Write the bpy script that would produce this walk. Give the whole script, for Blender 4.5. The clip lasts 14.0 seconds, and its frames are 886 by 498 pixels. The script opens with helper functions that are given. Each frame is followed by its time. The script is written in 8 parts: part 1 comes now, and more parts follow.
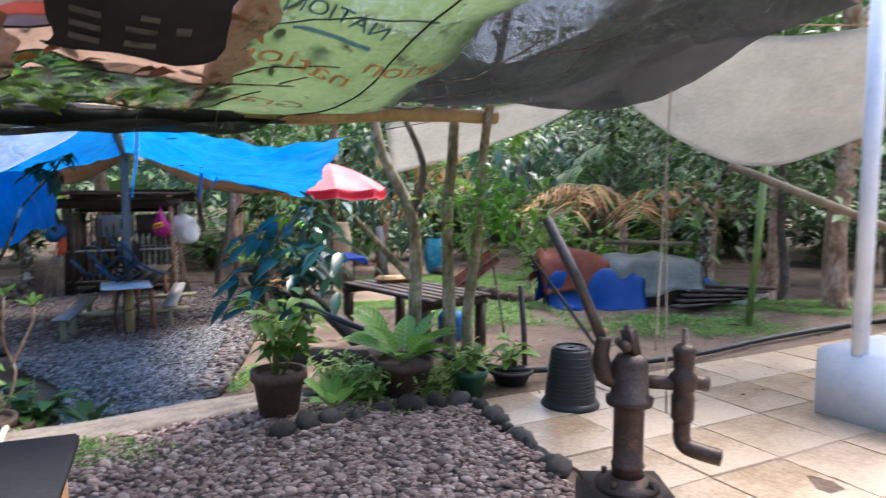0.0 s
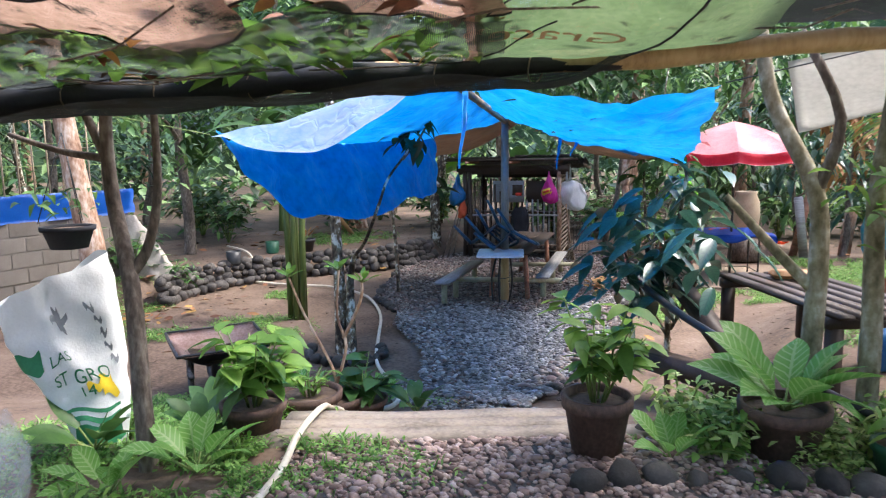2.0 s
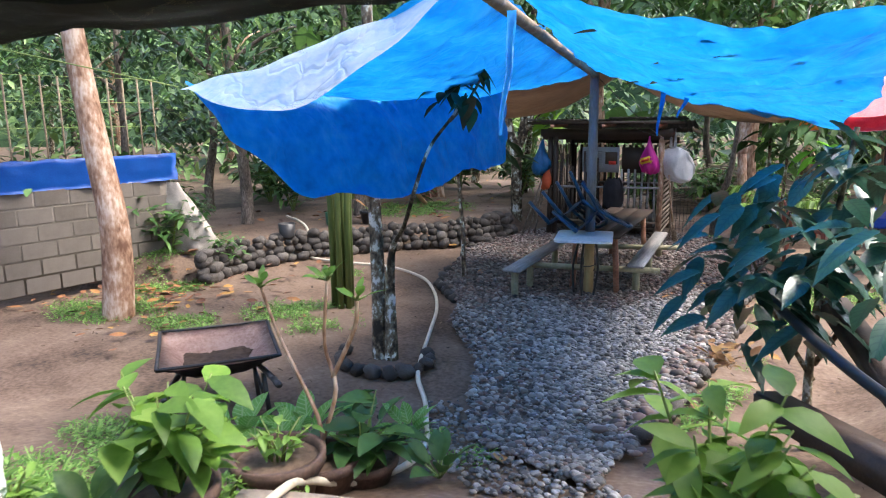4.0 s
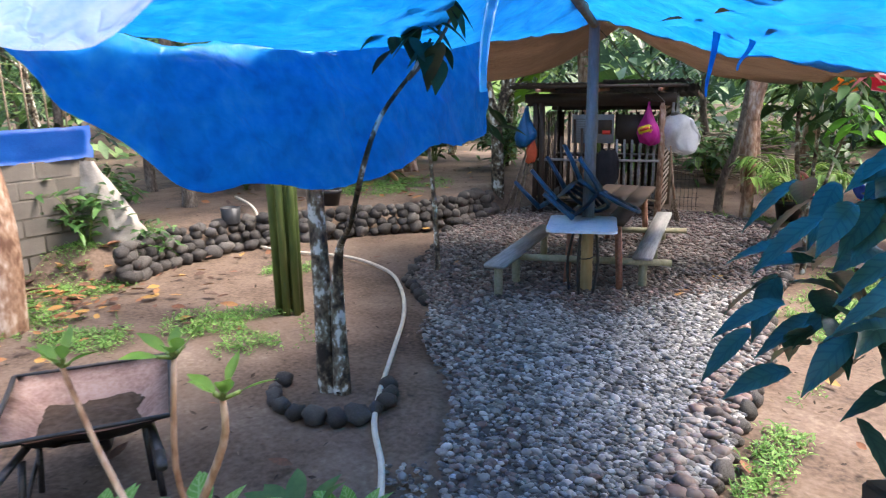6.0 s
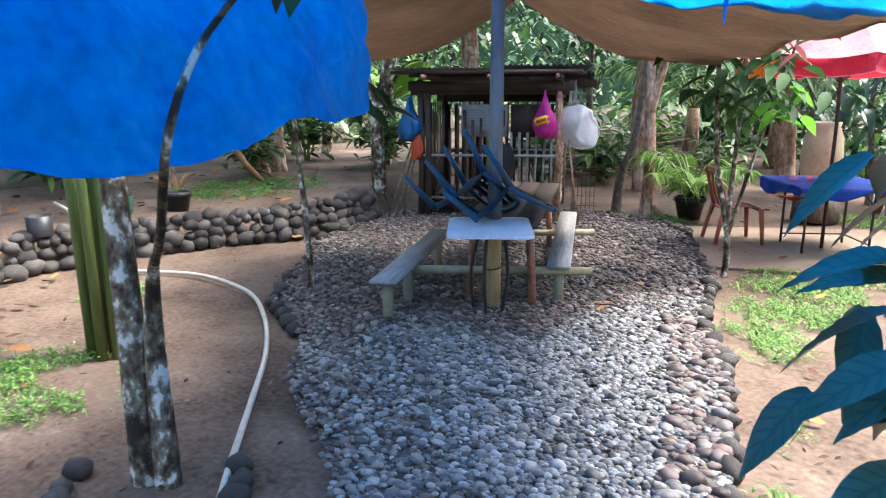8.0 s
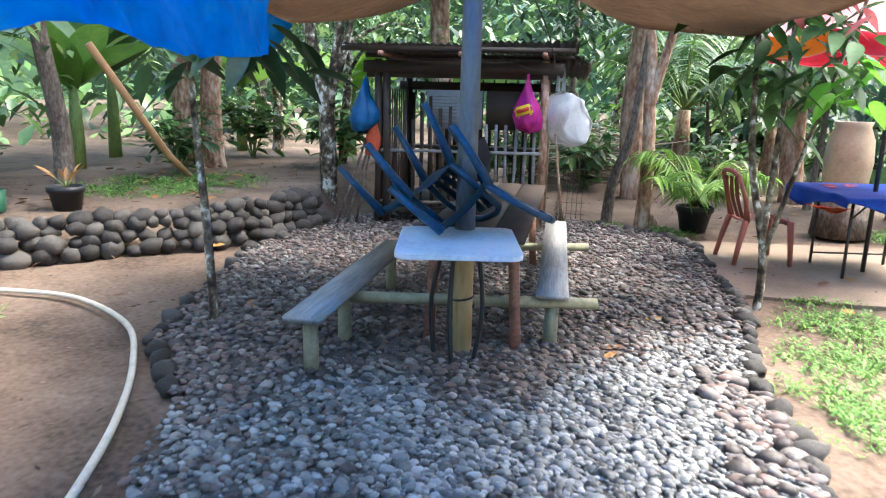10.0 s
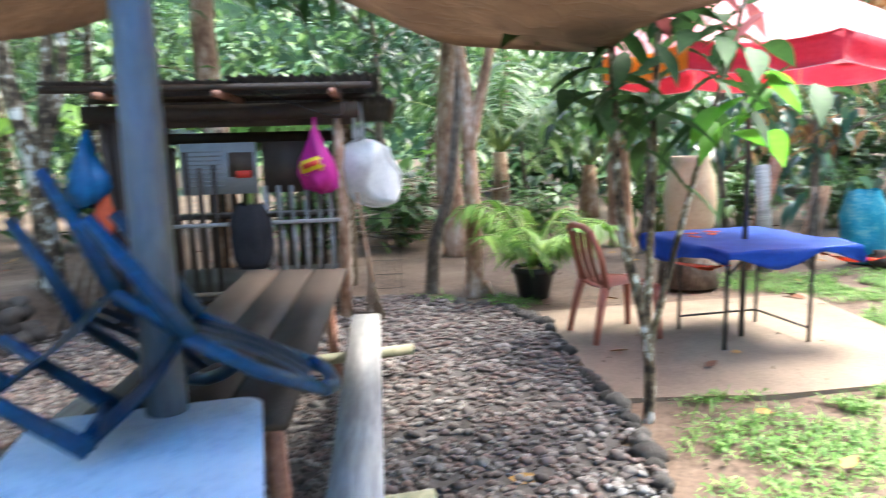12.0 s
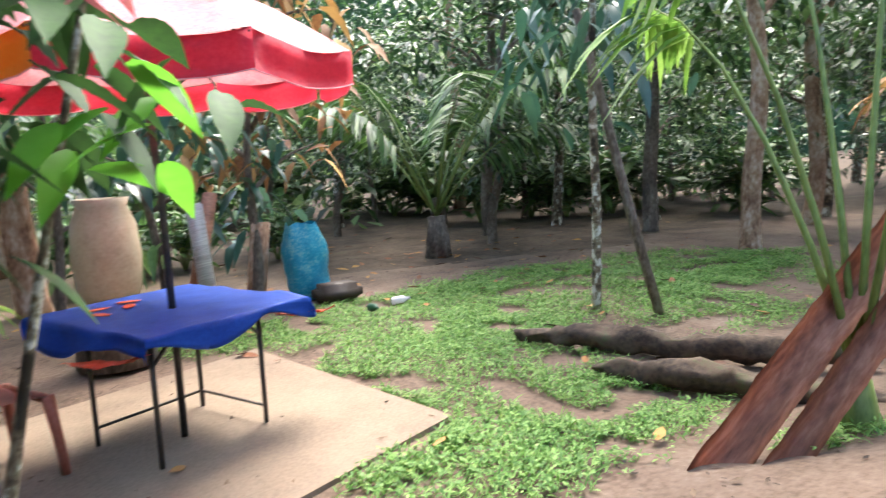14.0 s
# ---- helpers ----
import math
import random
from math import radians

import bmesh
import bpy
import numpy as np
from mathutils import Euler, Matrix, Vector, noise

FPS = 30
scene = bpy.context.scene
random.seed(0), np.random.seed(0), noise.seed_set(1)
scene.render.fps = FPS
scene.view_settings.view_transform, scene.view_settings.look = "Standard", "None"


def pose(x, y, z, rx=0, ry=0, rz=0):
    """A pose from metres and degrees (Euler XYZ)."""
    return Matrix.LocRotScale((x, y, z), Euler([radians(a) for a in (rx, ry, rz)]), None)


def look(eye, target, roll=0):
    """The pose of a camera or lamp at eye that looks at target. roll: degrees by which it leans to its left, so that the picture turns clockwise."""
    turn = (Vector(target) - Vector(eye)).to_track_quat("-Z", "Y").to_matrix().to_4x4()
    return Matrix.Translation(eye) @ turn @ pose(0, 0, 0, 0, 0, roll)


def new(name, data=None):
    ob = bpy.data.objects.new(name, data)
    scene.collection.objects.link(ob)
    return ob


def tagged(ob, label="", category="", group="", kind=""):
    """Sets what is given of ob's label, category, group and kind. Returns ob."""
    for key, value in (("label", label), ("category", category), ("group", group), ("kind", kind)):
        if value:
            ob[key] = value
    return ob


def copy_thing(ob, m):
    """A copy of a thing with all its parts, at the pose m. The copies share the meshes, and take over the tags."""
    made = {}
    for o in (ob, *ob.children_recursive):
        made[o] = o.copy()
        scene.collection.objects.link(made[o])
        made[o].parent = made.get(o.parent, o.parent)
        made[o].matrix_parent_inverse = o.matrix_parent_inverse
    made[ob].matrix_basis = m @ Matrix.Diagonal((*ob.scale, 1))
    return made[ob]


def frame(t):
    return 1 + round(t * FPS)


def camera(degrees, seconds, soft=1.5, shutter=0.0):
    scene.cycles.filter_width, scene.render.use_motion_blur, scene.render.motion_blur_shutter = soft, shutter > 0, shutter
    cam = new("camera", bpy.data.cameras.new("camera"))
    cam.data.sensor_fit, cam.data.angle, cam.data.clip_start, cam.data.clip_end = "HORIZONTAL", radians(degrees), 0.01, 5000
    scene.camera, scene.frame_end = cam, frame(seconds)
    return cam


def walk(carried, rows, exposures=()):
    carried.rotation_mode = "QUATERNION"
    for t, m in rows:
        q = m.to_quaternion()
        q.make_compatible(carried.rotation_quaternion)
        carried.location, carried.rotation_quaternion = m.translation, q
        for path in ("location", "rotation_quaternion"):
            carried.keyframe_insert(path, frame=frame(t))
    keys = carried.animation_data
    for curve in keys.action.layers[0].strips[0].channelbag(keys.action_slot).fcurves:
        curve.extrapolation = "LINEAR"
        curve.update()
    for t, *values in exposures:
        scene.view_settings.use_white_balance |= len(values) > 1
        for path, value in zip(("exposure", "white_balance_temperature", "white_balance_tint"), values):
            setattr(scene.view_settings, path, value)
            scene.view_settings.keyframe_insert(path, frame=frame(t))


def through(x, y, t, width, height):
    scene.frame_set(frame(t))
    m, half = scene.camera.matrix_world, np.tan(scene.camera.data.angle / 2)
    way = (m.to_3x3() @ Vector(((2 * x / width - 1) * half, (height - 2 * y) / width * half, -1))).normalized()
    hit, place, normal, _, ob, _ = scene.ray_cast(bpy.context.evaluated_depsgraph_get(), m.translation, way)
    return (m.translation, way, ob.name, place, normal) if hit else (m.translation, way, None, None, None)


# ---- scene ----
cam = camera(65.9, 14.0, 1.15, 0.4)
METRES, EYE = 10.4, 2.08
ROWS = [
    (0.0, 0.0, 0.0, 0.0, 0.01, -5.16, -0.14),
    (0.5, 0.0085, 0.0277, -0.0011, 10.03, -7.19, -1.13),
    (1.0, 0.0168, 0.0544, 0.0008, 22.08, -8.05, -0.75),
    (1.5, 0.0222, 0.0807, 0.0046, 30.57, -7.63, -0.11),
    (2.0, 0.0119, 0.1147, 0.0027, 33.69, -8.06, 0.79),
    (2.5, 0.0025, 0.1464, 0.0021, 36.34, -8.94, 1.09),
    (3.0, -0.0101, 0.1827, 0.0024, 41.55, -10.15, 0.3),
    (5.5, -0.1074, 0.3295, -0.0041, 41.4, -12.32, 1.27),
    (6.0, -0.1278, 0.3551, -0.0056, 39.9, -13.59, 1.03),
    (6.5, -0.1525, 0.3778, -0.0108, 36.36, -14.27, 1.16),
    (7.0, -0.172, 0.4054, -0.0169, 34.16, -13.71, 1.24),
    (7.5, -0.1894, 0.4285, -0.0229, 31.28, -13.43, 1.08),
    (10.0, -0.269, 0.5853, -0.0561, 27.37, -12.78, -1.33),
    (10.5, -0.2866, 0.6279, -0.0568, 30.01, -10.63, -0.07),
    (11.0, -0.2991, 0.6691, -0.0544, 28.76, -8.99, 1.4),
    (11.5, -0.3065, 0.7123, -0.0567, 25.61, -9.01, 1.0),
    (12.0, -0.3112, 0.7579, -0.0565, 12.2, -8.82, 1.48),
    (12.5, -0.3036, 0.7955, -0.0576, 0.01, -8.54, 1.56),
    (13.0, -0.2926, 0.8312, -0.0583, -9.44, -9.09, 1.24),
    (13.5, -0.2808, 0.866, -0.0568, -22.57, -8.65, 1.64),
    (14.0, -0.2654, 0.8902, -0.0568, -31.41, -7.62, 2.65),
]
EXPO = [(0.0, 2.05, 6100, 12), (0.8, 2.4, 6100, 11), (2.0, 2.22, 6100, 12), (3.0, 2.2, 6200, 12), (5.5, 2.3, 6450, 13), (7.5, 2.65, 6150, 10), (10.0, 3.0, 6100, 6), (11.5, 3.3, 6200, 4), (12.5, 2.9, 6050, 7), (14.0, 2.6, 6350, 8)]
walk(cam, [(t, pose(METRES * x, METRES * y, EYE + METRES * z, 90 + pitch, roll, yaw)) for t, x, y, z, yaw, pitch, roll in ROWS], EXPO)

# ---- sky and sun: soft daylight from a bright, hazy sky ----
world = bpy.data.worlds.new("sky")
scene.world = world
world.use_nodes = True
wn = world.node_tree
sky = wn.nodes.new("ShaderNodeTexSky")
sky.sky_type, sky.sun_disc = "NISHITA", False
SUN_TURN = 48
sky.sun_elevation, sky.sun_rotation = radians(58), radians(SUN_TURN)
sky.air_density, sky.dust_density = 1.0, 4.0
background = wn.nodes["Background"]
background.inputs["Strength"].default_value = 0.15
wn.links.new(sky.outputs[0], background.inputs["Color"])
sun = new("sun", bpy.data.lights.new("sun", "SUN"))
sun.data.energy, sun.data.angle, sun.data.color = 1.45, radians(26), (1.0, 0.95, 0.86)
sun.matrix_world = look((0, 0, 30), (-30 * math.sin(radians(SUN_TURN)) * 0.625, -30 * math.cos(radians(SUN_TURN)) * 0.625, 0))

# ---- materials ----
def ramp_material(name, colours, scale=6.0, rough=0.8, bump=0.3, fine=60.0, metal=0.0, stretch=(1, 1, 1), island=0.0, through=0.0, spec=0.4, vary=0.0, span=None):
    """A noise-mixed surface: broad stains, fine grain, and relief."""
    m = bpy.data.materials.new(name)
    m.use_nodes = True
    nt = m.node_tree
    n, l = nt.nodes, nt.links
    b = n["Principled BSDF"]
    co = n.new("ShaderNodeTexCoord")
    mp = n.new("ShaderNodeMapping")
    mp.inputs["Scale"].default_value = stretch
    l.new(co.outputs["Object"], mp.inputs["Vector"])
    broad = n.new("ShaderNodeTexNoise")
    broad.inputs["Scale"].default_value, broad.inputs["Detail"].default_value = scale, 6
    broad.inputs["Roughness"].default_value = 0.65
    l.new(mp.outputs[0], broad.inputs["Vector"])
    grain = n.new("ShaderNodeTexNoise")
    grain.inputs["Scale"].default_value, grain.inputs["Detail"].default_value = fine, 4
    l.new(mp.outputs[0], grain.inputs["Vector"])
    mix = n.new("ShaderNodeMath")
    mix.operation = "MULTIPLY_ADD"
    mix.inputs[1].default_value = 0.35
    l.new(grain.outputs[0], mix.inputs[0])
    half = n.new("ShaderNodeMath")
    half.operation = "MULTIPLY"
    half.inputs[1].default_value = 0.65
    l.new(broad.outputs[0], half.inputs[0])
    l.new(half.outputs[0], mix.inputs[2])
    last = mix.outputs[0]
    if island or vary:
        rnd = n.new("ShaderNodeNewGeometry").outputs["Random Per Island"] if island else n.new("ShaderNodeObjectInfo").outputs["Random"]
        add = n.new("ShaderNodeMath")
        add.operation = "MULTIPLY_ADD"
        add.inputs[1].default_value = island or vary
        l.new(rnd, add.inputs[0])
        sub = n.new("ShaderNodeMath")
        sub.operation = "SUBTRACT"
        sub.inputs[1].default_value = (island or vary) / 2
        l.new(last, sub.inputs[0])
        l.new(sub.outputs[0], add.inputs[2])
        last = add.outputs[0]
    ramp = n.new("ShaderNodeValToRGB")
    e = ramp.color_ramp.elements
    lo, hi = (0.1, 0.9) if island or vary else (0.3, 0.7)
    lo, hi = span or (lo, hi)
    e[0].position, e[1].position = lo, hi
    e[0].color, e[1].color = (*colours[0], 1), (*colours[-1], 1)
    for i, c in enumerate(colours[1:-1]):
        e.new(lo + (hi - lo) * (i + 1) / (len(colours) - 1)).color = (*c, 1)
    l.new(last, ramp.inputs[0])
    l.new(ramp.outputs[0], b.inputs["Base Color"])
    b.inputs["Roughness"].default_value, b.inputs["Metallic"].default_value = rough, metal
    b.inputs["Specular IOR Level"].default_value = spec
    if bump:
        bp = n.new("ShaderNodeBump")
        bp.inputs["Strength"].default_value, bp.inputs["Distance"].default_value = bump, 0.01
        l.new(mix.outputs[0], bp.inputs["Height"])
        l.new(bp.outputs[0], b.inputs["Normal"])
    if through:
        tr = n.new("ShaderNodeBsdfTranslucent")
        l.new(ramp.outputs[0], tr.inputs["Color"])
        ms = n.new("ShaderNodeMixShader")
        ms.inputs[0].default_value = through
        l.new(b.outputs[0], ms.inputs[1])
        l.new(tr.outputs[0], ms.inputs[2])
        l.new(ms.outputs[0], n["Material Output"].inputs["Surface"])
    return m


RM = ramp_material
SOIL = RM("soil", [(0.034, 0.022, 0.015), (0.085, 0.055, 0.037), (0.135, 0.09, 0.062), (0.165, 0.115, 0.083), (0.23, 0.172, 0.128)], 1.1, 0.9, 1.0, 28, span=(0.34, 0.66))
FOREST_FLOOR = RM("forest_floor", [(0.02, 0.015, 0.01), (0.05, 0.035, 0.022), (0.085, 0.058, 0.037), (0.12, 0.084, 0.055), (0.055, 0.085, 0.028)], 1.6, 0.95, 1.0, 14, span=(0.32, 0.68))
ROTTEN = RM("rotten_wood", [(0.02, 0.016, 0.012), (0.055, 0.038, 0.027), (0.11, 0.075, 0.05), (0.09, 0.10, 0.045)], 5, 0.9, 1.0, 30, span=(0.33, 0.66))
GRAVEL_BED = RM("gravel_bed", [(0.03, 0.025, 0.023), (0.07, 0.06, 0.055), (0.12, 0.105, 0.095)], 9, 0.85, 1.0, 45)
PEBBLE = RM("brown_gravel", [(0.042, 0.031, 0.028), (0.085, 0.067, 0.06), (0.16, 0.102, 0.086), (0.125, 0.112, 0.105), (0.27, 0.235, 0.21)], 8, 0.6, 0.3, 60, island=0.8)
# Paler gravel; on the path its tone carries the patch of light.
PEBBLE_PALE = RM("pale_gravel", [(0.044, 0.041, 0.040), (0.092, 0.087, 0.085), (0.16, 0.154, 0.147), (0.215, 0.205, 0.193), (0.35, 0.335, 0.315)], 8, 0.5, 0.3, 60, island=0.8)
PEBBLE_RED = RM("brown_pebble", [(0.08, 0.05, 0.04), (0.20, 0.125, 0.10), (0.33, 0.23, 0.188), (0.50, 0.40, 0.345)], 8, 0.55, 0.3, 60, island=0.6)
ROCK = RM("rock", [(0.02, 0.017, 0.015), (0.052, 0.045, 0.04), (0.11, 0.097, 0.086)], 7, 0.75, 0.7, 50, vary=0.6)
PAVING = RM("paving", [(0.17, 0.10, 0.045), (0.30, 0.21, 0.13), (0.42, 0.325, 0.235), (0.50, 0.40, 0.30), (0.56, 0.47, 0.37)], 1.1, 0.34, 0.25, 45, vary=0.12, span=(0.3, 0.68))
CONCRETE = RM("concrete", [(0.12, 0.086, 0.06), (0.21, 0.155, 0.11), (0.28, 0.21, 0.15)], 1.3, 0.85, 0.4, 50)
KERB = RM("old_concrete", [(0.12, 0.10, 0.08), (0.27, 0.22, 0.175), (0.36, 0.30, 0.24)], 3, 0.85, 0.6, 40)
BLOCK = RM("concrete_block", [(0.08, 0.067, 0.055), (0.135, 0.116, 0.098), (0.19, 0.165, 0.14)], 6, 0.9, 0.6, 80, vary=0.3)
WHITEWASH = RM("whitewash", [(0.55, 0.60, 0.70), (0.70, 0.74, 0.82), (0.78, 0.80, 0.86)], 4, 0.6, 0.2, 60)
IRON = RM("rusty_iron", [(0.025, 0.02, 0.018), (0.06, 0.042, 0.035), (0.14, 0.075, 0.05)], 12, 0.5, 0.5, 90, metal=0.55)
STEEL = RM("dark_steel", [(0.03, 0.03, 0.032), (0.07, 0.065, 0.065), (0.12, 0.09, 0.07)], 14, 0.5, 0.2, 90, metal=0.6)
BLACK = RM("black_plastic", [(0.016, 0.016, 0.018), (0.03, 0.03, 0.032)], 10, 0.45, 0.1)
HOSE = RM("pale_hose", [(0.42, 0.36, 0.27), (0.60, 0.53, 0.42), (0.68, 0.62, 0.50)], 9, 0.5, 0.1)
BAMBOO = RM("bamboo", [(0.22, 0.14, 0.06), (0.42, 0.30, 0.14), (0.52, 0.40, 0.22)], 5, 0.5, 0.25, 50, stretch=(1, 1, 0.2))
OLD_BAMBOO = RM("old_bamboo", [(0.10, 0.07, 0.045), (0.21, 0.155, 0.10), (0.34, 0.27, 0.19)], 7, 0.65, 0.3, 60)
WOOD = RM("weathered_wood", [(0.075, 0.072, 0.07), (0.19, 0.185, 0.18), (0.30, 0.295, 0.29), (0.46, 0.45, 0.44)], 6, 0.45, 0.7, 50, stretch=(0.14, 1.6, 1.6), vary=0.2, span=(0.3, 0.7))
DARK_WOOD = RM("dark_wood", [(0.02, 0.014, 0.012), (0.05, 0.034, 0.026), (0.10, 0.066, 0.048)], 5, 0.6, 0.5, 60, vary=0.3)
RED_WOOD = RM("red_brown_wood", [(0.09, 0.04, 0.027), (0.32, 0.145, 0.092), (0.54, 0.30, 0.21)], 6, 0.6, 0.7, 50, stretch=(0.25, 1, 1))
NEW_WOOD = RM("raw_wood", [(0.34, 0.17, 0.07), (0.50, 0.28, 0.13)], 5, 0.6, 0.3, 60)
BARK = RM("bark", [(0.05, 0.038, 0.03), (0.13, 0.10, 0.078), (0.26, 0.22, 0.18)], 5, 0.9, 0.9, 40, stretch=(1, 1, 0.4), span=(0.36, 0.63))
LICHEN_BARK = RM("lichen_bark", [(0.035, 0.026, 0.018), (0.09, 0.065, 0.043), (0.17, 0.125, 0.08), (0.26, 0.23, 0.16), (0.70, 0.68, 0.60)], 7, 0.9, 0.9, 22, stretch=(1, 1, 0.7), span=(0.43, 0.57))
MOSSY_BARK = RM("mossy_bark", [(0.07, 0.065, 0.03), (0.16, 0.135, 0.08), (0.26, 0.22, 0.14), (0.38, 0.34, 0.25), (0.58, 0.55, 0.46)], 7, 0.9, 0.9, 26, stretch=(1, 1, 0.6), span=(0.36, 0.64))
PALE_BARK = RM("pale_bark", [(0.17, 0.085, 0.05), (0.39, 0.235, 0.15), (0.62, 0.49, 0.39)], 5, 0.85, 0.8, 30, stretch=(1, 1, 0.4), span=(0.40, 0.60))
GREEN_STEM = RM("green_stem", [(0.06, 0.10, 0.025), (0.17, 0.24, 0.06), (0.26, 0.30, 0.10)], 5, 0.5, 0.2, 40, stretch=(1, 1, 0.3))
STICK = RM("dry_branch", [(0.15, 0.11, 0.08), (0.32, 0.25, 0.19), (0.46, 0.38, 0.30)], 6, 0.85, 0.4, 40, island=0.5)
CANE = RM("cane_stem", [(0.04, 0.06, 0.018), (0.10, 0.14, 0.035), (0.20, 0.20, 0.07)], 9, 0.55, 0.3, 40, stretch=(1, 1, 0.12))
# The blue end of this ramp paints the chairs' lit faces.
SLATE_PLASTIC = RM("slate_plastic", [(0.012, 0.03, 0.05), (0.018, 0.065, 0.13), (0.025, 0.14, 0.31)], 2.2, 0.3, 0.1, 40)
LEAF_DULL = RM("dull_cocoa_leaf", [(0.015, 0.035, 0.014), (0.035, 0.08, 0.026), (0.07, 0.16, 0.035)], 3, 0.6, 0.3, 24, island=1.0, through=0.3, spec=0.2)
LEAF = RM("leaf_green", [(0.022, 0.06, 0.016), (0.06, 0.14, 0.035), (0.13, 0.25, 0.06)], 3, 0.42, 0.15, 30, island=0.8, through=0.3)
LEAF_DARK = RM("leaf_dark", [(0.012, 0.032, 0.016), (0.03, 0.075, 0.032), (0.07, 0.14, 0.055)], 3, 0.38, 0.15, 30, island=0.8, through=0.22)
LEAF_LIGHT = RM("leaf_light", [(0.07, 0.15, 0.025), (0.16, 0.31, 0.05), (0.30, 0.46, 0.10)], 4, 0.45, 0.15, 30, island=0.7, through=0.42)



def veined_leaf(name, colours, vein, rough=0.42, through=0.38, spec=0.4):
    """A broad leaf with a pale midrib and pale side veins."""
    m = RM(name, colours, 4, rough, 0.15, 30, island=0.6, through=through, spec=spec)
    n, l = m.node_tree.nodes, m.node_tree.links

    def calc(op, a, b):
        k = n.new("ShaderNodeMath")
        k.operation = op
        for i, v in enumerate((a, b)):
            if isinstance(v, (int, float)):
                k.inputs[i].default_value = v
            else:
                l.new(v, k.inputs[i])
        return k.outputs[0]
    co = n.new("ShaderNodeTexCoord")
    sep = n.new("ShaderNodeSeparateXYZ")
    l.new(co.outputs["UV"], sep.inputs[0])
    side = calc("ABSOLUTE", calc("SUBTRACT", sep.outputs[0], 0.5), 0)
    ribs = calc("LESS_THAN", calc("FRACT", calc("SUBTRACT", calc("MULTIPLY", sep.outputs[1], 8.0), calc("MULTIPLY", side, 3.0)), 0), 0.24)
    mask = calc("MULTIPLY", calc("MAXIMUM", ribs, calc("LESS_THAN", side, 0.05)), 0.5)
    tint = n.new("ShaderNodeMix")
    tint.data_type = "RGBA"
    b = n["Principled BSDF"]
    l.new(mask, tint.inputs["Factor"])
    l.new(b.inputs["Base Color"].links[0].from_socket, tint.inputs["A"])
    tint.inputs["B"].default_value = (*vein, 1)
    l.new(tint.outputs["Result"], b.inputs["Base Color"])
    l.new(tint.outputs["Result"], n["Translucent BSDF"].inputs["Color"])
    return m


LEAF_VEINED = veined_leaf("veined_leaf", [(0.08, 0.22, 0.035), (0.16, 0.36, 0.06), (0.24, 0.47, 0.10)], (0.46, 0.60, 0.26))
# Bluish greens: the blue tarp's light is mixed into the leaf colour.
LEAF_COCOA = veined_leaf("cocoa_leaf", [(0.018, 0.06, 0.045), (0.035, 0.105, 0.07), (0.07, 0.16, 0.10)], (0.012, 0.05, 0.045), 0.3, 0.25, 0.7)
LEAF_PALE = RM("variegated_leaf", [(0.16, 0.30, 0.06), (0.36, 0.48, 0.13), (0.58, 0.60, 0.27)], 6, 0.5, 0.15, 30, island=0.9, through=0.4)
LEAF_PURPLE = RM("young_red_leaf", [(0.22, 0.05, 0.06), (0.38, 0.10, 0.11), (0.50, 0.20, 0.18)], 4, 0.45, 0.2, 24, island=0.6, through=0.4)
LEAF_BRIGHT = RM("bright_leaf", [(0.08, 0.26, 0.02), (0.13, 0.38, 0.035), (0.20, 0.48, 0.06)], 4, 0.42, 0.2, 24, island=0.5, through=0.55)
LEAF_DRY = RM("leaf_dry", [(0.16, 0.07, 0.03), (0.34, 0.17, 0.07), (0.50, 0.30, 0.10)], 5, 0.7, 0.3, 40, island=0.9, through=0.2)
LITTER = RM("leaf_litter", [(0.07, 0.035, 0.022), (0.17, 0.07, 0.035), (0.27, 0.115, 0.048), (0.36, 0.20, 0.05)], 5, 0.75, 0.3, 40, island=1.0)
FOREST_LEAF = RM("forest_leaf", [(0.014, 0.038, 0.014), (0.045, 0.11, 0.034), (0.11, 0.21, 0.06), (0.22, 0.33, 0.12)], 2, 0.4, 0.1, 20, island=1.0, through=0.3)
GRASS = RM("grass_blade", [(0.07, 0.165, 0.03), (0.15, 0.30, 0.06), (0.26, 0.42, 0.11)], 3, 0.6, 0.0, 20, island=0.9, through=0.32)


def tarp_cloth(name, colours, through, scale=3.5, stretch=(1, 1, 1), rough=0.34):
    """Woven plastic sheet: faded patches, fine weave relief and a web of folding creases."""
    m = RM(name, colours, scale, rough, 0.5, 14, through=through, spec=0.6, stretch=stretch)
    n, l = m.node_tree.nodes, m.node_tree.links
    co = n.new("ShaderNodeTexCoord")
    warp = n.new("ShaderNodeTexNoise")
    warp.inputs["Scale"].default_value, warp.inputs["Detail"].default_value = 1.6, 3
    l.new(co.outputs["Object"], warp.inputs["Vector"])
    add = n.new("ShaderNodeVectorMath")
    add.operation = "ADD"
    l.new(co.outputs["Object"], add.inputs[0])
    l.new(warp.outputs["Color"], add.inputs[1])
    last = n["Bump"]
    for size, deep in ((1.3, 0.16), (4.5, 0.2)):
        cells = n.new("ShaderNodeTexVoronoi")
        cells.feature = "DISTANCE_TO_EDGE"
        cells.inputs["Scale"].default_value = size
        l.new(add.outputs[0], cells.inputs["Vector"])
        edge = n.new("ShaderNodeMapRange")
        edge.inputs["From Max"].default_value = 0.09
        l.new(cells.outputs["Distance"], edge.inputs["Value"])
        fold = n.new("ShaderNodeBump")
        fold.inputs["Strength"].default_value, fold.inputs["Distance"].default_value = deep, 0.02
        l.new(edge.outputs[0], fold.inputs["Height"])
        l.new(last.outputs[0], fold.inputs["Normal"])
        last = fold
    l.new(last.outputs[0], n["Principled BSDF"].inputs["Normal"])
    return m


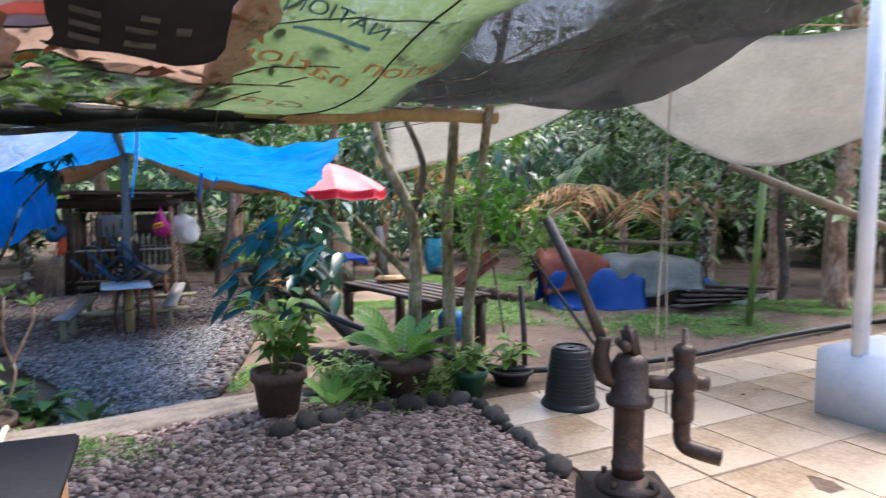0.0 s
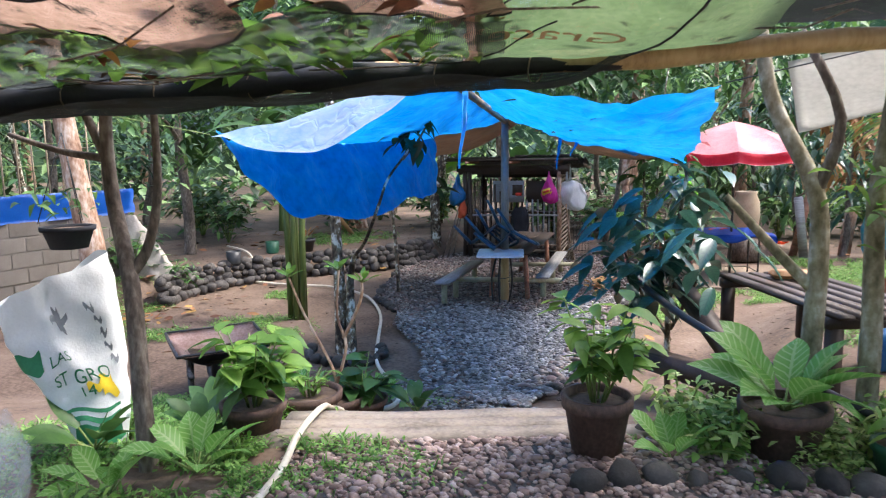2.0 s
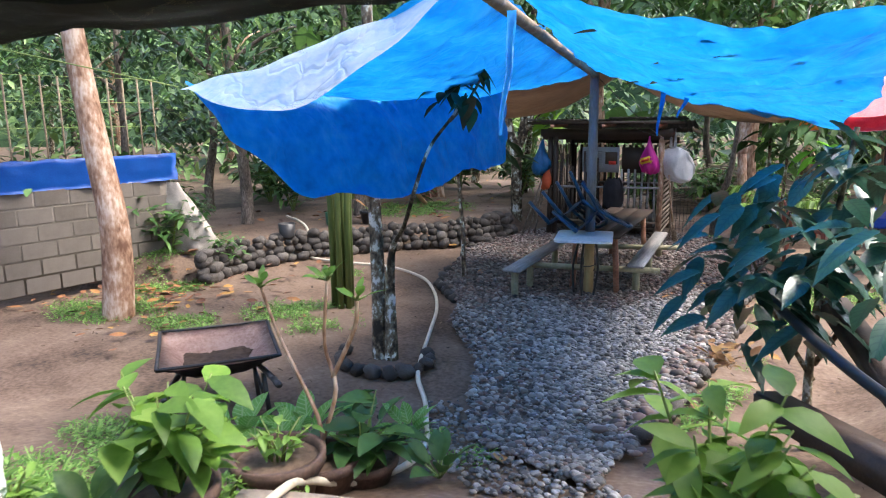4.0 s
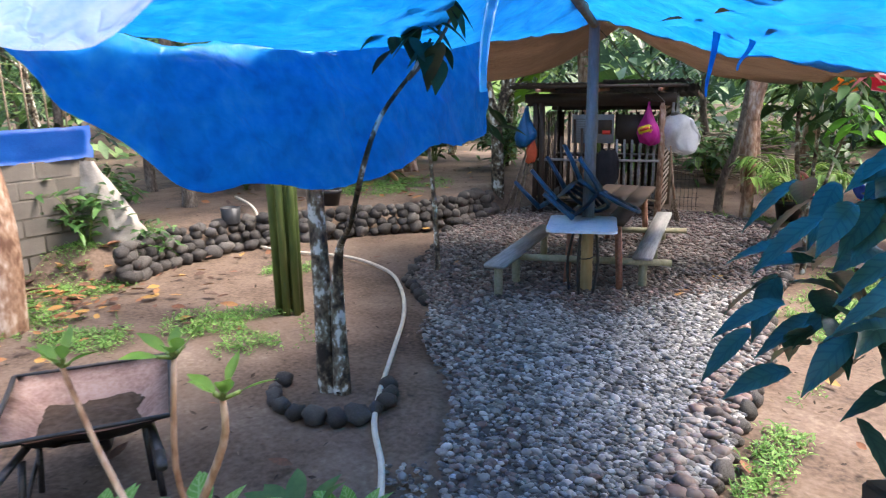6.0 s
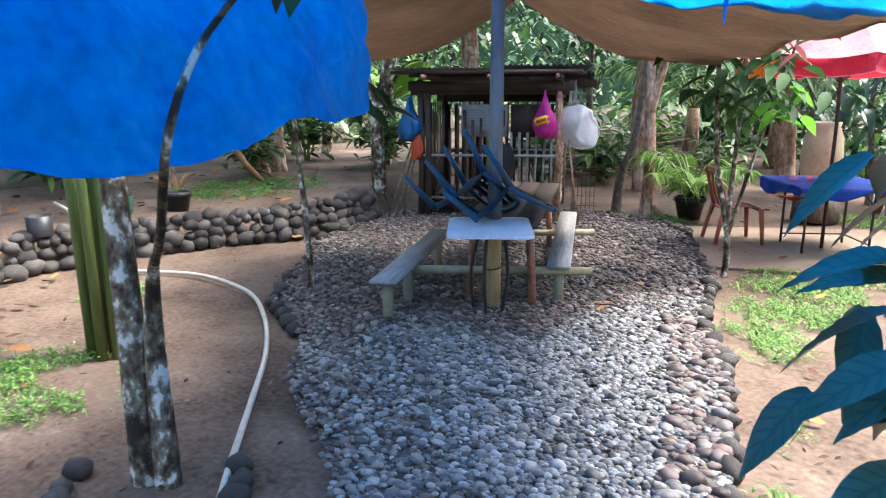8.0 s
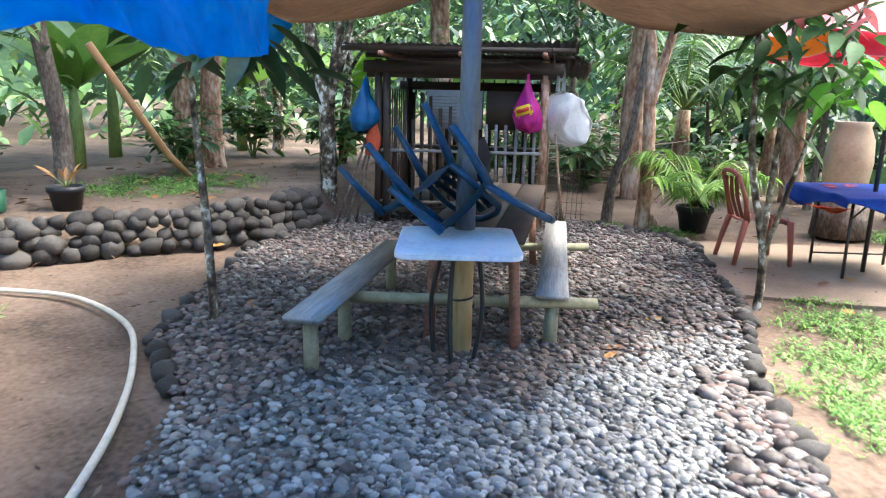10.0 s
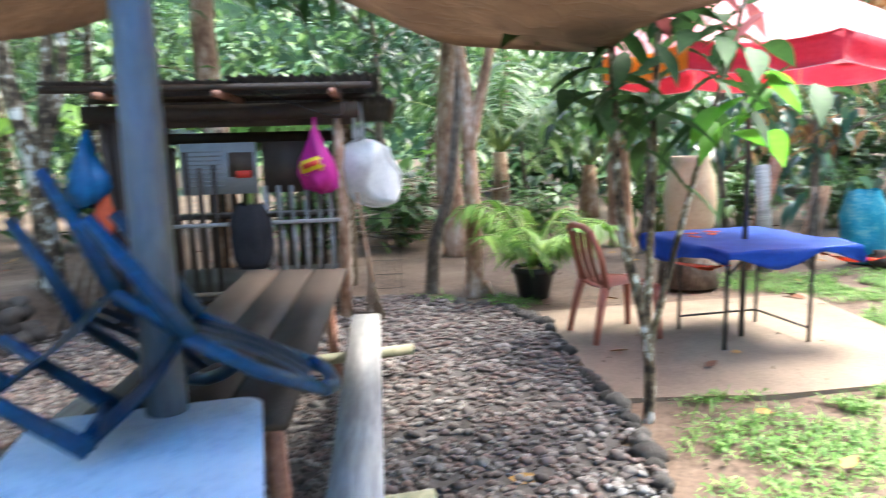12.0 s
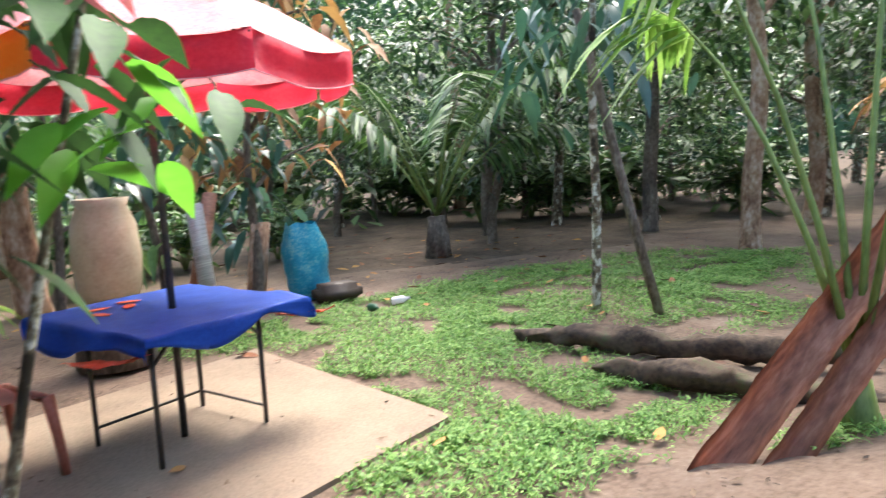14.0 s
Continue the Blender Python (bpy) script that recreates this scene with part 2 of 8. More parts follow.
TARP_BLUE = tarp_cloth("blue_tarp", [(0.006, 0.25, 0.64), (0.012, 0.37, 0.80), (0.06, 0.49, 0.86)], 0.35)
# The same blue tarp with the sky's glare put into its colour.
TARP_GLARE = tarp_cloth("glare_blue_tarp", [(0.25, 0.52, 0.85), (0.58, 0.72, 0.88), (0.80, 0.85, 0.90)], 0.4, 2.2, (1, 2.5, 1))
TARP_BROWN = tarp_cloth("brown_tarp", [(0.095, 0.058, 0.033), (0.145, 0.092, 0.054), (0.21, 0.14, 0.085)], 0.05, 2.0, (1, 1, 1), 0.6)
TARP_GREY = RM("grey_tarp", [(0.34, 0.33, 0.29), (0.46, 0.445, 0.40), (0.56, 0.55, 0.50)], 2.5, 0.55, 0.5, 30, through=0.35)
GREY_POST = RM("grey_post", [(0.14, 0.15, 0.16), (0.26, 0.275, 0.29), (0.36, 0.375, 0.39)], 5, 0.55, 0.3, 50, stretch=(1, 1, 0.3))
BLUE_PLASTIC = RM("blue_plastic", [(0.004, 0.06, 0.17), (0.006, 0.11, 0.30), (0.02, 0.18, 0.42)], 4, 0.4, 0.15, 40)
RED_PLASTIC = RM("red_plastic", [(0.24, 0.07, 0.045), (0.36, 0.11, 0.07), (0.42, 0.16, 0.11)], 5, 0.5, 0.15, 40)
WHITE_PLASTIC = RM("white_plastic", [(0.62, 0.63, 0.65), (0.80, 0.81, 0.82), (0.87, 0.87, 0.88)], 4, 0.4, 0.4, 30, through=0.4)
WHITE_BOARD = RM("white_board", [(0.55, 0.60, 0.66), (0.76, 0.79, 0.83), (0.84, 0.86, 0.88)], 5, 0.4, 0.1, 40)
TERRACOTTA = RM("dark_clay", [(0.04, 0.025, 0.02), (0.10, 0.06, 0.045), (0.20, 0.12, 0.085)], 6, 0.75, 0.4, 50)
GREEN_PLASTIC = RM("green_plastic", [(0.012, 0.06, 0.03), (0.025, 0.11, 0.06)], 6, 0.5, 0.1)
RUST_TRAY = RM("rusted_tray", [(0.30, 0.16, 0.115), (0.58, 0.39, 0.32), (0.70, 0.56, 0.50)], 3, 0.65, 0.5, 50, metal=0.0)
TIN = RM("corrugated_tin", [(0.05, 0.045, 0.045), (0.12, 0.105, 0.10), (0.24, 0.21, 0.19)], 4, 0.6, 0.4, 50, metal=0.4)
UMB_RED = RM("red_canvas", [(0.60, 0.03, 0.07), (0.76, 0.06, 0.11), (0.84, 0.12, 0.17)], 3, 0.6, 0.2, 60, through=0.45)
UMB_TOP = RM("faded_canvas", [(0.82, 0.20, 0.25), (0.89, 0.46, 0.48), (0.93, 0.70, 0.70)], 2, 0.5, 0.2, 60, through=0.25)
UMB_ORANGE = RM("orange_canvas", [(0.80, 0.30, 0.02), (0.90, 0.42, 0.05)], 3, 0.6, 0.2, 60, through=0.4)
CLOTH_BLUE = RM("blue_cloth", [(0.010, 0.05, 0.34), (0.016, 0.085, 0.50), (0.03, 0.13, 0.60)], 4, 0.55, 0.3, 60)
CLOTH_RED = RM("red_cloth", [(0.40, 0.05, 0.02), (0.62, 0.12, 0.04)], 4, 0.7, 0.2, 60)
CLAY_JAR = RM("clay_jar", [(0.30, 0.22, 0.14), (0.44, 0.34, 0.23), (0.52, 0.42, 0.30)], 3, 0.7, 0.3, 40)
PINK = RM("pink_net", [(0.55, 0.02, 0.28), (0.72, 0.05, 0.42)], 8, 0.5, 0.4, 60, through=0.3)
YELLOW = RM("yellow_print", [(0.75, 0.50, 0.02), (0.85, 0.62, 0.05)], 8, 0.5, 0.0)
RED = RM("red_print", [(0.55, 0.03, 0.02), (0.65, 0.06, 0.04)], 8, 0.5, 0.0)
GREEN_INK = RM("green_print", [(0.03, 0.18, 0.08), (0.05, 0.26, 0.12)], 8, 0.6, 0.0)
GREY_INK = RM("grey_print", [(0.16, 0.17, 0.18), (0.24, 0.25, 0.27)], 8, 0.6, 0.0)
SACK = RM("woven_sack", [(0.74, 0.74, 0.73), (0.84, 0.84, 0.83), (0.88, 0.88, 0.87)], 5, 0.6, 0.4, 70, through=0.05)
OLD_SACK = RM("old_sack", [(0.20, 0.175, 0.15), (0.32, 0.285, 0.25), (0.42, 0.38, 0.34)], 5, 0.75, 0.5, 70)
CYAN_BAG = RM("cyan_bag", [(0.01, 0.16, 0.27), (0.02, 0.28, 0.42), (0.30, 0.50, 0.45)], 5, 0.4, 0.4, 40)
PAPER = RM("paper", [(0.20, 0.22, 0.25), (0.32, 0.34, 0.36)], 6, 0.8, 0.0)
DARK = RM("dark_cloth", [(0.008, 0.008, 0.012), (0.02, 0.02, 0.026)], 6, 0.85, 0.3)
NET_BLACK = RM("black_net", [(0.012, 0.012, 0.014), (0.03, 0.03, 0.032)], 6, 0.8, 0.0)
BLUE_PAINT = RM("blue_sheet", [(0.004, 0.07, 0.36), (0.01, 0.13, 0.52)], 3, 0.45, 0.3)


def clear_film(name, colours, clear):
    """Thin crumpled see-through plastic."""
    m = RM(name, colours, 6, 0.25, 0.4, 30, through=0.3, spec=0.6)
    n, l = m.node_tree.nodes, m.node_tree.links
    out = n["Material Output"].inputs["Surface"]
    solid = out.links[0].from_socket
    ms = n.new("ShaderNodeMixShader")
    ms.inputs[0].default_value = clear
    l.new(solid, ms.inputs[1])
    l.new(n.new("ShaderNodeBsdfTransparent").outputs[0], ms.inputs[2])
    l.new(ms.outputs[0], out)
    return m


CLEAR_BAG = clear_film("clear_bag", [(0.5, 0.55, 0.55), (0.72, 0.76, 0.76)], 0.72)


def net(name, colours, cover, scale, cells, stain=0.56, glow=0.5):
    """Woven mesh banner: a fine square weave with open holes, faded print and dark rotting stains."""
    m = RM(name, colours, scale, 0.8, 0.0, 30, through=glow)
    n, l = m.node_tree.nodes, m.node_tree.links
    co = n.new("ShaderNodeTexCoord")
    sep = n.new("ShaderNodeSeparateXYZ")
    l.new(co.outputs["UV"], sep.inputs[0])
    waves = []
    for side in (0, 1):
        mul = n.new("ShaderNodeMath")
        mul.operation, mul.inputs[1].default_value = "MULTIPLY", cells[side]
        l.new(sep.outputs[side], mul.inputs[0])
        fr = n.new("ShaderNodeMath")
        fr.operation = "FRACT"
        l.new(mul.outputs[0], fr.inputs[0])
        gt = n.new("ShaderNodeMath")
        gt.operation, gt.inputs[1].default_value = "GREATER_THAN", cover
        l.new(fr.outputs[0], gt.inputs[0])
        waves.append(gt.outputs[0])
    hole = n.new("ShaderNodeMath")
    hole.operation = "MULTIPLY"
    l.new(waves[0], hole.inputs[0])
    l.new(waves[1], hole.inputs[1])
    blot = n.new("ShaderNodeTexNoise")
    blot.inputs["Scale"].default_value, blot.inputs["Detail"].default_value = 4.5, 8
    blot.inputs["Roughness"].default_value = 0.7
    l.new(co.outputs["Object"], blot.inputs["Vector"])
    dirt = n.new("ShaderNodeMapRange")
    dirt.inputs["From Min"].default_value, dirt.inputs["From Max"].default_value = stain, stain + 0.09
    l.new(blot.outputs[0], dirt.inputs["Value"])
    tint = n.new("ShaderNodeMix")
    tint.data_type = "RGBA"
    b = n["Principled BSDF"]
    l.new(dirt.outputs[0], tint.inputs["Factor"])
    l.new(b.inputs["Base Color"].links[0].from_socket, tint.inputs["A"])
    tint.inputs["B"].default_value = (0.02, 0.018, 0.014, 1)
    l.new(tint.outputs["Result"], b.inputs["Base Color"])
    l.new(tint.outputs["Result"], n["Translucent BSDF"].inputs["Color"])
    clear = n.new("ShaderNodeBsdfTransparent")
    ms = n.new("ShaderNodeMixShader")
    out = n["Material Output"].inputs["Surface"]
    solid = out.links[0].from_socket
    l.new(hole.outputs[0], ms.inputs[0])
    l.new(solid, ms.inputs[1])
    l.new(clear.outputs[0], ms.inputs[2])
    l.new(ms.outputs[0], out)
    return m


NET_DARK = net("dark_shade_net", [(0.012, 0.013, 0.014), (0.025, 0.027, 0.03), (0.05, 0.052, 0.052)], 0.72, 2.0, (180, 180), 0.62, 0.2)
NET_HEM = net("net_hem", [(0.012, 0.014, 0.014), (0.03, 0.032, 0.032), (0.06, 0.062, 0.055)], 0.62, 2.0, (500, 70), 0.5)
NET_BLACKEST = net("black_banner_net", [(0.006, 0.006, 0.009), (0.012, 0.013, 0.018)], 0.92, 2.0, (110, 180), 0.9, 0.05)
NET_GREEN = net("green_print_net", [(0.06, 0.095, 0.04), (0.125, 0.185, 0.08), (0.20, 0.255, 0.125)], 0.72, 1.2, (170, 330), 0.58, 0.4)
NET_TAN = net("tan_print_net", [(0.17, 0.10, 0.065), (0.30, 0.19, 0.135), (0.42, 0.29, 0.22)], 0.76, 1.5, (220, 90), 0.54)
NET_MIX = net("leafy_shade_net", [(0.03, 0.034, 0.034), (0.06, 0.068, 0.066), (0.11, 0.11, 0.10)], 0.46, 2.2, (420, 160), 0.54)
NET_STRIPE = [net("striped_net", c, 0.7, 2.0, (260, 14), 0.7) for c in ([(0.12, 0.12, 0.22), (0.20, 0.20, 0.34)], [(0.55, 0.07, 0.08), (0.68, 0.13, 0.12)], [(0.62, 0.58, 0.60), (0.74, 0.70, 0.70)], [(0.10, 0.11, 0.26), (0.17, 0.18, 0.38)], [(0.42, 0.30, 0.34), (0.52, 0.40, 0.42)])]


# ---- building helpers ----
def part(name, bm, material, parent, label="", smooth=True):
    me = bpy.data.meshes.new(name)
    bm.to_mesh(me)
    bm.free()
    return mesh_part(name, me, material, parent, label, smooth)


def mesh_part(name, me, material, parent, label="", smooth=True):
    if material is not None:
        me.materials.append(material)
    if smooth:
        me.shade_smooth()
    ob = new(name, me)
    ob.parent = parent
    if label:
        tagged(ob, label)
    return ob


def thing(name, at, label, category, group="", kind="", yaw=0.0):
    ob = new(name)
    ob.empty_display_size = 0.1
    ob.matrix_world = pose(at[0], at[1], at[2], 0, 0, yaw)
    return tagged(ob, label, category, group, kind)


def whole(name, bm, material, at, label, category, group="", kind="", yaw=0.0, smooth=True):
    """A thing that is a single mesh."""
    ob = part(name, bm, material, None, "", smooth)
    ob.matrix_world = pose(at[0], at[1], at[2], 0, 0, yaw)
    return tagged(ob, label, category, group, kind)


def box(bm, c, size, m=None, bevel=0.0):
    r = bmesh.ops.create_cube(bm, size=1.0)
    v = r["verts"]
    bmesh.ops.scale(bm, vec=size, verts=v)
    if bevel:
        es = list({e for x in v for e in x.link_edges})
        v = list({x for f in bmesh.ops.bevel(bm, geom=es, offset=bevel, segments=2, affect="EDGES")["faces"] for x in f.verts} | {x for x in v if x.is_valid})
    if m is not None:
        bmesh.ops.transform(bm, matrix=m, verts=v)
    bmesh.ops.translate(bm, vec=c, verts=v)
    return bm


def boxed(c, size, m=None, bevel=0.006):
    return box(bmesh.new(), c, size, m, bevel)


def tube(bm, pts, radii, seg=10, caps=True):
    """A round limb through the points, with a radius at each."""
    pts = [Vector(p) for p in pts]
    if not hasattr(radii, "__len__"):
        radii = [radii] * len(pts)
    rings, up = [], None
    for i, p in enumerate(pts):
        d = (pts[min(i + 1, len(pts) - 1)] - pts[max(i - 1, 0)]).normalized()
        if up is None:
            up = Vector((1, 0, 0)) if abs(d.x) < 0.8 else Vector((0, 1, 0))
        side = d.cross(up).normalized()
        up = side.cross(d).normalized()
        rings.append([bm.verts.new(p + (side * math.cos(a) + up * math.sin(a)) * radii[i]) for a in (2 * math.pi * k / seg for k in range(seg))])
    for a, b in zip(rings, rings[1:]):
        for k in range(seg):
            bm.faces.new((a[k], a[(k + 1) % seg], b[(k + 1) % seg], b[k]))
    if caps:
        bm.faces.new(rings[0][::-1])
        bm.faces.new(rings[-1])
    return bm


def tubed(pts, radii, seg=10):
    return tube(bmesh.new(), pts, radii, seg)


def smooth_path(pts, n=6):
    """A soft curve through the points."""
    pts = [Vector(p) for p in pts]
    out = []
    for i in range(len(pts) - 1):
        a, b, c, d = pts[max(i - 1, 0)], pts[i], pts[i + 1], pts[min(i + 2, len(pts) - 1)]
        for k in range(n):
            t = k / n
            out.append(0.5 * (2 * b + (c - a) * t + (2 * a - 5 * b + 4 * c - d) * t * t + (3 * b - a - 3 * c + d) * t ** 3))
    return out + [pts[-1]]


def turned(profile, seg=24, cap_bottom=True, cap_top=False, sq=1.0):
    """A turned body from (radius, height) pairs."""
    bm = bmesh.new()
    rings = [[bm.verts.new((r * math.cos(2 * math.pi * k / seg), r * sq * math.sin(2 * math.pi * k / seg), z)) for k in range(seg)] for r, z in profile]
    for a, b in zip(rings, rings[1:]):
        for k in range(seg):
            bm.faces.new((a[k], a[(k + 1) % seg], b[(k + 1) % seg], b[k]))
    if cap_bottom:
        bm.faces.new(rings[0][::-1])
    if cap_top:
        bm.faces.new(rings[-1])
    return bm


def sheet(corner_fn, nu, nv, thick=0.004):
    """A cloth or tarp: a grid of points from a function of u and v, given a thickness, with UVs."""
    bm = bmesh.new()
    g = [[bm.verts.new(corner_fn(i / nu, j / nv)) for j in range(nv + 1)] for i in range(nu + 1)]
    uv = bm.loops.layers.uv.new("UVMap")
    for i in range(nu):
        for j in range(nv):
            f = bm.faces.new((g[i][j], g[i + 1][j], g[i + 1][j + 1], g[i][j + 1]))
            for lp, (a, b) in zip(f.loops, ((i, j), (i + 1, j), (i + 1, j + 1), (i, j + 1))):
                lp[uv].uv = (a / nu, b / nv)
    if thick:
        bmesh.ops.solidify(bm, geom=bm.faces[:], thickness=thick)
    return bm


def lerp(a, b, t):
    return a + (b - a) * t


def bilinear(p00, p10, p11, p01):
    p00, p10, p11, p01 = (Vector(p) for p in (p00, p10, p11, p01))
    return lambda u, v: lerp(lerp(p00, p10, u), lerp(p01, p11, u), v)


def wrinkle(p, amp, scale=3.0, seed=0.0):
    q = Vector((p[0] * scale + seed, p[1] * scale, p[2] * scale))
    return Vector((noise.noise(q), noise.noise(q + Vector((9, 3, 1))), noise.noise(q + Vector((2, 7, 5))))) * amp


def leaf_mesh(name, places, material, parent, length=(0.1, 0.16), width=0.42, droop=0.3, label="", folds=3):
    """Many leaves in one mesh: each a curved, folded blade. places: (point, direction) pairs."""
    verts, faces = [], []
    rnd = random.Random(hash_text(name) + len(places))
    for p, d in places:
        L = rnd.uniform(*length)
        d = Vector(d).normalized()
        side = d.cross(Vector((0, 0, 1)))
        side = side.normalized() if side.length > 0.05 else Vector((1, 0, 0))
        side = (side + Vector((0, 0, rnd.uniform(-0.5, 0.5)))).normalized()
        up = side.cross(d).normalized()
        w = L * width * rnd.uniform(0.8, 1.2)
        base = len(verts)
        dr = droop * rnd.uniform(0.4, 1.4)
        for k in range(folds + 1):
            t = k / folds
            c = Vector(p) + d * (L * t) - Vector((0, 0, 1)) * (L * dr * t * t)
            ww = w * (math.sin(math.pi * min(1, 0.06 + 0.94 * t) ** 0.9) * 0.5) if k < folds else 0.002
            rib = up * (0.016 * L if k % 2 and folds > 8 else 0.0)
            verts += [c - side * ww + up * ww * 0.25 + rib, c, c + side * ww + up * ww * 0.25 + rib]
        for k in range(folds):
            a = base + 3 * k
            faces += [(a, a + 1, a + 4, a + 3), (a + 1, a + 2, a + 5, a + 4)]
    me = bpy.data.meshes.new(name)
    me.from_pydata([tuple(v) for v in verts], [], faces)
    if folds > 6:
        uv = me.uv_layers.new(name="UVMap")
        for lp in me.loops:
            k = lp.vertex_index % (3 * (folds + 1))
            uv.data[lp.index].uv = (0.5 * (k % 3), (k // 3) / folds)
    return mesh_part(name, me, material, parent, label)


def ring_dir(rnd, up=0.2, spread=0.5):
    a = rnd.uniform(0, 6.283)
    return Vector((math.cos(a), math.sin(a), up + rnd.uniform(-spread, spread)))


def hash_text(s):
    return sum((i + 1) * ord(c) for i, c in enumerate(s)) % 9973


def smoothstep(a, b, v):
    u = min(1.0, max(0.0, (v - a) / (b - a)))
    return u * u * (3 - 2 * u)


PATIO = 0.6


def ground_z(x, y):
    """The terrace lies high, the yard below a slope; a bank rises behind the stone wall."""
    s = -0.55 * x + 0.83 * y
    fall = 1 - min(1.0, max(0.0, (s - 4.3) / 2.5))
    east = smoothstep(-1.6, -0.3, x) * (1 - smoothstep(8.5, 12.0, y))
    z = PATIO * max(fall, east)
    bank = smoothstep(0.05, 0.45, bank_depth(x, y))
    return z + 0.34 * bank


WALL_LINE = [(-8.55, 6.9), (-8.95, 7.9), (-8.75, 9.1), (-8.2, 10.2), (-7.75, 11.1), (-7.6, 12.4), (-7.7, 13.4)]


def bank_depth(x, y):
    """How far a place lies behind the stone wall (towards the west)."""
    if y < WALL_LINE[0][1] or y > 40:
        return WALL_LINE[0][0] - x - abs(min(0, y - WALL_LINE[0][1])) * 0.8 if y < WALL_LINE[0][1] else -1.0
    for (x0, y0), (x1, y1) in zip(WALL_LINE, WALL_LINE[1:]):
        if y0 <= y <= y1:
            return lerp(x0, x1, (y - y0) / (y1 - y0)) - x
    return -7.7 - (y - 13.4) * 0.2 - x


# ---- ground: one sheet out to the horizon, finer in the middle ----
def axis(lo, hi, step, far):
    a = [lo + step * i for i in range(int((hi - lo) / step) + 1)]
    out, d = list(a), step
    while out[-1] < far:
        d *= 1.35
        out.append(out[-1] + d)
    d = step
    while out[0] > -far:
        d *= 1.35
        out.insert(0, out[0] - d)
    return out


def build_ground():
    xs, ys = axis(-13, 7, 0.16, 900), axis(-3, 22, 0.16, 900)
    verts, faces = [], []
    for y in ys:
        for x in xs:
            k = 1.0 if abs(x) < 40 and abs(y) < 60 else 0.0
            v = Vector((x, y, 0))
            verts.append((x, y, ground_z(x, y) + k * (0.035 * noise.noise(v * 0.7) + 0.018 * noise.noise(v * 2.3)) - 0.02 + (0.5 * smoothstep(14, 40, math.hypot(x + 3, y - 8)) * k)))
    w = len(xs)
    for j in range(len(ys) - 1):
        for i in range(w - 1):
            a = j * w + i
            faces.append((a, a + 1, a + w + 1, a + w))
    me = bpy.data.meshes.new("ground")
    me.from_pydata(verts, [], faces)
    ob = mesh_part("ground", me, SOIL, None)
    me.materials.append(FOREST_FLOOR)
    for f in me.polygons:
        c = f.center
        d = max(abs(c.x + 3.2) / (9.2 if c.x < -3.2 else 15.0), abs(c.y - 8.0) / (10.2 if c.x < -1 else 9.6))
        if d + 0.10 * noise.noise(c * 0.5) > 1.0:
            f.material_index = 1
    tagged(ob, "trodden brown earth yard with thin grass and fallen leaves", "ground", kind="structure")


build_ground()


def inside(poly, x, y):
    hit = False
    for (x0, y0), (x1, y1) in zip(poly, poly[1:] + poly[:1]):
        if (y0 > y) != (y1 > y) and x < (x1 - x0) * (y - y0) / (y1 - y0) + x0:
            hit = not hit
    return hit


PATH_AREA = [(-1.9, 5.2), (-2.2, 6.2), (-2.28, 7.04), (-2.45, 8.2), (-2.6, 9.2), (-2.86, 9.9), (-2.95, 10.9), (-3.05, 11.5), (-3.3, 12.2), (-3.6, 13.3), (-4.0, 13.8), (-5.2, 14.2), (-7.4, 13.2), (-7.5, 12.3), (-7.32, 10.9), (-6.55, 9.5), (-6.1, 8.75), (-5.3, 8.2), (-4.9, 7.6), (-4.0, 6.9), (-3.5, 6.2), (-2.9, 5.5)]
TERRACE_PATCH = [(-2.35, 3.75), (-1.5, 4.35), (-0.9, 4.6), (-0.35, 4.85), (0.1, 4.75), (0.3, 4.3), (0.62, 3.4), (0.75, 2.4), (0.3, 1.2), (-1.2, 1.0), (-2.4, 2.2)]


def bed(name, poly, material, label, category, lift):
    """A slightly raised bed of small stones that follows the ground."""
    bm = bmesh.new()
    x0, x1 = min(p[0] for p in poly), max(p[0] for p in poly)
    y0, y1 = min(p[1] for p in poly), max(p[1] for p in poly)
    n, m = int((x1 - x0) / 0.1), int((y1 - y0) / 0.1)
    g = {}
    for i in range(n + 1):
        for j in range(m + 1):
            x, y = x0 + i * 0.1, y0 + j * 0.1
            if inside(poly, x, y):
                g[i, j] = bm.verts.new((x, y, ground_z(x, y) + lift + 0.02 * noise.noise(Vector((x, y, 0)) * 2)))
    for i in range(n):
        for j in range(m):
            q = [(i, j), (i + 1, j), (i + 1, j + 1), (i, j + 1)]
            if all(k in g for k in q):
                bm.faces.new([g[k] for k in q])
    ob = part(name, bm, material, None)
    tagged(ob, label, category, kind="structure")


bed("path", PATH_AREA, GRAVEL_BED, "dark grey gravel path of rounded river stones", "path", 0.03)
bed("gravel_patch", TERRACE_PATCH, GRAVEL_BED, "bed of brown river pebbles on the terrace", "gravel", 0.012)


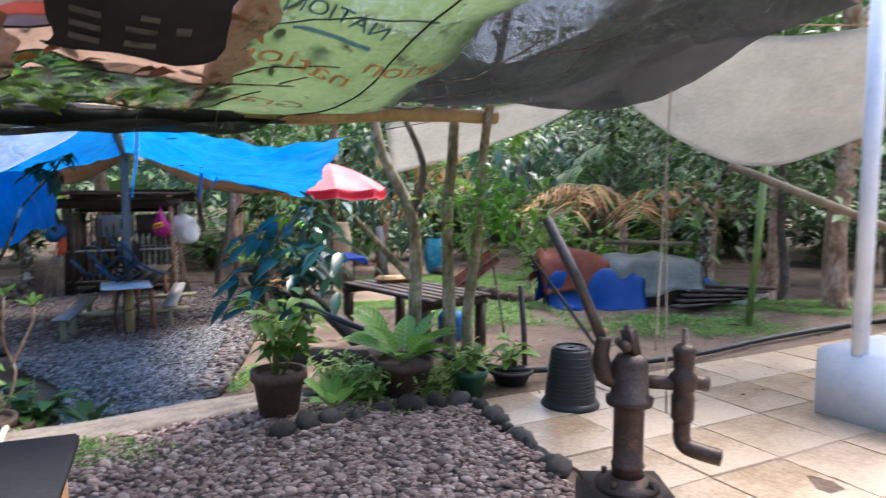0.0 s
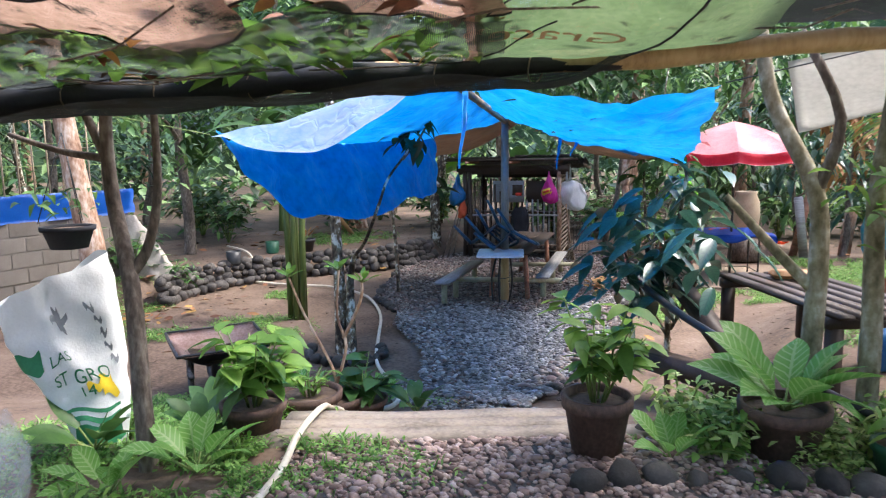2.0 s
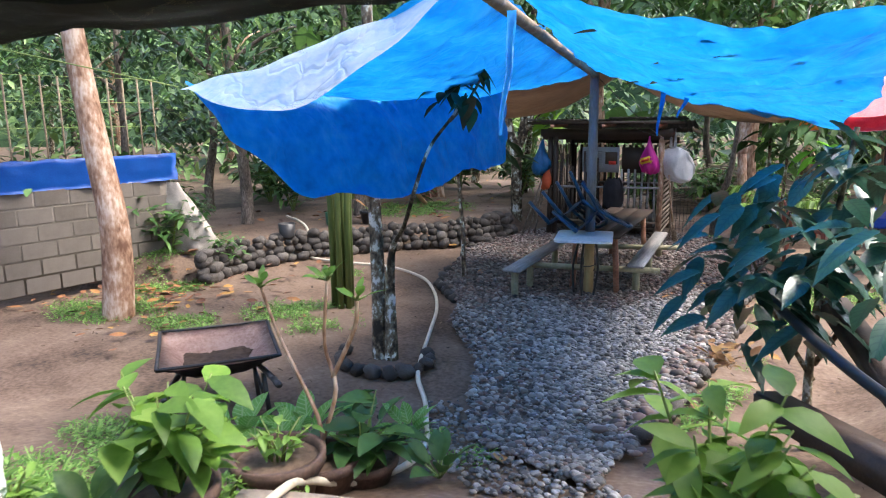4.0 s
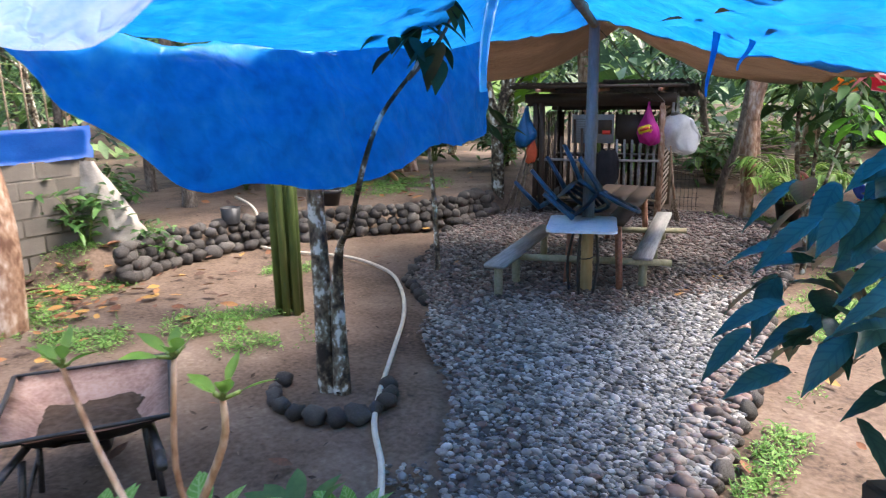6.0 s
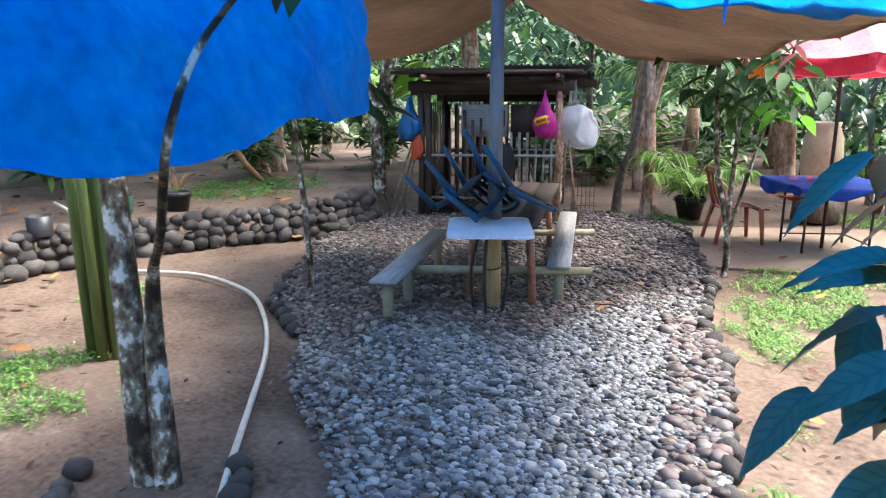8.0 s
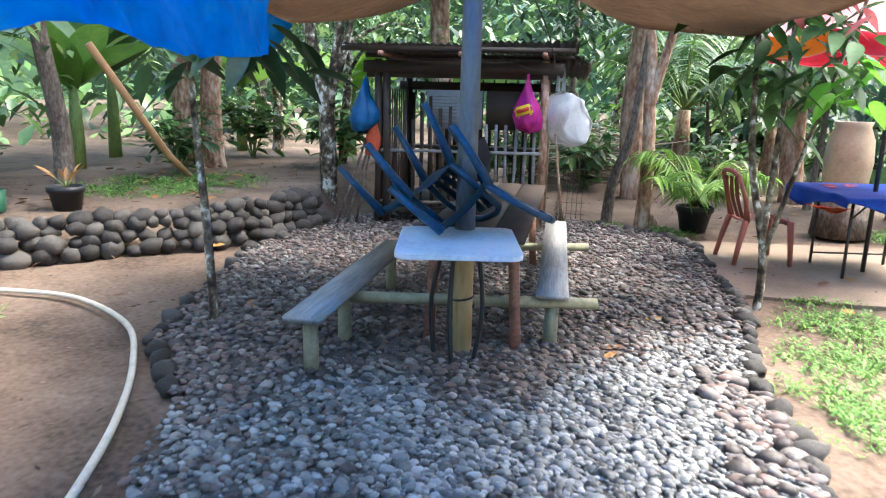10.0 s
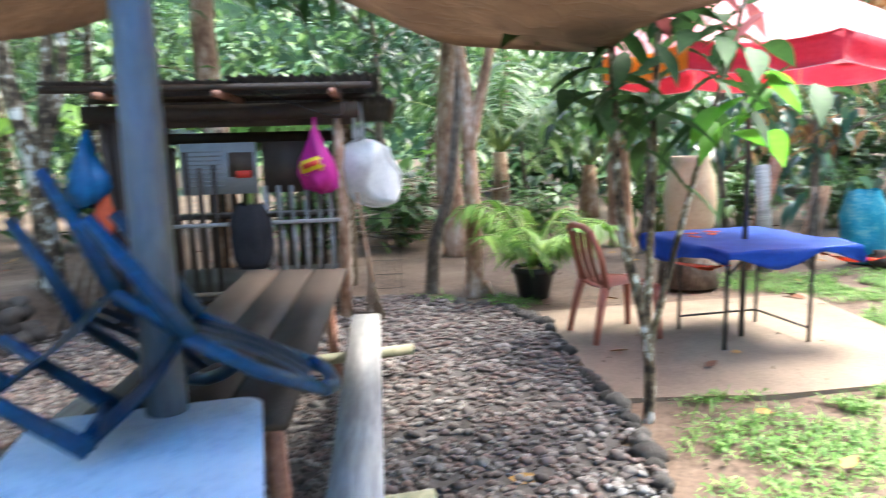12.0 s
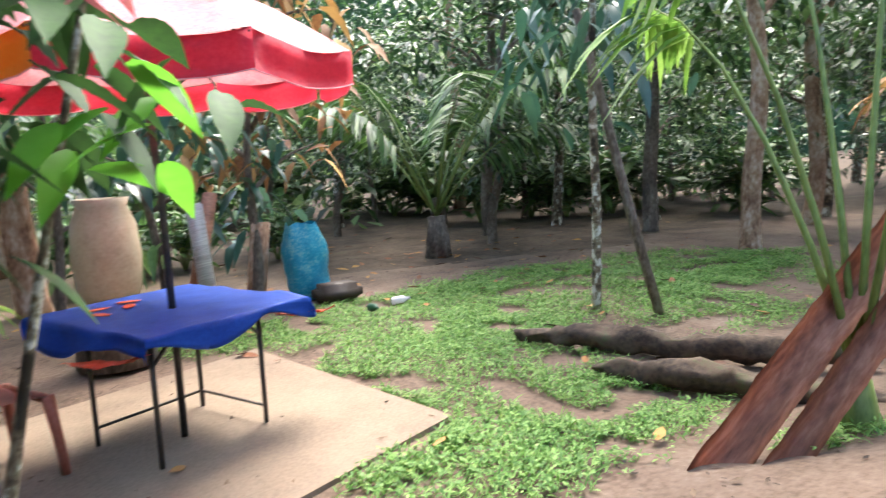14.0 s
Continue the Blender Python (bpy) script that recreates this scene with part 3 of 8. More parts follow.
def pebbles(name, poly, count, size, material, label, lift, rnd, dense=None):
    """Loose rounded stones, each a squashed eight-sided nugget, joined in one mesh."""
    x0, x1 = min(p[0] for p in poly), max(p[0] for p in poly)
    y0, y1 = min(p[1] for p in poly), max(p[1] for p in poly)
    verts, faces = [], []
    made = 0
    while made < count:
        x, y = rnd.uniform(x0, x1), rnd.uniform(y0, y1)
        if not inside(poly, x, y) or (dense and rnd.random() > dense(x, y)):
            continue
        made += 1
        r = rnd.uniform(*size) * (1.5 if rnd.random() < 0.12 else 1.0)
        a, q, f = rnd.uniform(0, 6.28), rnd.uniform(0.6, 0.95), rnd.uniform(0.35, 0.6)
        z = ground_z(x, y) + lift + 0.02 * noise.noise(Vector((x, y, 0)) * 2) + r * f * rnd.uniform(0.1, 0.5)
        tx, ty = rnd.uniform(-0.3, 0.3), rnd.uniform(-0.3, 0.3)
        b = len(verts)
        for rr, h in ((0.72, -0.55), (1.0, 0.05), (0.68, 0.72)):
            for k in range(6):
                t = a + math.pi * k / 3 + h * 0.3
                dx, dy = r * rr * math.cos(t), r * rr * q * math.sin(t)
                verts.append((x + dx, y + dy, z + r * f * h + dx * tx + dy * ty))
        verts.append((x, y, z + r * f))
        for ring in (0, 6):
            for k in range(6):
                k2 = (k + 1) % 6
                faces.append((b + ring + k, b + ring + k2, b + ring + 6 + k2, b + ring + 6 + k))
        for k in range(6):
            faces.append((b + 12 + k, b + 12 + (k + 1) % 6, b + 18))
    me = bpy.data.meshes.new(name)
    me.from_pydata(verts, [], faces)
    ob = mesh_part(name, me, material, None)
    tagged(ob, label, "gravel", kind="stuff")




def lit_share(x, y):
    """Share of pale stones: the patch of light in front of the table put into stone colour, thinning to brown gravel
    round it.
    """
    edge = 8.75 + 1.4 * smoothstep(-4.2, -3.3, x) - 0.9 * smoothstep(-4.6, -5.4, x)
    left = smoothstep(0.1, 1.3, (x + 2.9) * 0.75 + (y - 5.5) * 0.66)
    return (1 - smoothstep(edge - 0.5, edge + 0.5, y + 0.8 * noise.noise(Vector((x, y, 2)) * 1.1))) * (0.3 + 0.7 * left)


pebbles("path_gravel", PATH_AREA, 14500, (0.011, 0.030), PEBBLE_PALE, "rounded river gravel on the path, coloured pale for the light there", 0.034, random.Random(3), lit_share)
pebbles("path_gravel", PATH_AREA, 15000, (0.012, 0.032), PEBBLE, "brown rounded river gravel round the table", 0.032, random.Random(5), lambda x, y: 1.02 - lit_share(x, y))
pebbles("stray_gravel", [(-1.75, 5.3), (-2.9, 5.6), (-3.6, 6.2), (-3.75, 6.0), (-3.2, 5.25), (-2.3, 4.8), (-1.75, 5.0)], 520, (0.010, 0.026), PEBBLE_PALE, "pale river stones strayed from the path onto the soil", 0.012, random.Random(7))
pebbles("border_cobbles", [(-2.0, 5.9), (-2.2, 6.2), (-2.28, 7.04), (-2.45, 8.2), (-2.6, 9.2), (-2.86, 9.9), (-3.15, 9.9), (-2.95, 9.2), (-2.75, 8.2), (-2.62, 7.04), (-2.5, 6.2), (-2.3, 5.9)], 520, (0.028, 0.05), PEBBLE, "larger dark river cobbles edging the path", 0.04, random.Random(6))
pebbles("terrace_gravel", TERRACE_PATCH, 11500, (0.010, 0.027), PEBBLE_RED, "brown and grey pebbles on the terrace", 0.014, random.Random(4), lambda x, y: 1.0 if y > 2.2 else 0.25)

# ---- concrete pad under the umbrella table, and the kerb ----
def slab(name, poly, z0, z1, material, label, category):
    bm = bmesh.new()
    top = [bm.verts.new((x, y, z1)) for x, y in poly]
    low = [bm.verts.new((x, y, z0)) for x, y in poly]
    bm.faces.new(top)
    n = len(poly)
    for k in range(n):
        bm.faces.new((low[k], low[(k + 1) % n], top[(k + 1) % n], top[k]))
    bmesh.ops.bevel(bm, geom=[e for e in bm.edges if all(v.co.z == z1 for v in e.verts)], offset=0.012, segments=2, affect="EDGES")
    ob = part(name, bm, material, None, "", False)
    return tagged(ob, label, category, kind="structure")


slab("pad", [(-3.7, 13.75), (-3.12, 11.75), (-2.2, 11.95), (-0.8, 12.5), (-1.3, 14.72)], -0.1, 0.014, CONCRETE, "worn sandy concrete pad under the umbrella table", "pavement")


def build_kerb():
    n = Vector((-0.55, 0.83, 0)).normalized()
    a, b = Vector((-2.62, 3.42, 0)), Vector((-0.85, 4.6, 0))
    d = (b - a).normalized()
    kerb = thing("kerb", (0, 0, 0), "worn old concrete kerb with cracks and damp stains", "kerb", kind="structure")
    for k in range(3):
        bm = bmesh.new()
        w = 0.165
        L = (b - a).length - 0.1 * k
        c = (a + b) / 2 + n * (0.05 + k * (w + 0.012) + w / 2)
        m = Matrix.Rotation(math.atan2(d.y, d.x), 4, "Z")
        box(bm, (0, 0, 0), (L, w, 0.3), None, 0.012)
        bmesh.ops.subdivide_edges(bm, edges=[e for e in bm.edges if e.calc_length() > 0.5], cuts=14)
        for v in bm.verts:
            v.co += wrinkle(v.co, 0.012, 3, k * 5.0)
        bmesh.ops.transform(bm, matrix=m, verts=bm.verts)
        bmesh.ops.translate(bm, vec=(c.x, c.y, PATIO - 0.135 - 0.02 * k), verts=bm.verts)
        part("kerbstone", bm, KERB, kerb)


build_kerb()

# ---- blue tarp shelter ----
POLE = Vector((-4.42, 9.53, 0))
APEX = Vector((-4.40, 9.50, 2.56))
K_ = Vector((-2.28, 4.83, 2.65))
LC = Vector((-4.14, 4.49, 2.26))
VR = Vector((-4.66, 8.2, 2.42))
RC = Vector((-0.75, 5.43, 2.48))
CC = Vector((-1.62, 7.91, 1.96))


def build_shelter():
    sh = thing("tarp_shelter", (0, 0, 0), "sagging bright blue tarpaulin roof tied over a ridge pole", "tarp")

    def left(u, v):
        p = lerp(lerp(LC + Vector((0.02, 0.05, 0)), VR, u), lerp(K_, APEX, u), v)
        p.z -= 0.16 * math.sin(math.pi * v) * (0.4 + 0.6 * math.sin(math.pi * u)) + 0.10 * math.sin(math.pi * u) * (1 - v)
        return p + wrinkle(p, 0.05, 2.2) + wrinkle(p, 0.022, 8)

    part("left_slope", sheet(left, 60, 34), TARP_BLUE, sh)

    def right(u, v):
        p = lerp(lerp(K_ + Vector((0.03, 0.05, 0)), APEX, u), lerp(RC, CC, u), v)
        p.z -= 0.20 * math.sin(math.pi * v) * math.sin(math.pi * min(1, u + 0.2)) + 0.05 * math.sin(math.pi * v)
        return p + wrinkle(p, 0.06, 2.6, 4) + wrinkle(p, 0.026, 9)

    part("right_slope", sheet(right, 60, 34), TARP_BLUE, sh)

    def valance(u, v):
        p = lerp(LC, VR, u)
        low = lerp(0.60, 0.82, u) * smoothstep(-0.02, 0.22, u) * (1 - 0.10 * smoothstep(0.55, 0.7, u) * (1 - smoothstep(0.7, 0.85, u)))
        if u > 0.86:
            low *= 1 - 0.05 * (u - 0.86) / 0.14
        p.z -= 0.10 * math.sin(math.pi * u) + low * v
        p += Vector((0.30, 0, 0)) * math.sin(math.pi * u) * v
        return p + wrinkle(Vector((p.x, p.y, p.z * 0.5)), 0.06, 2.4, 8) + wrinkle(Vector((p.x, p.y * 0.5, p.z)), 0.03, 6) + wrinkle(Vector((p.x, p.y + p.z * 0.8, p.z * 0.4)), 0.016, 11, 3)

    part("valance", sheet(valance, 80, 30), TARP_BLUE, sh, "hanging blue side flap")

    def front(u, v):
        p = lerp(LC, K_, u)
        sag = 0.24 * math.sin(math.pi * u ** 0.7)
        q = p + Vector((0.32, -0.18, -0.02 - sag)) * v * math.sin(math.pi * min(1, u * 1.02)) ** 0.6
        q.z -= 0.05 * math.sin(math.pi * u)
        return q + wrinkle(q, 0.03, 3, 2)

    # The fold's whiteness is painted glare from the sky.
    part("front_fold", sheet(front, 26, 8), TARP_GLARE, sh, "front fold coloured whitish for the sky's glare")
    for k, (x, y, z, L) in enumerate(((-2.2, 4.88, 2.5, 0.5), (-2.45, 6.9, 2.28, 0.34), (-2.3, 6.9, 2.26, 0.22))):
        part("torn_strip", sheet(lambda u, v: Vector((x + 0.03 * u * (1.1 - v) + 0.02 * math.sin(5 * v), y + 0.02 * u, z - L * v)) + wrinkle((x, y, v * L * 2), 0.03, 3, k), 3, 8, 0.002), TARP_BLUE, sh)

    def back(a, b, c, d, sag):
        f = bilinear(a, b, c, d)

        def fn(u, v):
            p = f(u, v)
            p.z -= sag * math.sin(math.pi * u) * (0.35 + 0.65 * v)
            return p + wrinkle(p, 0.05, 2.0, 3)
        return fn

    ridge_end = (-5.2, 11.75, 2.66)
    part("brown_back_sheet", sheet(back((-4.75, 8.2, 2.36), (-4.40, 9.45, 2.60), ridge_end, (-7.0, 10.45, 2.02), 0.22), 24, 14), TARP_BROWN, sh, "brown underside sheet sagging from the pole")
    part("brown_back_sheet", sheet(back((-4.36, 9.45, 2.60), (-1.72, 7.95, 2.06), (-3.25, 11.8, 1.97), ridge_end, 0.2), 24, 14), TARP_BROWN, sh, "brown underside sheet sagging from the pole")
    part("blue_back_corner", sheet(bilinear((-6.16, 9.33, 2.13), (-5.78, 9.73, 1.91), (-5.90, 9.60, 1.66), (-6.1, 9.38, 1.84)), 8, 8), TARP_BLUE, sh)
    rnd = random.Random(58)
    spots = [(rnd.uniform(0.02, 0.7), rnd.uniform(0.2, 0.95)) for _ in range(26)]
    tagged(leaf_mesh("fallen_leaves", [(right(u, v) + Vector((0, 0, 0.012)), ring_dir(rnd, 0.0, 0.1)) for u, v in spots], LITTER, sh, (0.06, 0.13), 0.4, 0.1, "dark fallen leaves lying on the tarp"), kind="stuff")
    part("caught_leaf", sheet(lambda u, v: lerp(LC, K_, 0.36) + Vector((0.14 + 0.10 * (u - 0.5), -0.10 + 0.05 * v, -0.26 + 0.06 * v + 0.03 * math.sin(3 * u))), 6, 4, 0.004), NEW_WOOD, sh, "orange dry leaf caught in the fold")
    part("ridge_pole", tubed([K_ + Vector((-0.02, -0.1, -0.02)), APEX + Vector((0, 0, -0.05))], 0.035, 8), OLD_BAMBOO, sh)
    part("cord", tubed([LC, (-6.5, 3.6, 2.75), (-8.6, 2.9, 3.1)], 0.004, 5), GREEN_STEM, sh)
    part("cord", tubed([RC, (0.15, 5.3, 2.62)], 0.004, 5), BLACK, sh)
    pole = thing("post", POLE, "upright grey bamboo post carrying the tarp roof", "post")
    part("upper_post", tubed([(0, 0, 0.72), (0.01, -0.01, 1.6), (0.02, -0.03, 2.6)], [0.058, 0.055, 0.05], 14), GREY_POST, pole)
    part("lower_post", tubed([(0, 0, -0.05), (0, 0, 0.35), (0, 0, 0.72)], [0.06, 0.058, 0.058], 14), BAMBOO, pole, "yellow bamboo foot of the post")
    part("binding", tubed([(0.065 * math.cos(a), 0.065 * math.sin(a), 0.3 + 0.01 * a) for a in (k * 0.5 for k in range(14))], 0.006, 6), BLACK, pole)


build_shelter()

# ---- hut ----
HUT = Vector((-5.3, 13.3, 0))
HUT_YAW = math.degrees(math.atan2(0.3, 0.95))


def build_hut():
    """Slatted bamboo stall: local x along the front to the right corner at 0, y towards the back."""
    W, D = 1.85, 1.6
    hut = thing("hut", HUT, "small open stall of bamboo slats under a rusty corrugated roof", "hut", yaw=HUT_YAW)
    for x, y, h, mat in ((0, 0, 1.86, PALE_BARK), (-W, 0, 1.86, DARK_WOOD), (0, D, 1.75, OLD_BAMBOO), (-W, D, 1.75, DARK_WOOD), (-W + 0.1, -0.02, 1.84, DARK_WOOD)):
        part("corner_post", tubed([(x, y, -0.05), (x + 0.015, y, h / 2), (x, y, h)], [0.05, 0.045, 0.045], 9), mat, hut)
    for y, z in ((0.0, 1.72), (D, 1.6)):
        part("beam", boxed((-W / 2, y, z), (W + 0.25, 0.06, 0.11)), DARK_WOOD, hut)
    for z in (0.28, 0.86):
        part("rail", tubed([(-W, -0.02, z), (0.02, -0.02, z + 0.02)], 0.018, 7), WOOD if z > 0.5 else OLD_BAMBOO, hut)
    rnd = random.Random(5)
    for k in range(17):
        x = -W + 0.09 + k * 0.105
        if -0.98 < x < -0.62:
            continue
        top = 1.18 if x > -0.7 else rnd.uniform(1.2, 1.5)
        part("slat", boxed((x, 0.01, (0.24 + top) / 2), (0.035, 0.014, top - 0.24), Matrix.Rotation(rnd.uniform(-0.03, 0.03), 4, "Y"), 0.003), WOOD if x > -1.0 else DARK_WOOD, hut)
    for k in range(20):
        z = 0.1 + k * 0.085
        part("side_slat", boxed((0.012, D / 2, z), (0.012, D - 0.06, 0.045), Matrix.Rotation(rnd.uniform(-0.02, 0.02), 4, "X"), 0.003), STICK, hut)
    for k in range(9):
        part("side_stake", boxed((-0.012, 0.1 + k * 0.18, 0.9), (0.012, 0.03, 1.66), None, 0.003), OLD_BAMBOO, hut)
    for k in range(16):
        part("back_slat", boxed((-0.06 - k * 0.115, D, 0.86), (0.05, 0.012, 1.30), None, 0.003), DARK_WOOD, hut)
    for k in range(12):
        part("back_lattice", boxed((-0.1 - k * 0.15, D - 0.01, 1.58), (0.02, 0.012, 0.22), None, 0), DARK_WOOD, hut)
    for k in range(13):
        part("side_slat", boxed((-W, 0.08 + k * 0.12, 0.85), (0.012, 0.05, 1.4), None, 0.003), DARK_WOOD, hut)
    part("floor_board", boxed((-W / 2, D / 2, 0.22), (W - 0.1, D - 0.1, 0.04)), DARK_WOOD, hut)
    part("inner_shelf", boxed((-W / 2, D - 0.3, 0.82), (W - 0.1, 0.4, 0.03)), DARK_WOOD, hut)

    def tin(x0, x1, y0, y1, z0, z1):
        n = int((x1 - x0) / 0.016)

        def fn(u, v):
            x = lerp(x0, x1, u)
            return Vector((x, lerp(y0, y1, v), lerp(z0, z1, v) + 0.014 * math.sin(x * 2 * math.pi / 0.078))) + wrinkle((x, v, 0), 0.012, 1.5)
        return sheet(fn, n, 6, 0.002)

    part("roof_sheet", tin(-W - 0.30, -0.75, -0.45, 1.0, 2.00, 1.96), TIN, hut, "rusty corrugated roof sheet")
    part("roof_sheet", tin(-0.80, 0.34, -0.42, 1.0, 2.03, 1.98), TIN, hut, "rusty corrugated roof sheet")
    part("roof_sheet", tin(-W - 0.25, 0.42, 0.9, D + 0.5, 1.96, 1.80), TIN, hut, "rusty corrugated roof sheet")
    part("roof_sheet", tin(-0.1, 0.50, 0.0, D + 0.3, 1.86, 1.74), TIN, hut, "rusty corrugated roof sheet")
    for y, z in ((-0.38, 1.95), (0.55, 1.93), (D + 0.2, 1.78)):
        part("purlin", boxed((-W / 2, y, z), (W + 0.6, 0.05, 0.05)), DARK_WOOD, hut)
    part("front_fascia", boxed((-W / 2 + 0.02, -0.06, 1.78), (W + 0.34, 0.03, 0.13)), DARK_WOOD, hut)
    for x in (-1.7, -0.85, 0.0):
        part("rafter", boxed((x, 0.0, 1.90), (0.05, 1.0, 0.05)), RED_WOOD, hut)
    part("gable_board", boxed((0.47, 0.85, 1.79), (0.03, 1.7, 0.07), Matrix.Rotation(-0.06, 4, "X")), OLD_BAMBOO, hut)
    return hut


hut = build_hut()

# ---- dining boards and benches ----
def plank_bench(a, b, width, z, legs, label, mat=WOOD):
    a, b = Vector(a), Vector(b)
    d = b - a
    yaw = math.degrees(math.atan2(d.y, d.x))
    L = d.length
    ob = thing("bench", (a.x, a.y, 0), label, "bench", "plank benches", yaw=yaw)
    bm = boxed((L / 2, 0, z - 0.02), (L, width, 0.04), None, 0.008)
    part("seat", bm, mat, ob)
    for x, y, h in legs:
        part("leg", tubed([(x, y, -0.05), (x, y, h)], 0.042, 12), OLD_BAMBOO if h < 0.1 else GREEN_BAMBOO, ob)
    return ob


GREEN_BAMBOO = RM("greyed_bamboo", [(0.13, 0.14, 0.08), (0.26, 0.25, 0.16), (0.38, 0.34, 0.24)], 6, 0.6, 0.25, 50)
plank_bench((-4.95, 8.72, 0), (-5.50, 10.6, 0), 0.21, 0.37, ((0.13, 0.0, 0.335), (0.62, -0.02, 0.335), (1.75, 0, 0.335)), "weathered grey plank bench on short bamboo legs")
plank_bench((-3.97, 9.80, 0), (-4.72, 12.15, 0), 0.19, 0.37, ((0.10, 0.0, 0.335), (1.2, 0, 0.335), (2.3, 0, 0.335)), "weathered grey plank bench on short bamboo legs")
long_table = thing("table", (-4.22, 8.95, 0), "long dark wooden table with a white board on its end", "table", yaw=math.degrees(math.atan2(2.75, -0.80)))
for k in range(3):
    part("table_plank", boxed((1.82, -0.21 + 0.21 * k, 0.70 + 0.004 * k), (2.45, 0.2, 0.035), None, 0.006), DARK_WOOD, long_table)
for x, y in ((0.75, 0.24), (0.72, -0.26), (2.85, 0.22), (2.85, -0.22)):
    part("leg", boxed((x, y, 0.33), (0.06, 0.06, 0.72), Matrix.Rotation(0.06 if y > 0 else -0.06, 4, "X"), 0.006), RED_WOOD, long_table)


def rounded_board(w, d, h, r):
    """A flat board with rounded corners."""
    bm = bmesh.new()
    ring = [(sx * (w / 2 - r) + r * math.cos(a), sy * (d / 2 - r) + r * math.sin(a)) for sx, sy, a0 in ((1, 1, 0.0), (-1, 1, 0.5), (-1, -1, 1.0), (1, -1, 1.5)) for a in (math.pi * (a0 + j / 12) for j in range(7))]
    f = bm.faces.new([bm.verts.new((x, y, -h / 2)) for x, y in ring])
    up = bmesh.ops.extrude_face_region(bm, geom=[f])
    bmesh.ops.translate(bm, vec=(0, 0, h), verts=[g for g in up["geom"] if isinstance(g, bmesh.types.BMVert)])
    bmesh.ops.recalc_face_normals(bm, faces=bm.faces[:])
    return bm


white_board = whole("table_board", rounded_board(0.62, 0.72, 0.024, 0.07), WHITE_BOARD, (-4.315, 9.225, 0.745), "white plastic board with worn edge lying on the table end", "board", yaw=27, smooth=False)
for i, (a, b, z) in enumerate((((-5.15, 9.3), (-3.75, 9.98), 0.30), ((-5.35, 11.35), (-4.35, 11.95), 0.20))):
    whole("crossbar", tubed([(a[0], a[1], 0), (b[0], b[1], 0)], 0.035, 12), GREEN_BAMBOO, (0, 0, z), "round bamboo crossbar tied between the bench legs", "bamboo pole")
# ---- plants ----
def broadleaf_tree(name, at, height, lean, crown, leaves, leaf_len, trunk_r, bark, leaf_mat, seed, label, group="", low=0.45, forks=5, category="tree", width=0.42, droop=0.35):
    """A tapered trunk, limbs that fork from it, and leaves in uneven clumps round the twig ends."""
    rnd = random.Random(seed)
    t = thing(name, at, label, category, group)
    top = Vector((lean[0], lean[1], height))
    pts = [Vector((0, 0, -0.15))] + [Vector((top.x * f ** 1.3, top.y * f ** 1.3, height * f)) + Vector((rnd.uniform(-1, 1), rnd.uniform(-1, 1), 0)) * 0.03 * height ** 0.6 for f in (0.12, 0.3, 0.5, 0.7, 0.85, 1.0)]
    part("trunk", tubed(smooth_path(pts, 3), [trunk_r * (1.25 if k == 0 else 1) * (1 - 0.75 * k / 18) for k in range(19)], 9), bark, t)
    places = []
    for k in range(forks):
        f = low + (1 - low) * (k + 0.5) / forks
        b = Vector((top.x * f ** 1.3, top.y * f ** 1.3, height * f))
        a = k * 2.4 + rnd.uniform(-0.5, 0.5)
        reach = crown * rnd.uniform(0.6, 1.1)
        e = b + Vector((math.cos(a) * reach, math.sin(a) * reach, rnd.uniform(0.1, 0.7) * reach))
        mid = (b + e) / 2 + Vector((0, 0, 0.12 * reach))
        part("limb", tubed(smooth_path([b, mid, e], 4), [trunk_r * 0.42 * (1 - 0.8 * j / 8) for j in range(9)], 6), bark, t)
        for j in range(4):
            c = lerp(b, e, rnd.uniform(0.45, 1.1)) + Vector((rnd.gauss(0, 1), rnd.gauss(0, 1), rnd.gauss(0, 0.7))) * crown * 0.28
            for _ in range(max(1, leaves // (forks * 4))):
                p = c + Vector((rnd.gauss(0, 1), rnd.gauss(0, 1), rnd.gauss(0, 0.75))) * crown * 0.2
                places.append((p, ring_dir(rnd, -0.25, 0.5)))
    leaf_mesh("crown", places, leaf_mat, t, leaf_len, width, droop, folds=2 if leaves > 600 else 3)
    return t


def frond(bm, places, a, reach, rise, rnd, leaflets, llen, base=Vector((0, 0, 0)), drop=1.0, start=0.18):
    d = Vector((math.cos(a), math.sin(a), 0))
    pts = [base + d * reach * f + Vector((0, 0, rise * (f * 1.6 - drop * f * f))) for f in (0, 0.2, 0.4, 0.6, 0.8, 1.0)]
    tube(bm, pts, [0.022, 0.018, 0.014, 0.01, 0.007, 0.003], 5)
    side = Vector((-d.y, d.x, 0))
    for k in range(leaflets):
        f = start + (0.98 - start) * k / leaflets
        p = lerp(pts[int(f * 5)], pts[min(5, int(f * 5) + 1)], f * 5 - int(f * 5))
        for s in (-1, 1):
            places.append((p, d * 0.55 + side * s + Vector((0, 0, rnd.uniform(-0.35, 0.1)))))


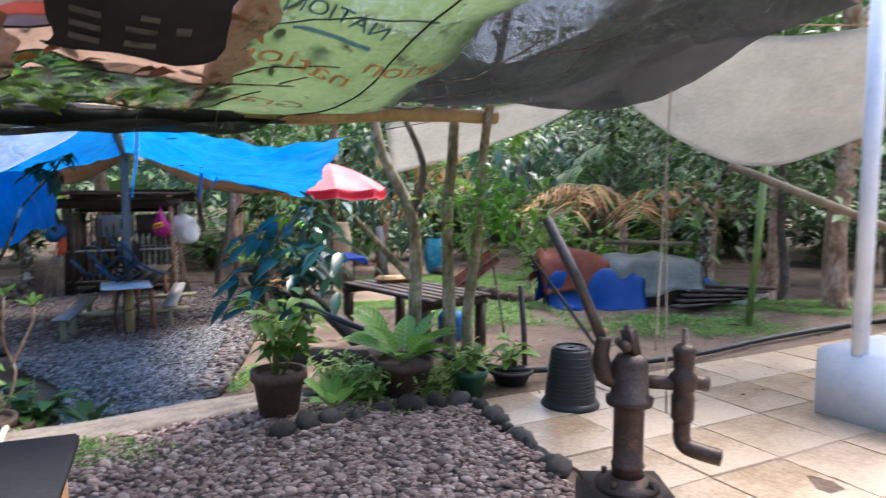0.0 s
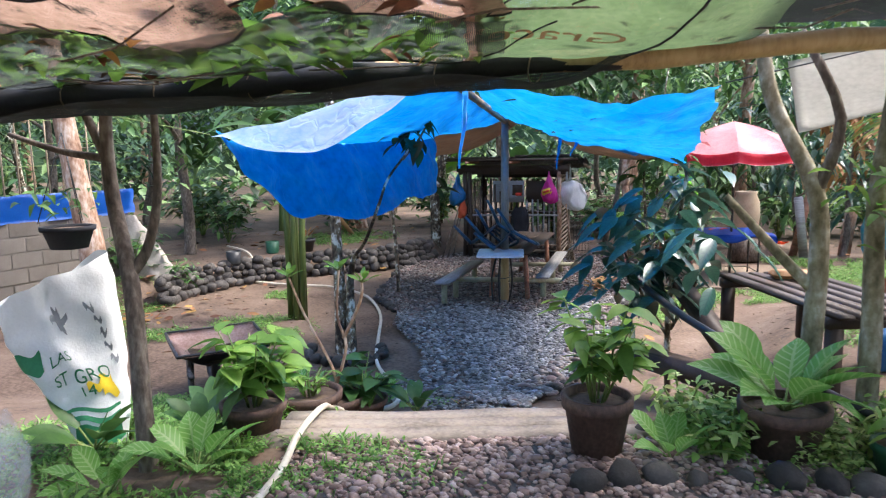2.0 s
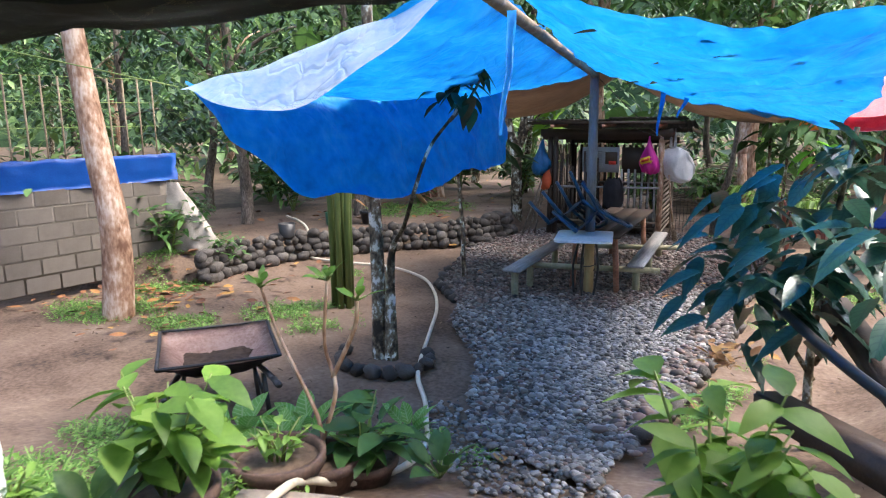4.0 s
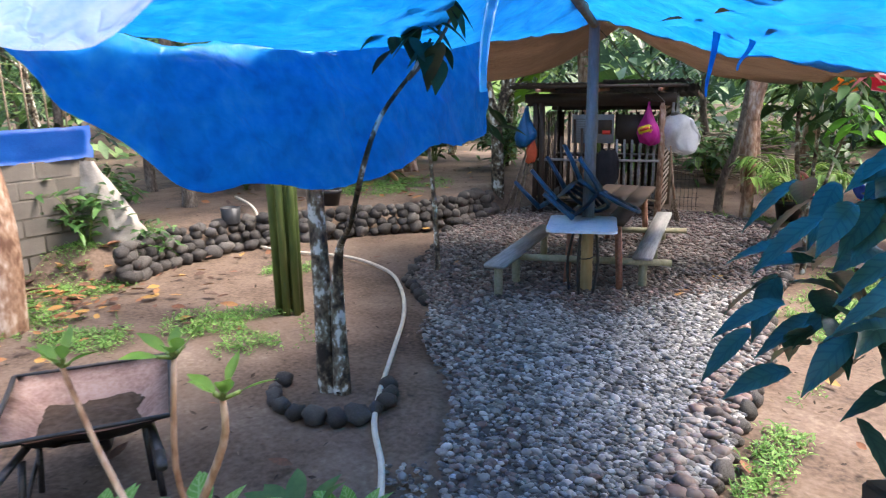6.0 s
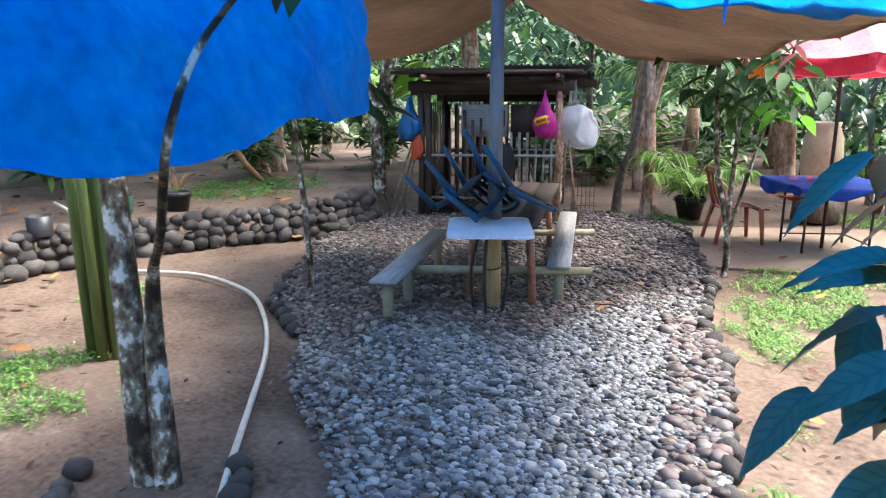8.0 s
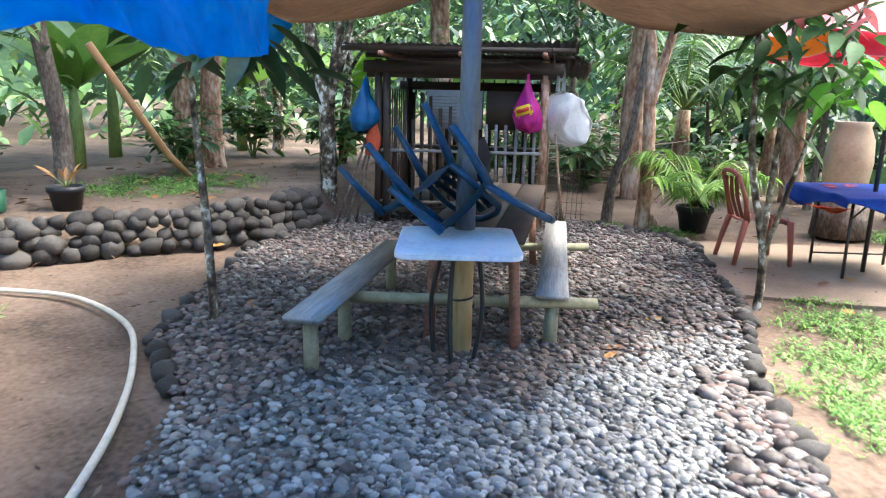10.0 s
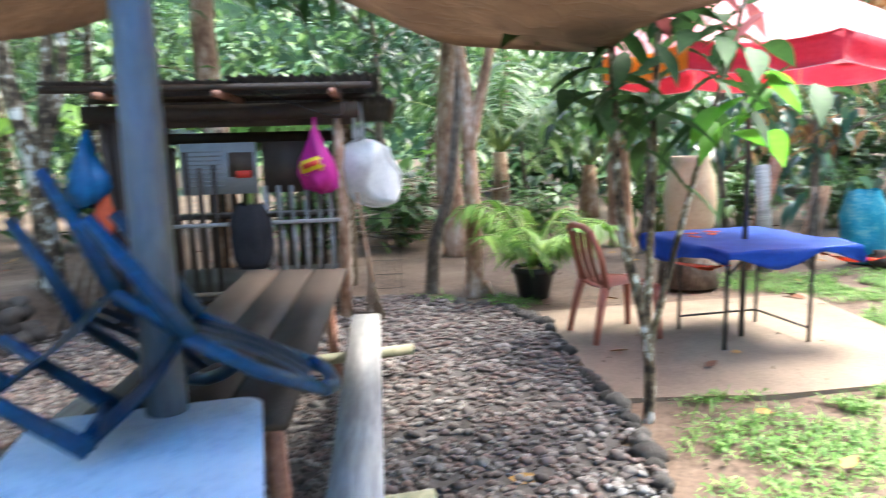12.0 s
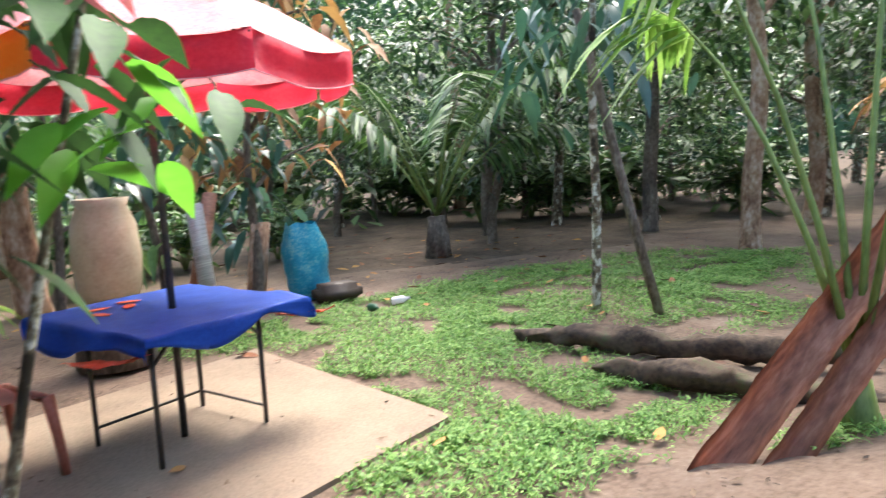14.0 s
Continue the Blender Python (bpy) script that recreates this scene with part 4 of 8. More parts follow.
def palm(name, at, fronds, reach, rise, llen, trunk_h, trunk_r, label, seed, leaf_mat=LEAF, leaflets=22, group="", category="palm", drop=1.0, bark=PALE_BARK, start=0.18, angles=None):
    rnd = random.Random(seed)
    t = thing(name, at, label, category, group)
    part("trunk", tubed([(0, 0, -0.1), (0.01, 0, trunk_h * 0.5), (0, 0.02, trunk_h)], [trunk_r * 1.3, trunk_r, trunk_r * 0.8], 10), bark, t)
    bm, places = bmesh.new(), []
    for k in range(fronds):
        frond(bm, places, radians(angles[k]) if angles else k * 2.4 + rnd.uniform(-0.3, 0.3), reach * rnd.uniform(0.7, 1.1), rise * rnd.uniform(0.6, 1.2), rnd, leaflets, llen, Vector((0, 0, trunk_h)), drop, start)
    part("frond_stem", bm, GREEN_STEM, t)
    leaf_mesh("foliage", places, leaf_mat, t, llen, 0.11, 0.5, folds=3)
    return t


def banana(name, at, n, height, label, seed, leaf_mat=LEAF):
    rnd = random.Random(seed)
    t = thing(name, at, label, "banana plant", "banana plants")
    part("stem", tubed([(0, 0, -0.1), (0.02, 0.01, height * 0.3), (0.03, 0, height * 0.55)], [0.11, 0.09, 0.05], 10), GREEN_STEM, t)
    for k in range(n):
        a = k * 2.4 + rnd.uniform(-0.4, 0.4)
        leaf_mesh("leaf", [((0.02, 0, height * 0.5), (math.cos(a), math.sin(a), rnd.uniform(0.5, 1.6)))], leaf_mat, t, (height * 0.6, height * 0.8), 0.36, 0.55, folds=8)
    return t


def bush(name, at, radius, height, count, leaf_len, leaf_mat, label, seed, group="", category="bush", width=0.42, droop=0.35):
    rnd = random.Random(seed)
    t = thing(name, at, label, category, group)
    bm, places = bmesh.new(), []
    for k in range(7):
        a = k * 2.4
        e = Vector((math.cos(a) * radius * rnd.uniform(0.3, 0.8), math.sin(a) * radius * rnd.uniform(0.3, 0.8), height * rnd.uniform(0.55, 1.0)))
        tube(bm, smooth_path([(0, 0, -0.05), e * 0.5 + Vector((0, 0, 0.1 * height)), e], 3), [0.012 * (1 - 0.1 * j) for j in range(7)], 5)
        for _ in range(count // 7):
            f = rnd.uniform(0.3, 1.05)
            places.append((e * f + Vector((rnd.gauss(0, 1), rnd.gauss(0, 1), rnd.gauss(0, 0.6))) * radius * 0.22, ring_dir(rnd, 0.1, 0.5)))
    tagged(part("stem", bm, GREEN_STEM, t), kind="stuff")
    leaf_mesh("leaves", places, leaf_mat, t, leaf_len, width, droop, folds=3)
    return t


def rosette(t, base, n, length, leaf_mat, rnd, width=0.4, up=0.9, droop=0.6, name="leaf"):
    """Large leaves standing out of one point on stalks, each a mesh of its own."""
    for k in range(n):
        a = k * 2.4 + rnd.uniform(-0.3, 0.3)
        d = Vector((math.cos(a), math.sin(a), up * rnd.uniform(0.5, 1.6)))
        s = length * rnd.uniform(0.25, 0.5)
        p = Vector(base) + d.normalized() * s
        lf = leaf_mesh(name, [(p, d)], leaf_mat, t, (length * 0.8, length * 1.1), width, droop, folds=7)
        part("stalk", tubed([base, p], 0.006, 5), GREEN_STEM, lf)


def pot(t, r, h, mat, label=""):
    p = part("pot", turned([(r * 0.72, 0), (r * 0.96, h * 0.78), (r * 1.06, h * 0.8), (r * 1.08, h), (r * 0.94, h), (r * 0.92, h * 0.86)], 26), mat, t, label)
    part("soil", turned([(0.01, h * 0.88), (r * 0.5, h * 0.9), (r * 0.93, h * 0.87)], 20, False), SOIL, p)


# trees of the yard that stand near the walk
def twin_tree():
    t = thing("tree", (-4.7, 6.5, 0), "two lichen-spotted slender trunks ringed with stones", "tree")
    part("trunk", tubed(smooth_path([(-0.06, 0, -0.1), (-0.05, 0.0, 0.6), (-0.13, 0.05, 1.5), (-0.2, 0.1, 3.2), (-0.25, 0.2, 6)], 4), [0.072 - 0.0022 * k for k in range(17)], 11), LICHEN_BARK, t)
    part("trunk", tubed(smooth_path([(0.06, 0.03, -0.1), (0.06, 0.03, 0.6), (0.14, 0.0, 1.0), (0.5, -0.22, 1.25), (0.84, -0.42, 1.62), (0.89, -0.33, 1.87), (1.0, -0.2, 2.09), (1.06, -0.13, 2.24)], 4), [0.066 - 0.0048 * min(k, 10) - 0.0006 * max(0, k - 10) for k in range(29)], 11), LICHEN_BARK, t)
    part("limb", tubed(smooth_path([(0.98, -0.22, 2.05), (1.06, -0.1, 2.2), (1.16, -0.05, 2.38)], 4), [0.016 - 0.001 * k for k in range(9)], 6), BARK, t)
    rnd = random.Random(8)
    leaf_mesh("leaves", [(Vector((1.04 + rnd.uniform(-0.12, 0.25), -0.2 + rnd.uniform(-0.12, 0.15), 2.3 + rnd.uniform(-0.15, 0.2))), ring_dir(rnd, -0.5, 0.4)) for _ in range(24)], LEAF_DARK, t, (0.13, 0.2), 0.6, 0.5, folds=5)
    # Crown out of view above the tarp, added to shade the left yard.
    leaf_mesh("crown", [(Vector((rnd.gauss(-0.2, 1.1), rnd.gauss(0.2, 1.1), rnd.gauss(5.6, 0.7))), ring_dir(rnd, -0.3, 0.4)) for _ in range(620)], LEAF_DARK, t, (0.18, 0.3), 0.45, 0.4)


twin_tree()


def stem_clump():
    t = thing("cane_clump", (-6.33, 7.4, 0), "clump of tall green and yellow cane stems", "plant")
    rnd = random.Random(2)
    for k in range(6):
        x, y = 0.10 * math.cos(k * 1.05), 0.09 * math.sin(k * 1.05)
        part("cane", tubed([(x, y, -0.05), (x * 1.2, y, 1.1), (x * 2.0, y * 2, 2.3)], [0.038, 0.034, 0.026], 9), CANE, t)
    leaf_mesh("leaves", [(Vector((rnd.gauss(0, 0.3), rnd.gauss(0, 0.3), rnd.uniform(2.2, 3.0))), ring_dir(rnd, 0.2, 0.5)) for _ in range(60)], LEAF, t, (0.5, 0.9), 0.2, 0.5)


stem_clump()


def sapling(at, pts, radii, crown_at, spread, count, length, label, seed, mat=LEAF_COCOA, bark=LICHEN_BARK, droop=0.7):
    rnd = random.Random(seed)
    t = thing("sapling", at, label, "sapling")
    for p, r in zip(pts, radii):
        sp = smooth_path(p, 5)
        part("stem", tubed(sp, [r * (1 - 0.55 * k / (len(sp) - 1)) for k in range(len(sp))], 8), bark, t)
    for c in crown_at:
        for k in range(count):
            p = Vector(c) + Vector((rnd.gauss(0, spread), rnd.gauss(0, spread), rnd.gauss(0, spread * 0.6)))
            leaf_mesh("leaf", [(p, ring_dir(rnd, -0.35, 0.4))], mat, t, (length * 0.75, length * 1.2), 0.46, droop, folds=14 if len(crown_at) == 6 else 6)
    return t


sapling((-6.03, 9.18, 0), [[(0, 0, -0.05), (-0.03, 0, 0.7), (-0.14, 0.05, 1.4), (-0.2, 0.1, 2.1)]], [0.032], [(0.05, 0.05, 1.78), (0.42, -0.05, 1.7), (-0.3, 0, 1.72)], 0.15, 10, 0.29, "thin leaning sapling with broad dark leaves", 11, LEAF_DARK)
sapling((-2.93, 11.54, 0), [[(0, 0, -0.05), (-0.01, 0, 0.42), (-0.16, 0.02, 1.1), (-0.22, 0.05, 2.0), (-0.3, 0.1, 2.9)], [(0, 0, 0.4), (0.12, 0, 0.95), (0.3, 0.02, 1.7), (0.5, 0.05, 2.5)], [(-0.02, 0, 0.5), (0.0, 0.03, 1.3), (0.02, 0.05, 2.4), (0.1, 0.1, 3.3)]], [0.033, 0.02, 0.023], [(-0.05, 0.0, 2.1), (0.2, 0, 2.0), (-0.35, 0.05, 2.2), (0.3, 0.0, 2.4), (0.0, 0, 2.7), (0.45, -0.05, 1.85)], 0.2, 16, 0.24, "slender many-stemmed cocoa tree with large drooping leaves", 12, LEAF_DULL)
pad_tree = bpy.data.objects["sapling.001"]
rnd_l = random.Random(29)
# The bright green cluster has strong light put into its leaf colour.
for mat, c, n, length, lbl in ((LEAF_BRIGHT, (0.52, -0.12, 1.62), 8, 0.24, "green leaf coloured bright as if lit"), (LEAF_PURPLE, (0.3, -0.1, 2.15), 16, 0.16, "young pinkish red leaf"), (LEAF_PURPLE, (-0.2, -0.1, 2.3), 12, 0.15, "young pinkish red leaf"), (LEAF_DULL, (-0.25, 0.0, 1.75), 18, 0.24, ""), (LEAF_DULL, (0.05, -0.05, 1.6), 14, 0.24, "")):
    for k in range(n):
        q = Vector(c) + Vector((rnd_l.gauss(0, 0.15), rnd_l.gauss(0, 0.13), rnd_l.gauss(0, 0.1)))
        leaf_mesh("leaf", [(q, ring_dir(rnd_l, -0.4, 0.4))], mat, pad_tree, (length * 0.8, length * 1.25), 0.42, 0.6, lbl, 8)
sapling((-1.42, 6.95, 0), [[(0, 0, -0.1), (-0.02, -0.02, 0.6), (0.02, -0.05, 1.2), (0.1, 0.0, 2.0)], [(0, 0, 0.5), (-0.2, -0.15, 0.9), (-0.33, -0.28, 1.3)], [(0, 0, 0.6), (0.2, -0.1, 1.0), (0.35, -0.2, 1.4)]], [0.032, 0.018, 0.018], [(-0.27, -0.35, 1.15), (-0.05, -0.45, 1.05), (0.2, -0.3, 1.3), (-0.25, -0.1, 1.6), (0.1, -0.05, 1.75), (0.1, -0.55, 1.45)], 0.19, 30, 0.25, "young cocoa tree with glossy drooping leaves, tinted for the tarp's blue light", 13)


def forked_tree(at, stems, label, bark, seed, leaf_mat=LEAF):
    rnd = random.Random(seed)
    t = thing("tree", at, label, "tree")
    for pts, r in stems:
        sp = smooth_path(pts, 4)
        part("trunk", tubed(sp, [r * (1 - 0.5 * k / (len(sp) - 1)) for k in range(len(sp))], 10), bark, t)
    leaf_mesh("crown", [(Vector((rnd.gauss(0, 1.0), rnd.gauss(0, 1.0), rnd.gauss(4.2, 0.7))), ring_dir(rnd, -0.3, 0.4)) for _ in range(650)], leaf_mat, t, (0.18, 0.32), 0.42, 0.4, folds=2)


forked_tree((-8.0, 13.05, 0.3), [([(0, 0, -0.4), (0.0, 0, 0.7), (-0.05, 0, 1.2), (-0.28, 0.05, 1.9), (-0.5, 0.1, 3.6)], 0.12), ([(0, 0, 1.0), (0.12, 0, 1.5), (0.2, 0.05, 2.3), (0.3, 0.1, 4)], 0.08), ([(0.06, 0, 1.2), (0.3, 0.05, 1.9), (0.4, 0.1, 3)], 0.06)], "forked grey-barked tree at the end of the stone wall", LICHEN_BARK, 21)
forked_tree((-4.38, 14.42, 0), [([(0, 0, -0.1), (0.02, 0, 0.7), (-0.02, 0, 1.5), (-0.05, 0, 2.1), (-0.25, 0.05, 3.2)], 0.09), ([(-0.02, 0, 1.4), (0.12, 0, 2.0), (0.35, 0, 3.0)], 0.07), ([(0.1, 0.03, -0.1), (0.1, 0.03, 0.12), (0.2, 0.0, 0.0)], 0.05)], "pale reddish-barked forked tree beside the path", PALE_BARK, 22)
forked_tree((-4.78, 14.52, 0), [([(-0.05, 0, -0.1), (0.0, 0, 0.5), (0.18, 0, 1.1), (0.3, 0.05, 2.4)], 0.075)], "dark leaning trunk beside the pale tree", BARK, 23)


def hedge_tree():
    """The many-stemmed tree at the terrace edge that carries the bamboo beam."""
    t = thing("tree", (-0.05, 5.25, 0.55), "many-stemmed grey tree carrying the bamboo beam", "tree")
    for pts, r, b in (([(0.1, 0, -0.2), (0.1, 0, 0.6), (0.08, 0, 1.3), (0.13, 0.0, 2.0), (0.1, 0, 3.4)], 0.058, MOSSY_BARK), ([(0.25, 0, -0.2), (0.24, 0, 0.5), (0.32, 0, 1.2), (0.38, 0.02, 2.0), (0.55, 0.05, 2.9)], 0.05, MOSSY_BARK),
                      ([(-0.18, 0, -0.2), (-0.17, 0, 0.5), (-0.16, 0, 1.0), (-0.2, 0, 1.35), (-0.42, 0, 1.8), (-0.5, 0, 2.2)], 0.06, MOSSY_BARK), ([(-0.17, 0, 0.8), (-0.35, -0.05, 1.0), (-0.62, -0.08, 1.3)], 0.034, MOSSY_BARK),
                      ([(-0.2, 0, 1.3), (-0.1, 0, 1.7), (-0.3, 0, 2.15)], 0.035, BARK)):
        sp = smooth_path(pts, 4)
        part("trunk", tubed(sp, [r * (1 - 0.4 * k / (len(sp) - 1)) for k in range(len(sp))], 10), b, t)
    rnd = random.Random(31)
    for c, m, n in (((0.45, -0.25, 1.4), LEAF_BRIGHT, 110), ((0.65, -0.2, 1.3), LEAF_LIGHT, 60), ((0.1, -0.1, 1.3), LEAF_LIGHT, 50), ((0.2, 0, 2.9), LEAF_DARK, 160)):
        leaf_mesh("leaves", [(Vector(c) + Vector((rnd.gauss(0, 0.14), rnd.gauss(0, 0.14), rnd.gauss(0, 0.12))), ring_dir(rnd, -0.1, 0.5)) for _ in range(n)], m, t, (0.08, 0.14), 0.4, 0.4)


hedge_tree()


def terrace_tree():
    t = thing("tree", (-2.98, 3.03, 0.58), "small crooked brown tree with a hanging pot", "tree")
    for pts, r in (([(0.12, 0, -0.2), (0.1, 0, 0.3), (0.0, 0.05, 0.9), (-0.18, 0.1, 1.3), (-0.2, 0.1, 1.6), (-0.12, 0.07, 1.95)], 0.05), ([(-0.2, 0.1, 1.5), (-0.33, 0.05, 1.8), (-0.42, 0.0, 1.95)], 0.026), ([(-0.2, 0.1, 1.52), (-0.45, 0.0, 1.56), (-0.75, -0.1, 1.65)], 0.022),
                   ([(-0.02, 0.06, 0.95), (0.02, 0.15, 1.1), (0.05, 0.2, 1.4), (-0.02, 0.25, 1.9)], 0.03)):
        sp = smooth_path(pts, 4)
        part("limb" if r < 0.04 else "trunk", tubed(sp, [r * (1 - 0.45 * k / (len(sp) - 1)) for k in range(len(sp))], 9), BARK, t)
    hp = thing("hanging_pot", (-3.62, 3.13, 1.62), "dark green hanging pot with trailing plant", "plant pot")
    pot(hp, 0.13, 0.12, DARK)
    rnd = random.Random(6)
    leaf_mesh("leaves", [(Vector((rnd.gauss(0, 0.1), rnd.gauss(0, 0.1), 0.18 + rnd.uniform(0, 0.15))), ring_dir(rnd, 0.3, 0.5)) for _ in range(34)], LEAF, hp, (0.06, 0.11), 0.3, 0.6)
    for a in (0, 2.1, 4.2):
        part("hanger", tubed([(0.14 * math.cos(a), 0.14 * math.sin(a), 0.14), (0.02, 0.0, 0.62)], 0.003, 4), BLACK, hp)


terrace_tree()
for args in (((2.6, 18.3), 2.0, 11), ((5.2, 22.6), 2.4, 12)):
    (x, y), h, sd = args
    palm("palm", (x, y, ground_z(x, y) + 0.05), 11, 2.6, 3.0, (0.5, 0.75), 0.55, 0.17, "young coconut palm with upright arching fronds", sd, LEAF, 24, "coconut palms", drop=0.9, bark=BARK, start=0.38)
palm("palm", (0.50, 10.93, 0), 5, 1.0, 3.6, (0.4, 0.6), 0.35, 0.10, "young coconut palm leaning over the yard", 15, LEAF_LIGHT, 12, "coconut palms", drop=0.72, bark=GREEN_STEM, start=0.74, angles=(105, 60, 130, 20, 300))
potted = palm("potted_palm", (-3.78, 14.4, 0.0), 16, 0.75, 0.75, (0.2, 0.3), 0.3, 0.05, "bushy green palm in a dark plastic pot", 16, LEAF_LIGHT, 20, category="potted plant", drop=0.9)
pot(potted, 0.2, 0.3, BLACK)
palm("palm", (2.7, 10.2, 0.2), 9, 1.6, 1.3, (0.3, 0.5), 1.35, 0.07, "palm with drooping yellowed fronds", 17, LEAF_DRY, 20, "coconut palms", drop=1.5)
palm("palm", (-4.9, 20.5, 0.1), 12, 2.6, 2.0, (0.5, 0.7), 1.2, 0.16, "palm at the edge of the woods", 18, LEAF, 24, "coconut palms")
palm("palm", (-3.3, 21.5, 0.1), 12, 2.4, 2.2, (0.5, 0.7), 0.9, 0.16, "palm at the edge of the woods", 19, LEAF, 24, "coconut palms")
for k, (x, y, h) in enumerate(((-11.9, 12.4, 2.2), (-13.2, 14.0, 2.8), (-12.4, 16.2, 2.4), (-14.5, 12.0, 3.0), (-10.4, 17.0, 2.3), (-8.6, 17.8, 2.6))):
    banana("banana_plant", (x, y, ground_z(x, y)), 8, h, "banana plant with broad torn green leaves", 40 + k, LEAF if k % 2 else LEAF_LIGHT)

# ---- woods all round ----
def build_woods():
    rnd = random.Random(77)
    protos = []
    specs = ((6.5, 2.0, 1900, (0.13, 0.25), 0.13, BARK, FOREST_LEAF, 0.3, 6), (4.2, 1.5, 1500, (0.12, 0.22), 0.09, BARK, LEAF_DARK, 0.28, 6), (5.2, 1.8, 1700, (0.13, 0.25), 0.11, LICHEN_BARK, FOREST_LEAF, 0.25, 6), (3.4, 1.3, 1200, (0.12, 0.22), 0.07, BARK, FOREST_LEAF, 0.25, 5), (8.0, 2.6, 2000, (0.15, 0.28), 0.15, PALE_BARK, LEAF, 0.35, 7))
    spots = [(4.7, 19.9), (7.1, 21.9), (8.5, 19.2), (12.5, 20.6), (5.9, 15.2), (10.6, 21.3), (4.0, 18.8), (3.7, 9.8), (4.9, 9.8), (4.9, 8.4), (-10.6, 8.9), (-12.6, 9.4), (-12.2, 17.0), (-4.7, 22.9), (9.5, 16.5), (7.0, 18.0), (11.5, 15.5), (3.4, 24.0), (1.0, 21.5), (6.0, 12.5), (-9.9, 10.8), (-6.4, 18.6), (-9.6, 15.6), (8.0, 13.0), (-10.9, 13.6)]
    for k in range(64):
        a, r = rnd.uniform(0, 6.283), rnd.uniform(14, 27)
        x, y = -2.5 + r * math.cos(a) * 0.95, 9 + r * math.sin(a) * 0.95
        if y < 0 and abs(x) < 6:
            continue
        spots.append((x, y))
    for k, (x, y) in enumerate(spots):
        s = k % len(specs)
        z = ground_z(x, y) + 0.5 * smoothstep(14, 40, math.hypot(x + 3, y - 8)) - 0.03
        yaw, sc = rnd.uniform(0, 360), rnd.uniform(0.85, 1.25)
        if len(protos) <= s:
            h, c, n, ll, r, b, lm, low, fk = specs[s]
            protos.append(broadleaf_tree("tree", (x, y, z), h, (rnd.uniform(-0.4, 0.4), rnd.uniform(-0.4, 0.4)), c, n, ll, r, b, lm, 100 + s, ("tall slender tree in the woods", "low dark-leaved cocoa tree in the woods", "lichen-barked woodland tree with low limbs", "thin young tree in the woods", "tall pale-barked tree in the woods")[s], "woodland trees", low, fk))
        else:
            copy_thing(protos[s], pose(x, y, z, 0, 0, yaw) @ Matrix.Scale(sc, 4))
    # Extra tall trees, added so that their crowns shade the hut and woods.
    for x, y, sc in ((-7.7, 15.6, 1.25), (-5.0, 17.0, 1.3), (-10.8, 13.9, 1.2), (-2.8, 17.8, 1.2), (7.6, 25.5, 1.2), (13.0, 25.0, 1.3)):
        z = ground_z(x, y) + 0.5 * smoothstep(14, 40, math.hypot(x + 3, y - 8)) - 0.03
        copy_thing(protos[4], pose(x, y, z, 0, 0, rnd.uniform(0, 360)) @ Matrix.Scale(sc, 4))
    verts_at = []
    for k in range(30000):
        a = rnd.uniform(0, 6.283)
        r = rnd.uniform(18.5, 33) if rnd.random() < 0.8 else rnd.uniform(15, 20)
        z = rnd.uniform(0.1, 8.5) * (r / 33) if r > 18.5 else rnd.uniform(0.0, 1.6)
        if 0.0 < a < 1.15 and z < 2.2 and r < 27:
            continue
        x, y = -2.5 + r * math.cos(a), 9 + r * math.sin(a)
        if noise.noise(Vector((x * 0.25, y * 0.25, z * 0.3))) < -0.22:
            continue
        verts_at.append((Vector((x, y, z)), ring_dir(rnd, -0.2, 0.6)))
    ob = leaf_mesh("far_woods", verts_at, FOREST_LEAF, None, (0.3, 0.65), 0.5, 0.4, folds=2)
    tagged(ob, "dense green woodland foliage closing the yard", "woods", kind="stuff")

    def ring(u, v):
        a = u * 2 * math.pi
        h = 16 + 4 * noise.noise(Vector((math.cos(a) * 4, math.sin(a) * 4, 1)))
        r = 52 + 3 * noise.noise(Vector((math.cos(a) * 9, math.sin(a) * 9, v * 4)))
        return Vector((-2.5 + r * math.cos(a), 9 + r * math.sin(a), -1 + h * v))
    tagged(part("backdrop", sheet(ring, 200, 14, 0), RM("far_green", [(0.01, 0.028, 0.012), (0.035, 0.075, 0.028), (0.09, 0.15, 0.06)], 0.8, 0.9, 0.0, 4), None), "dark green distant forest", "backdrop", kind="structure")


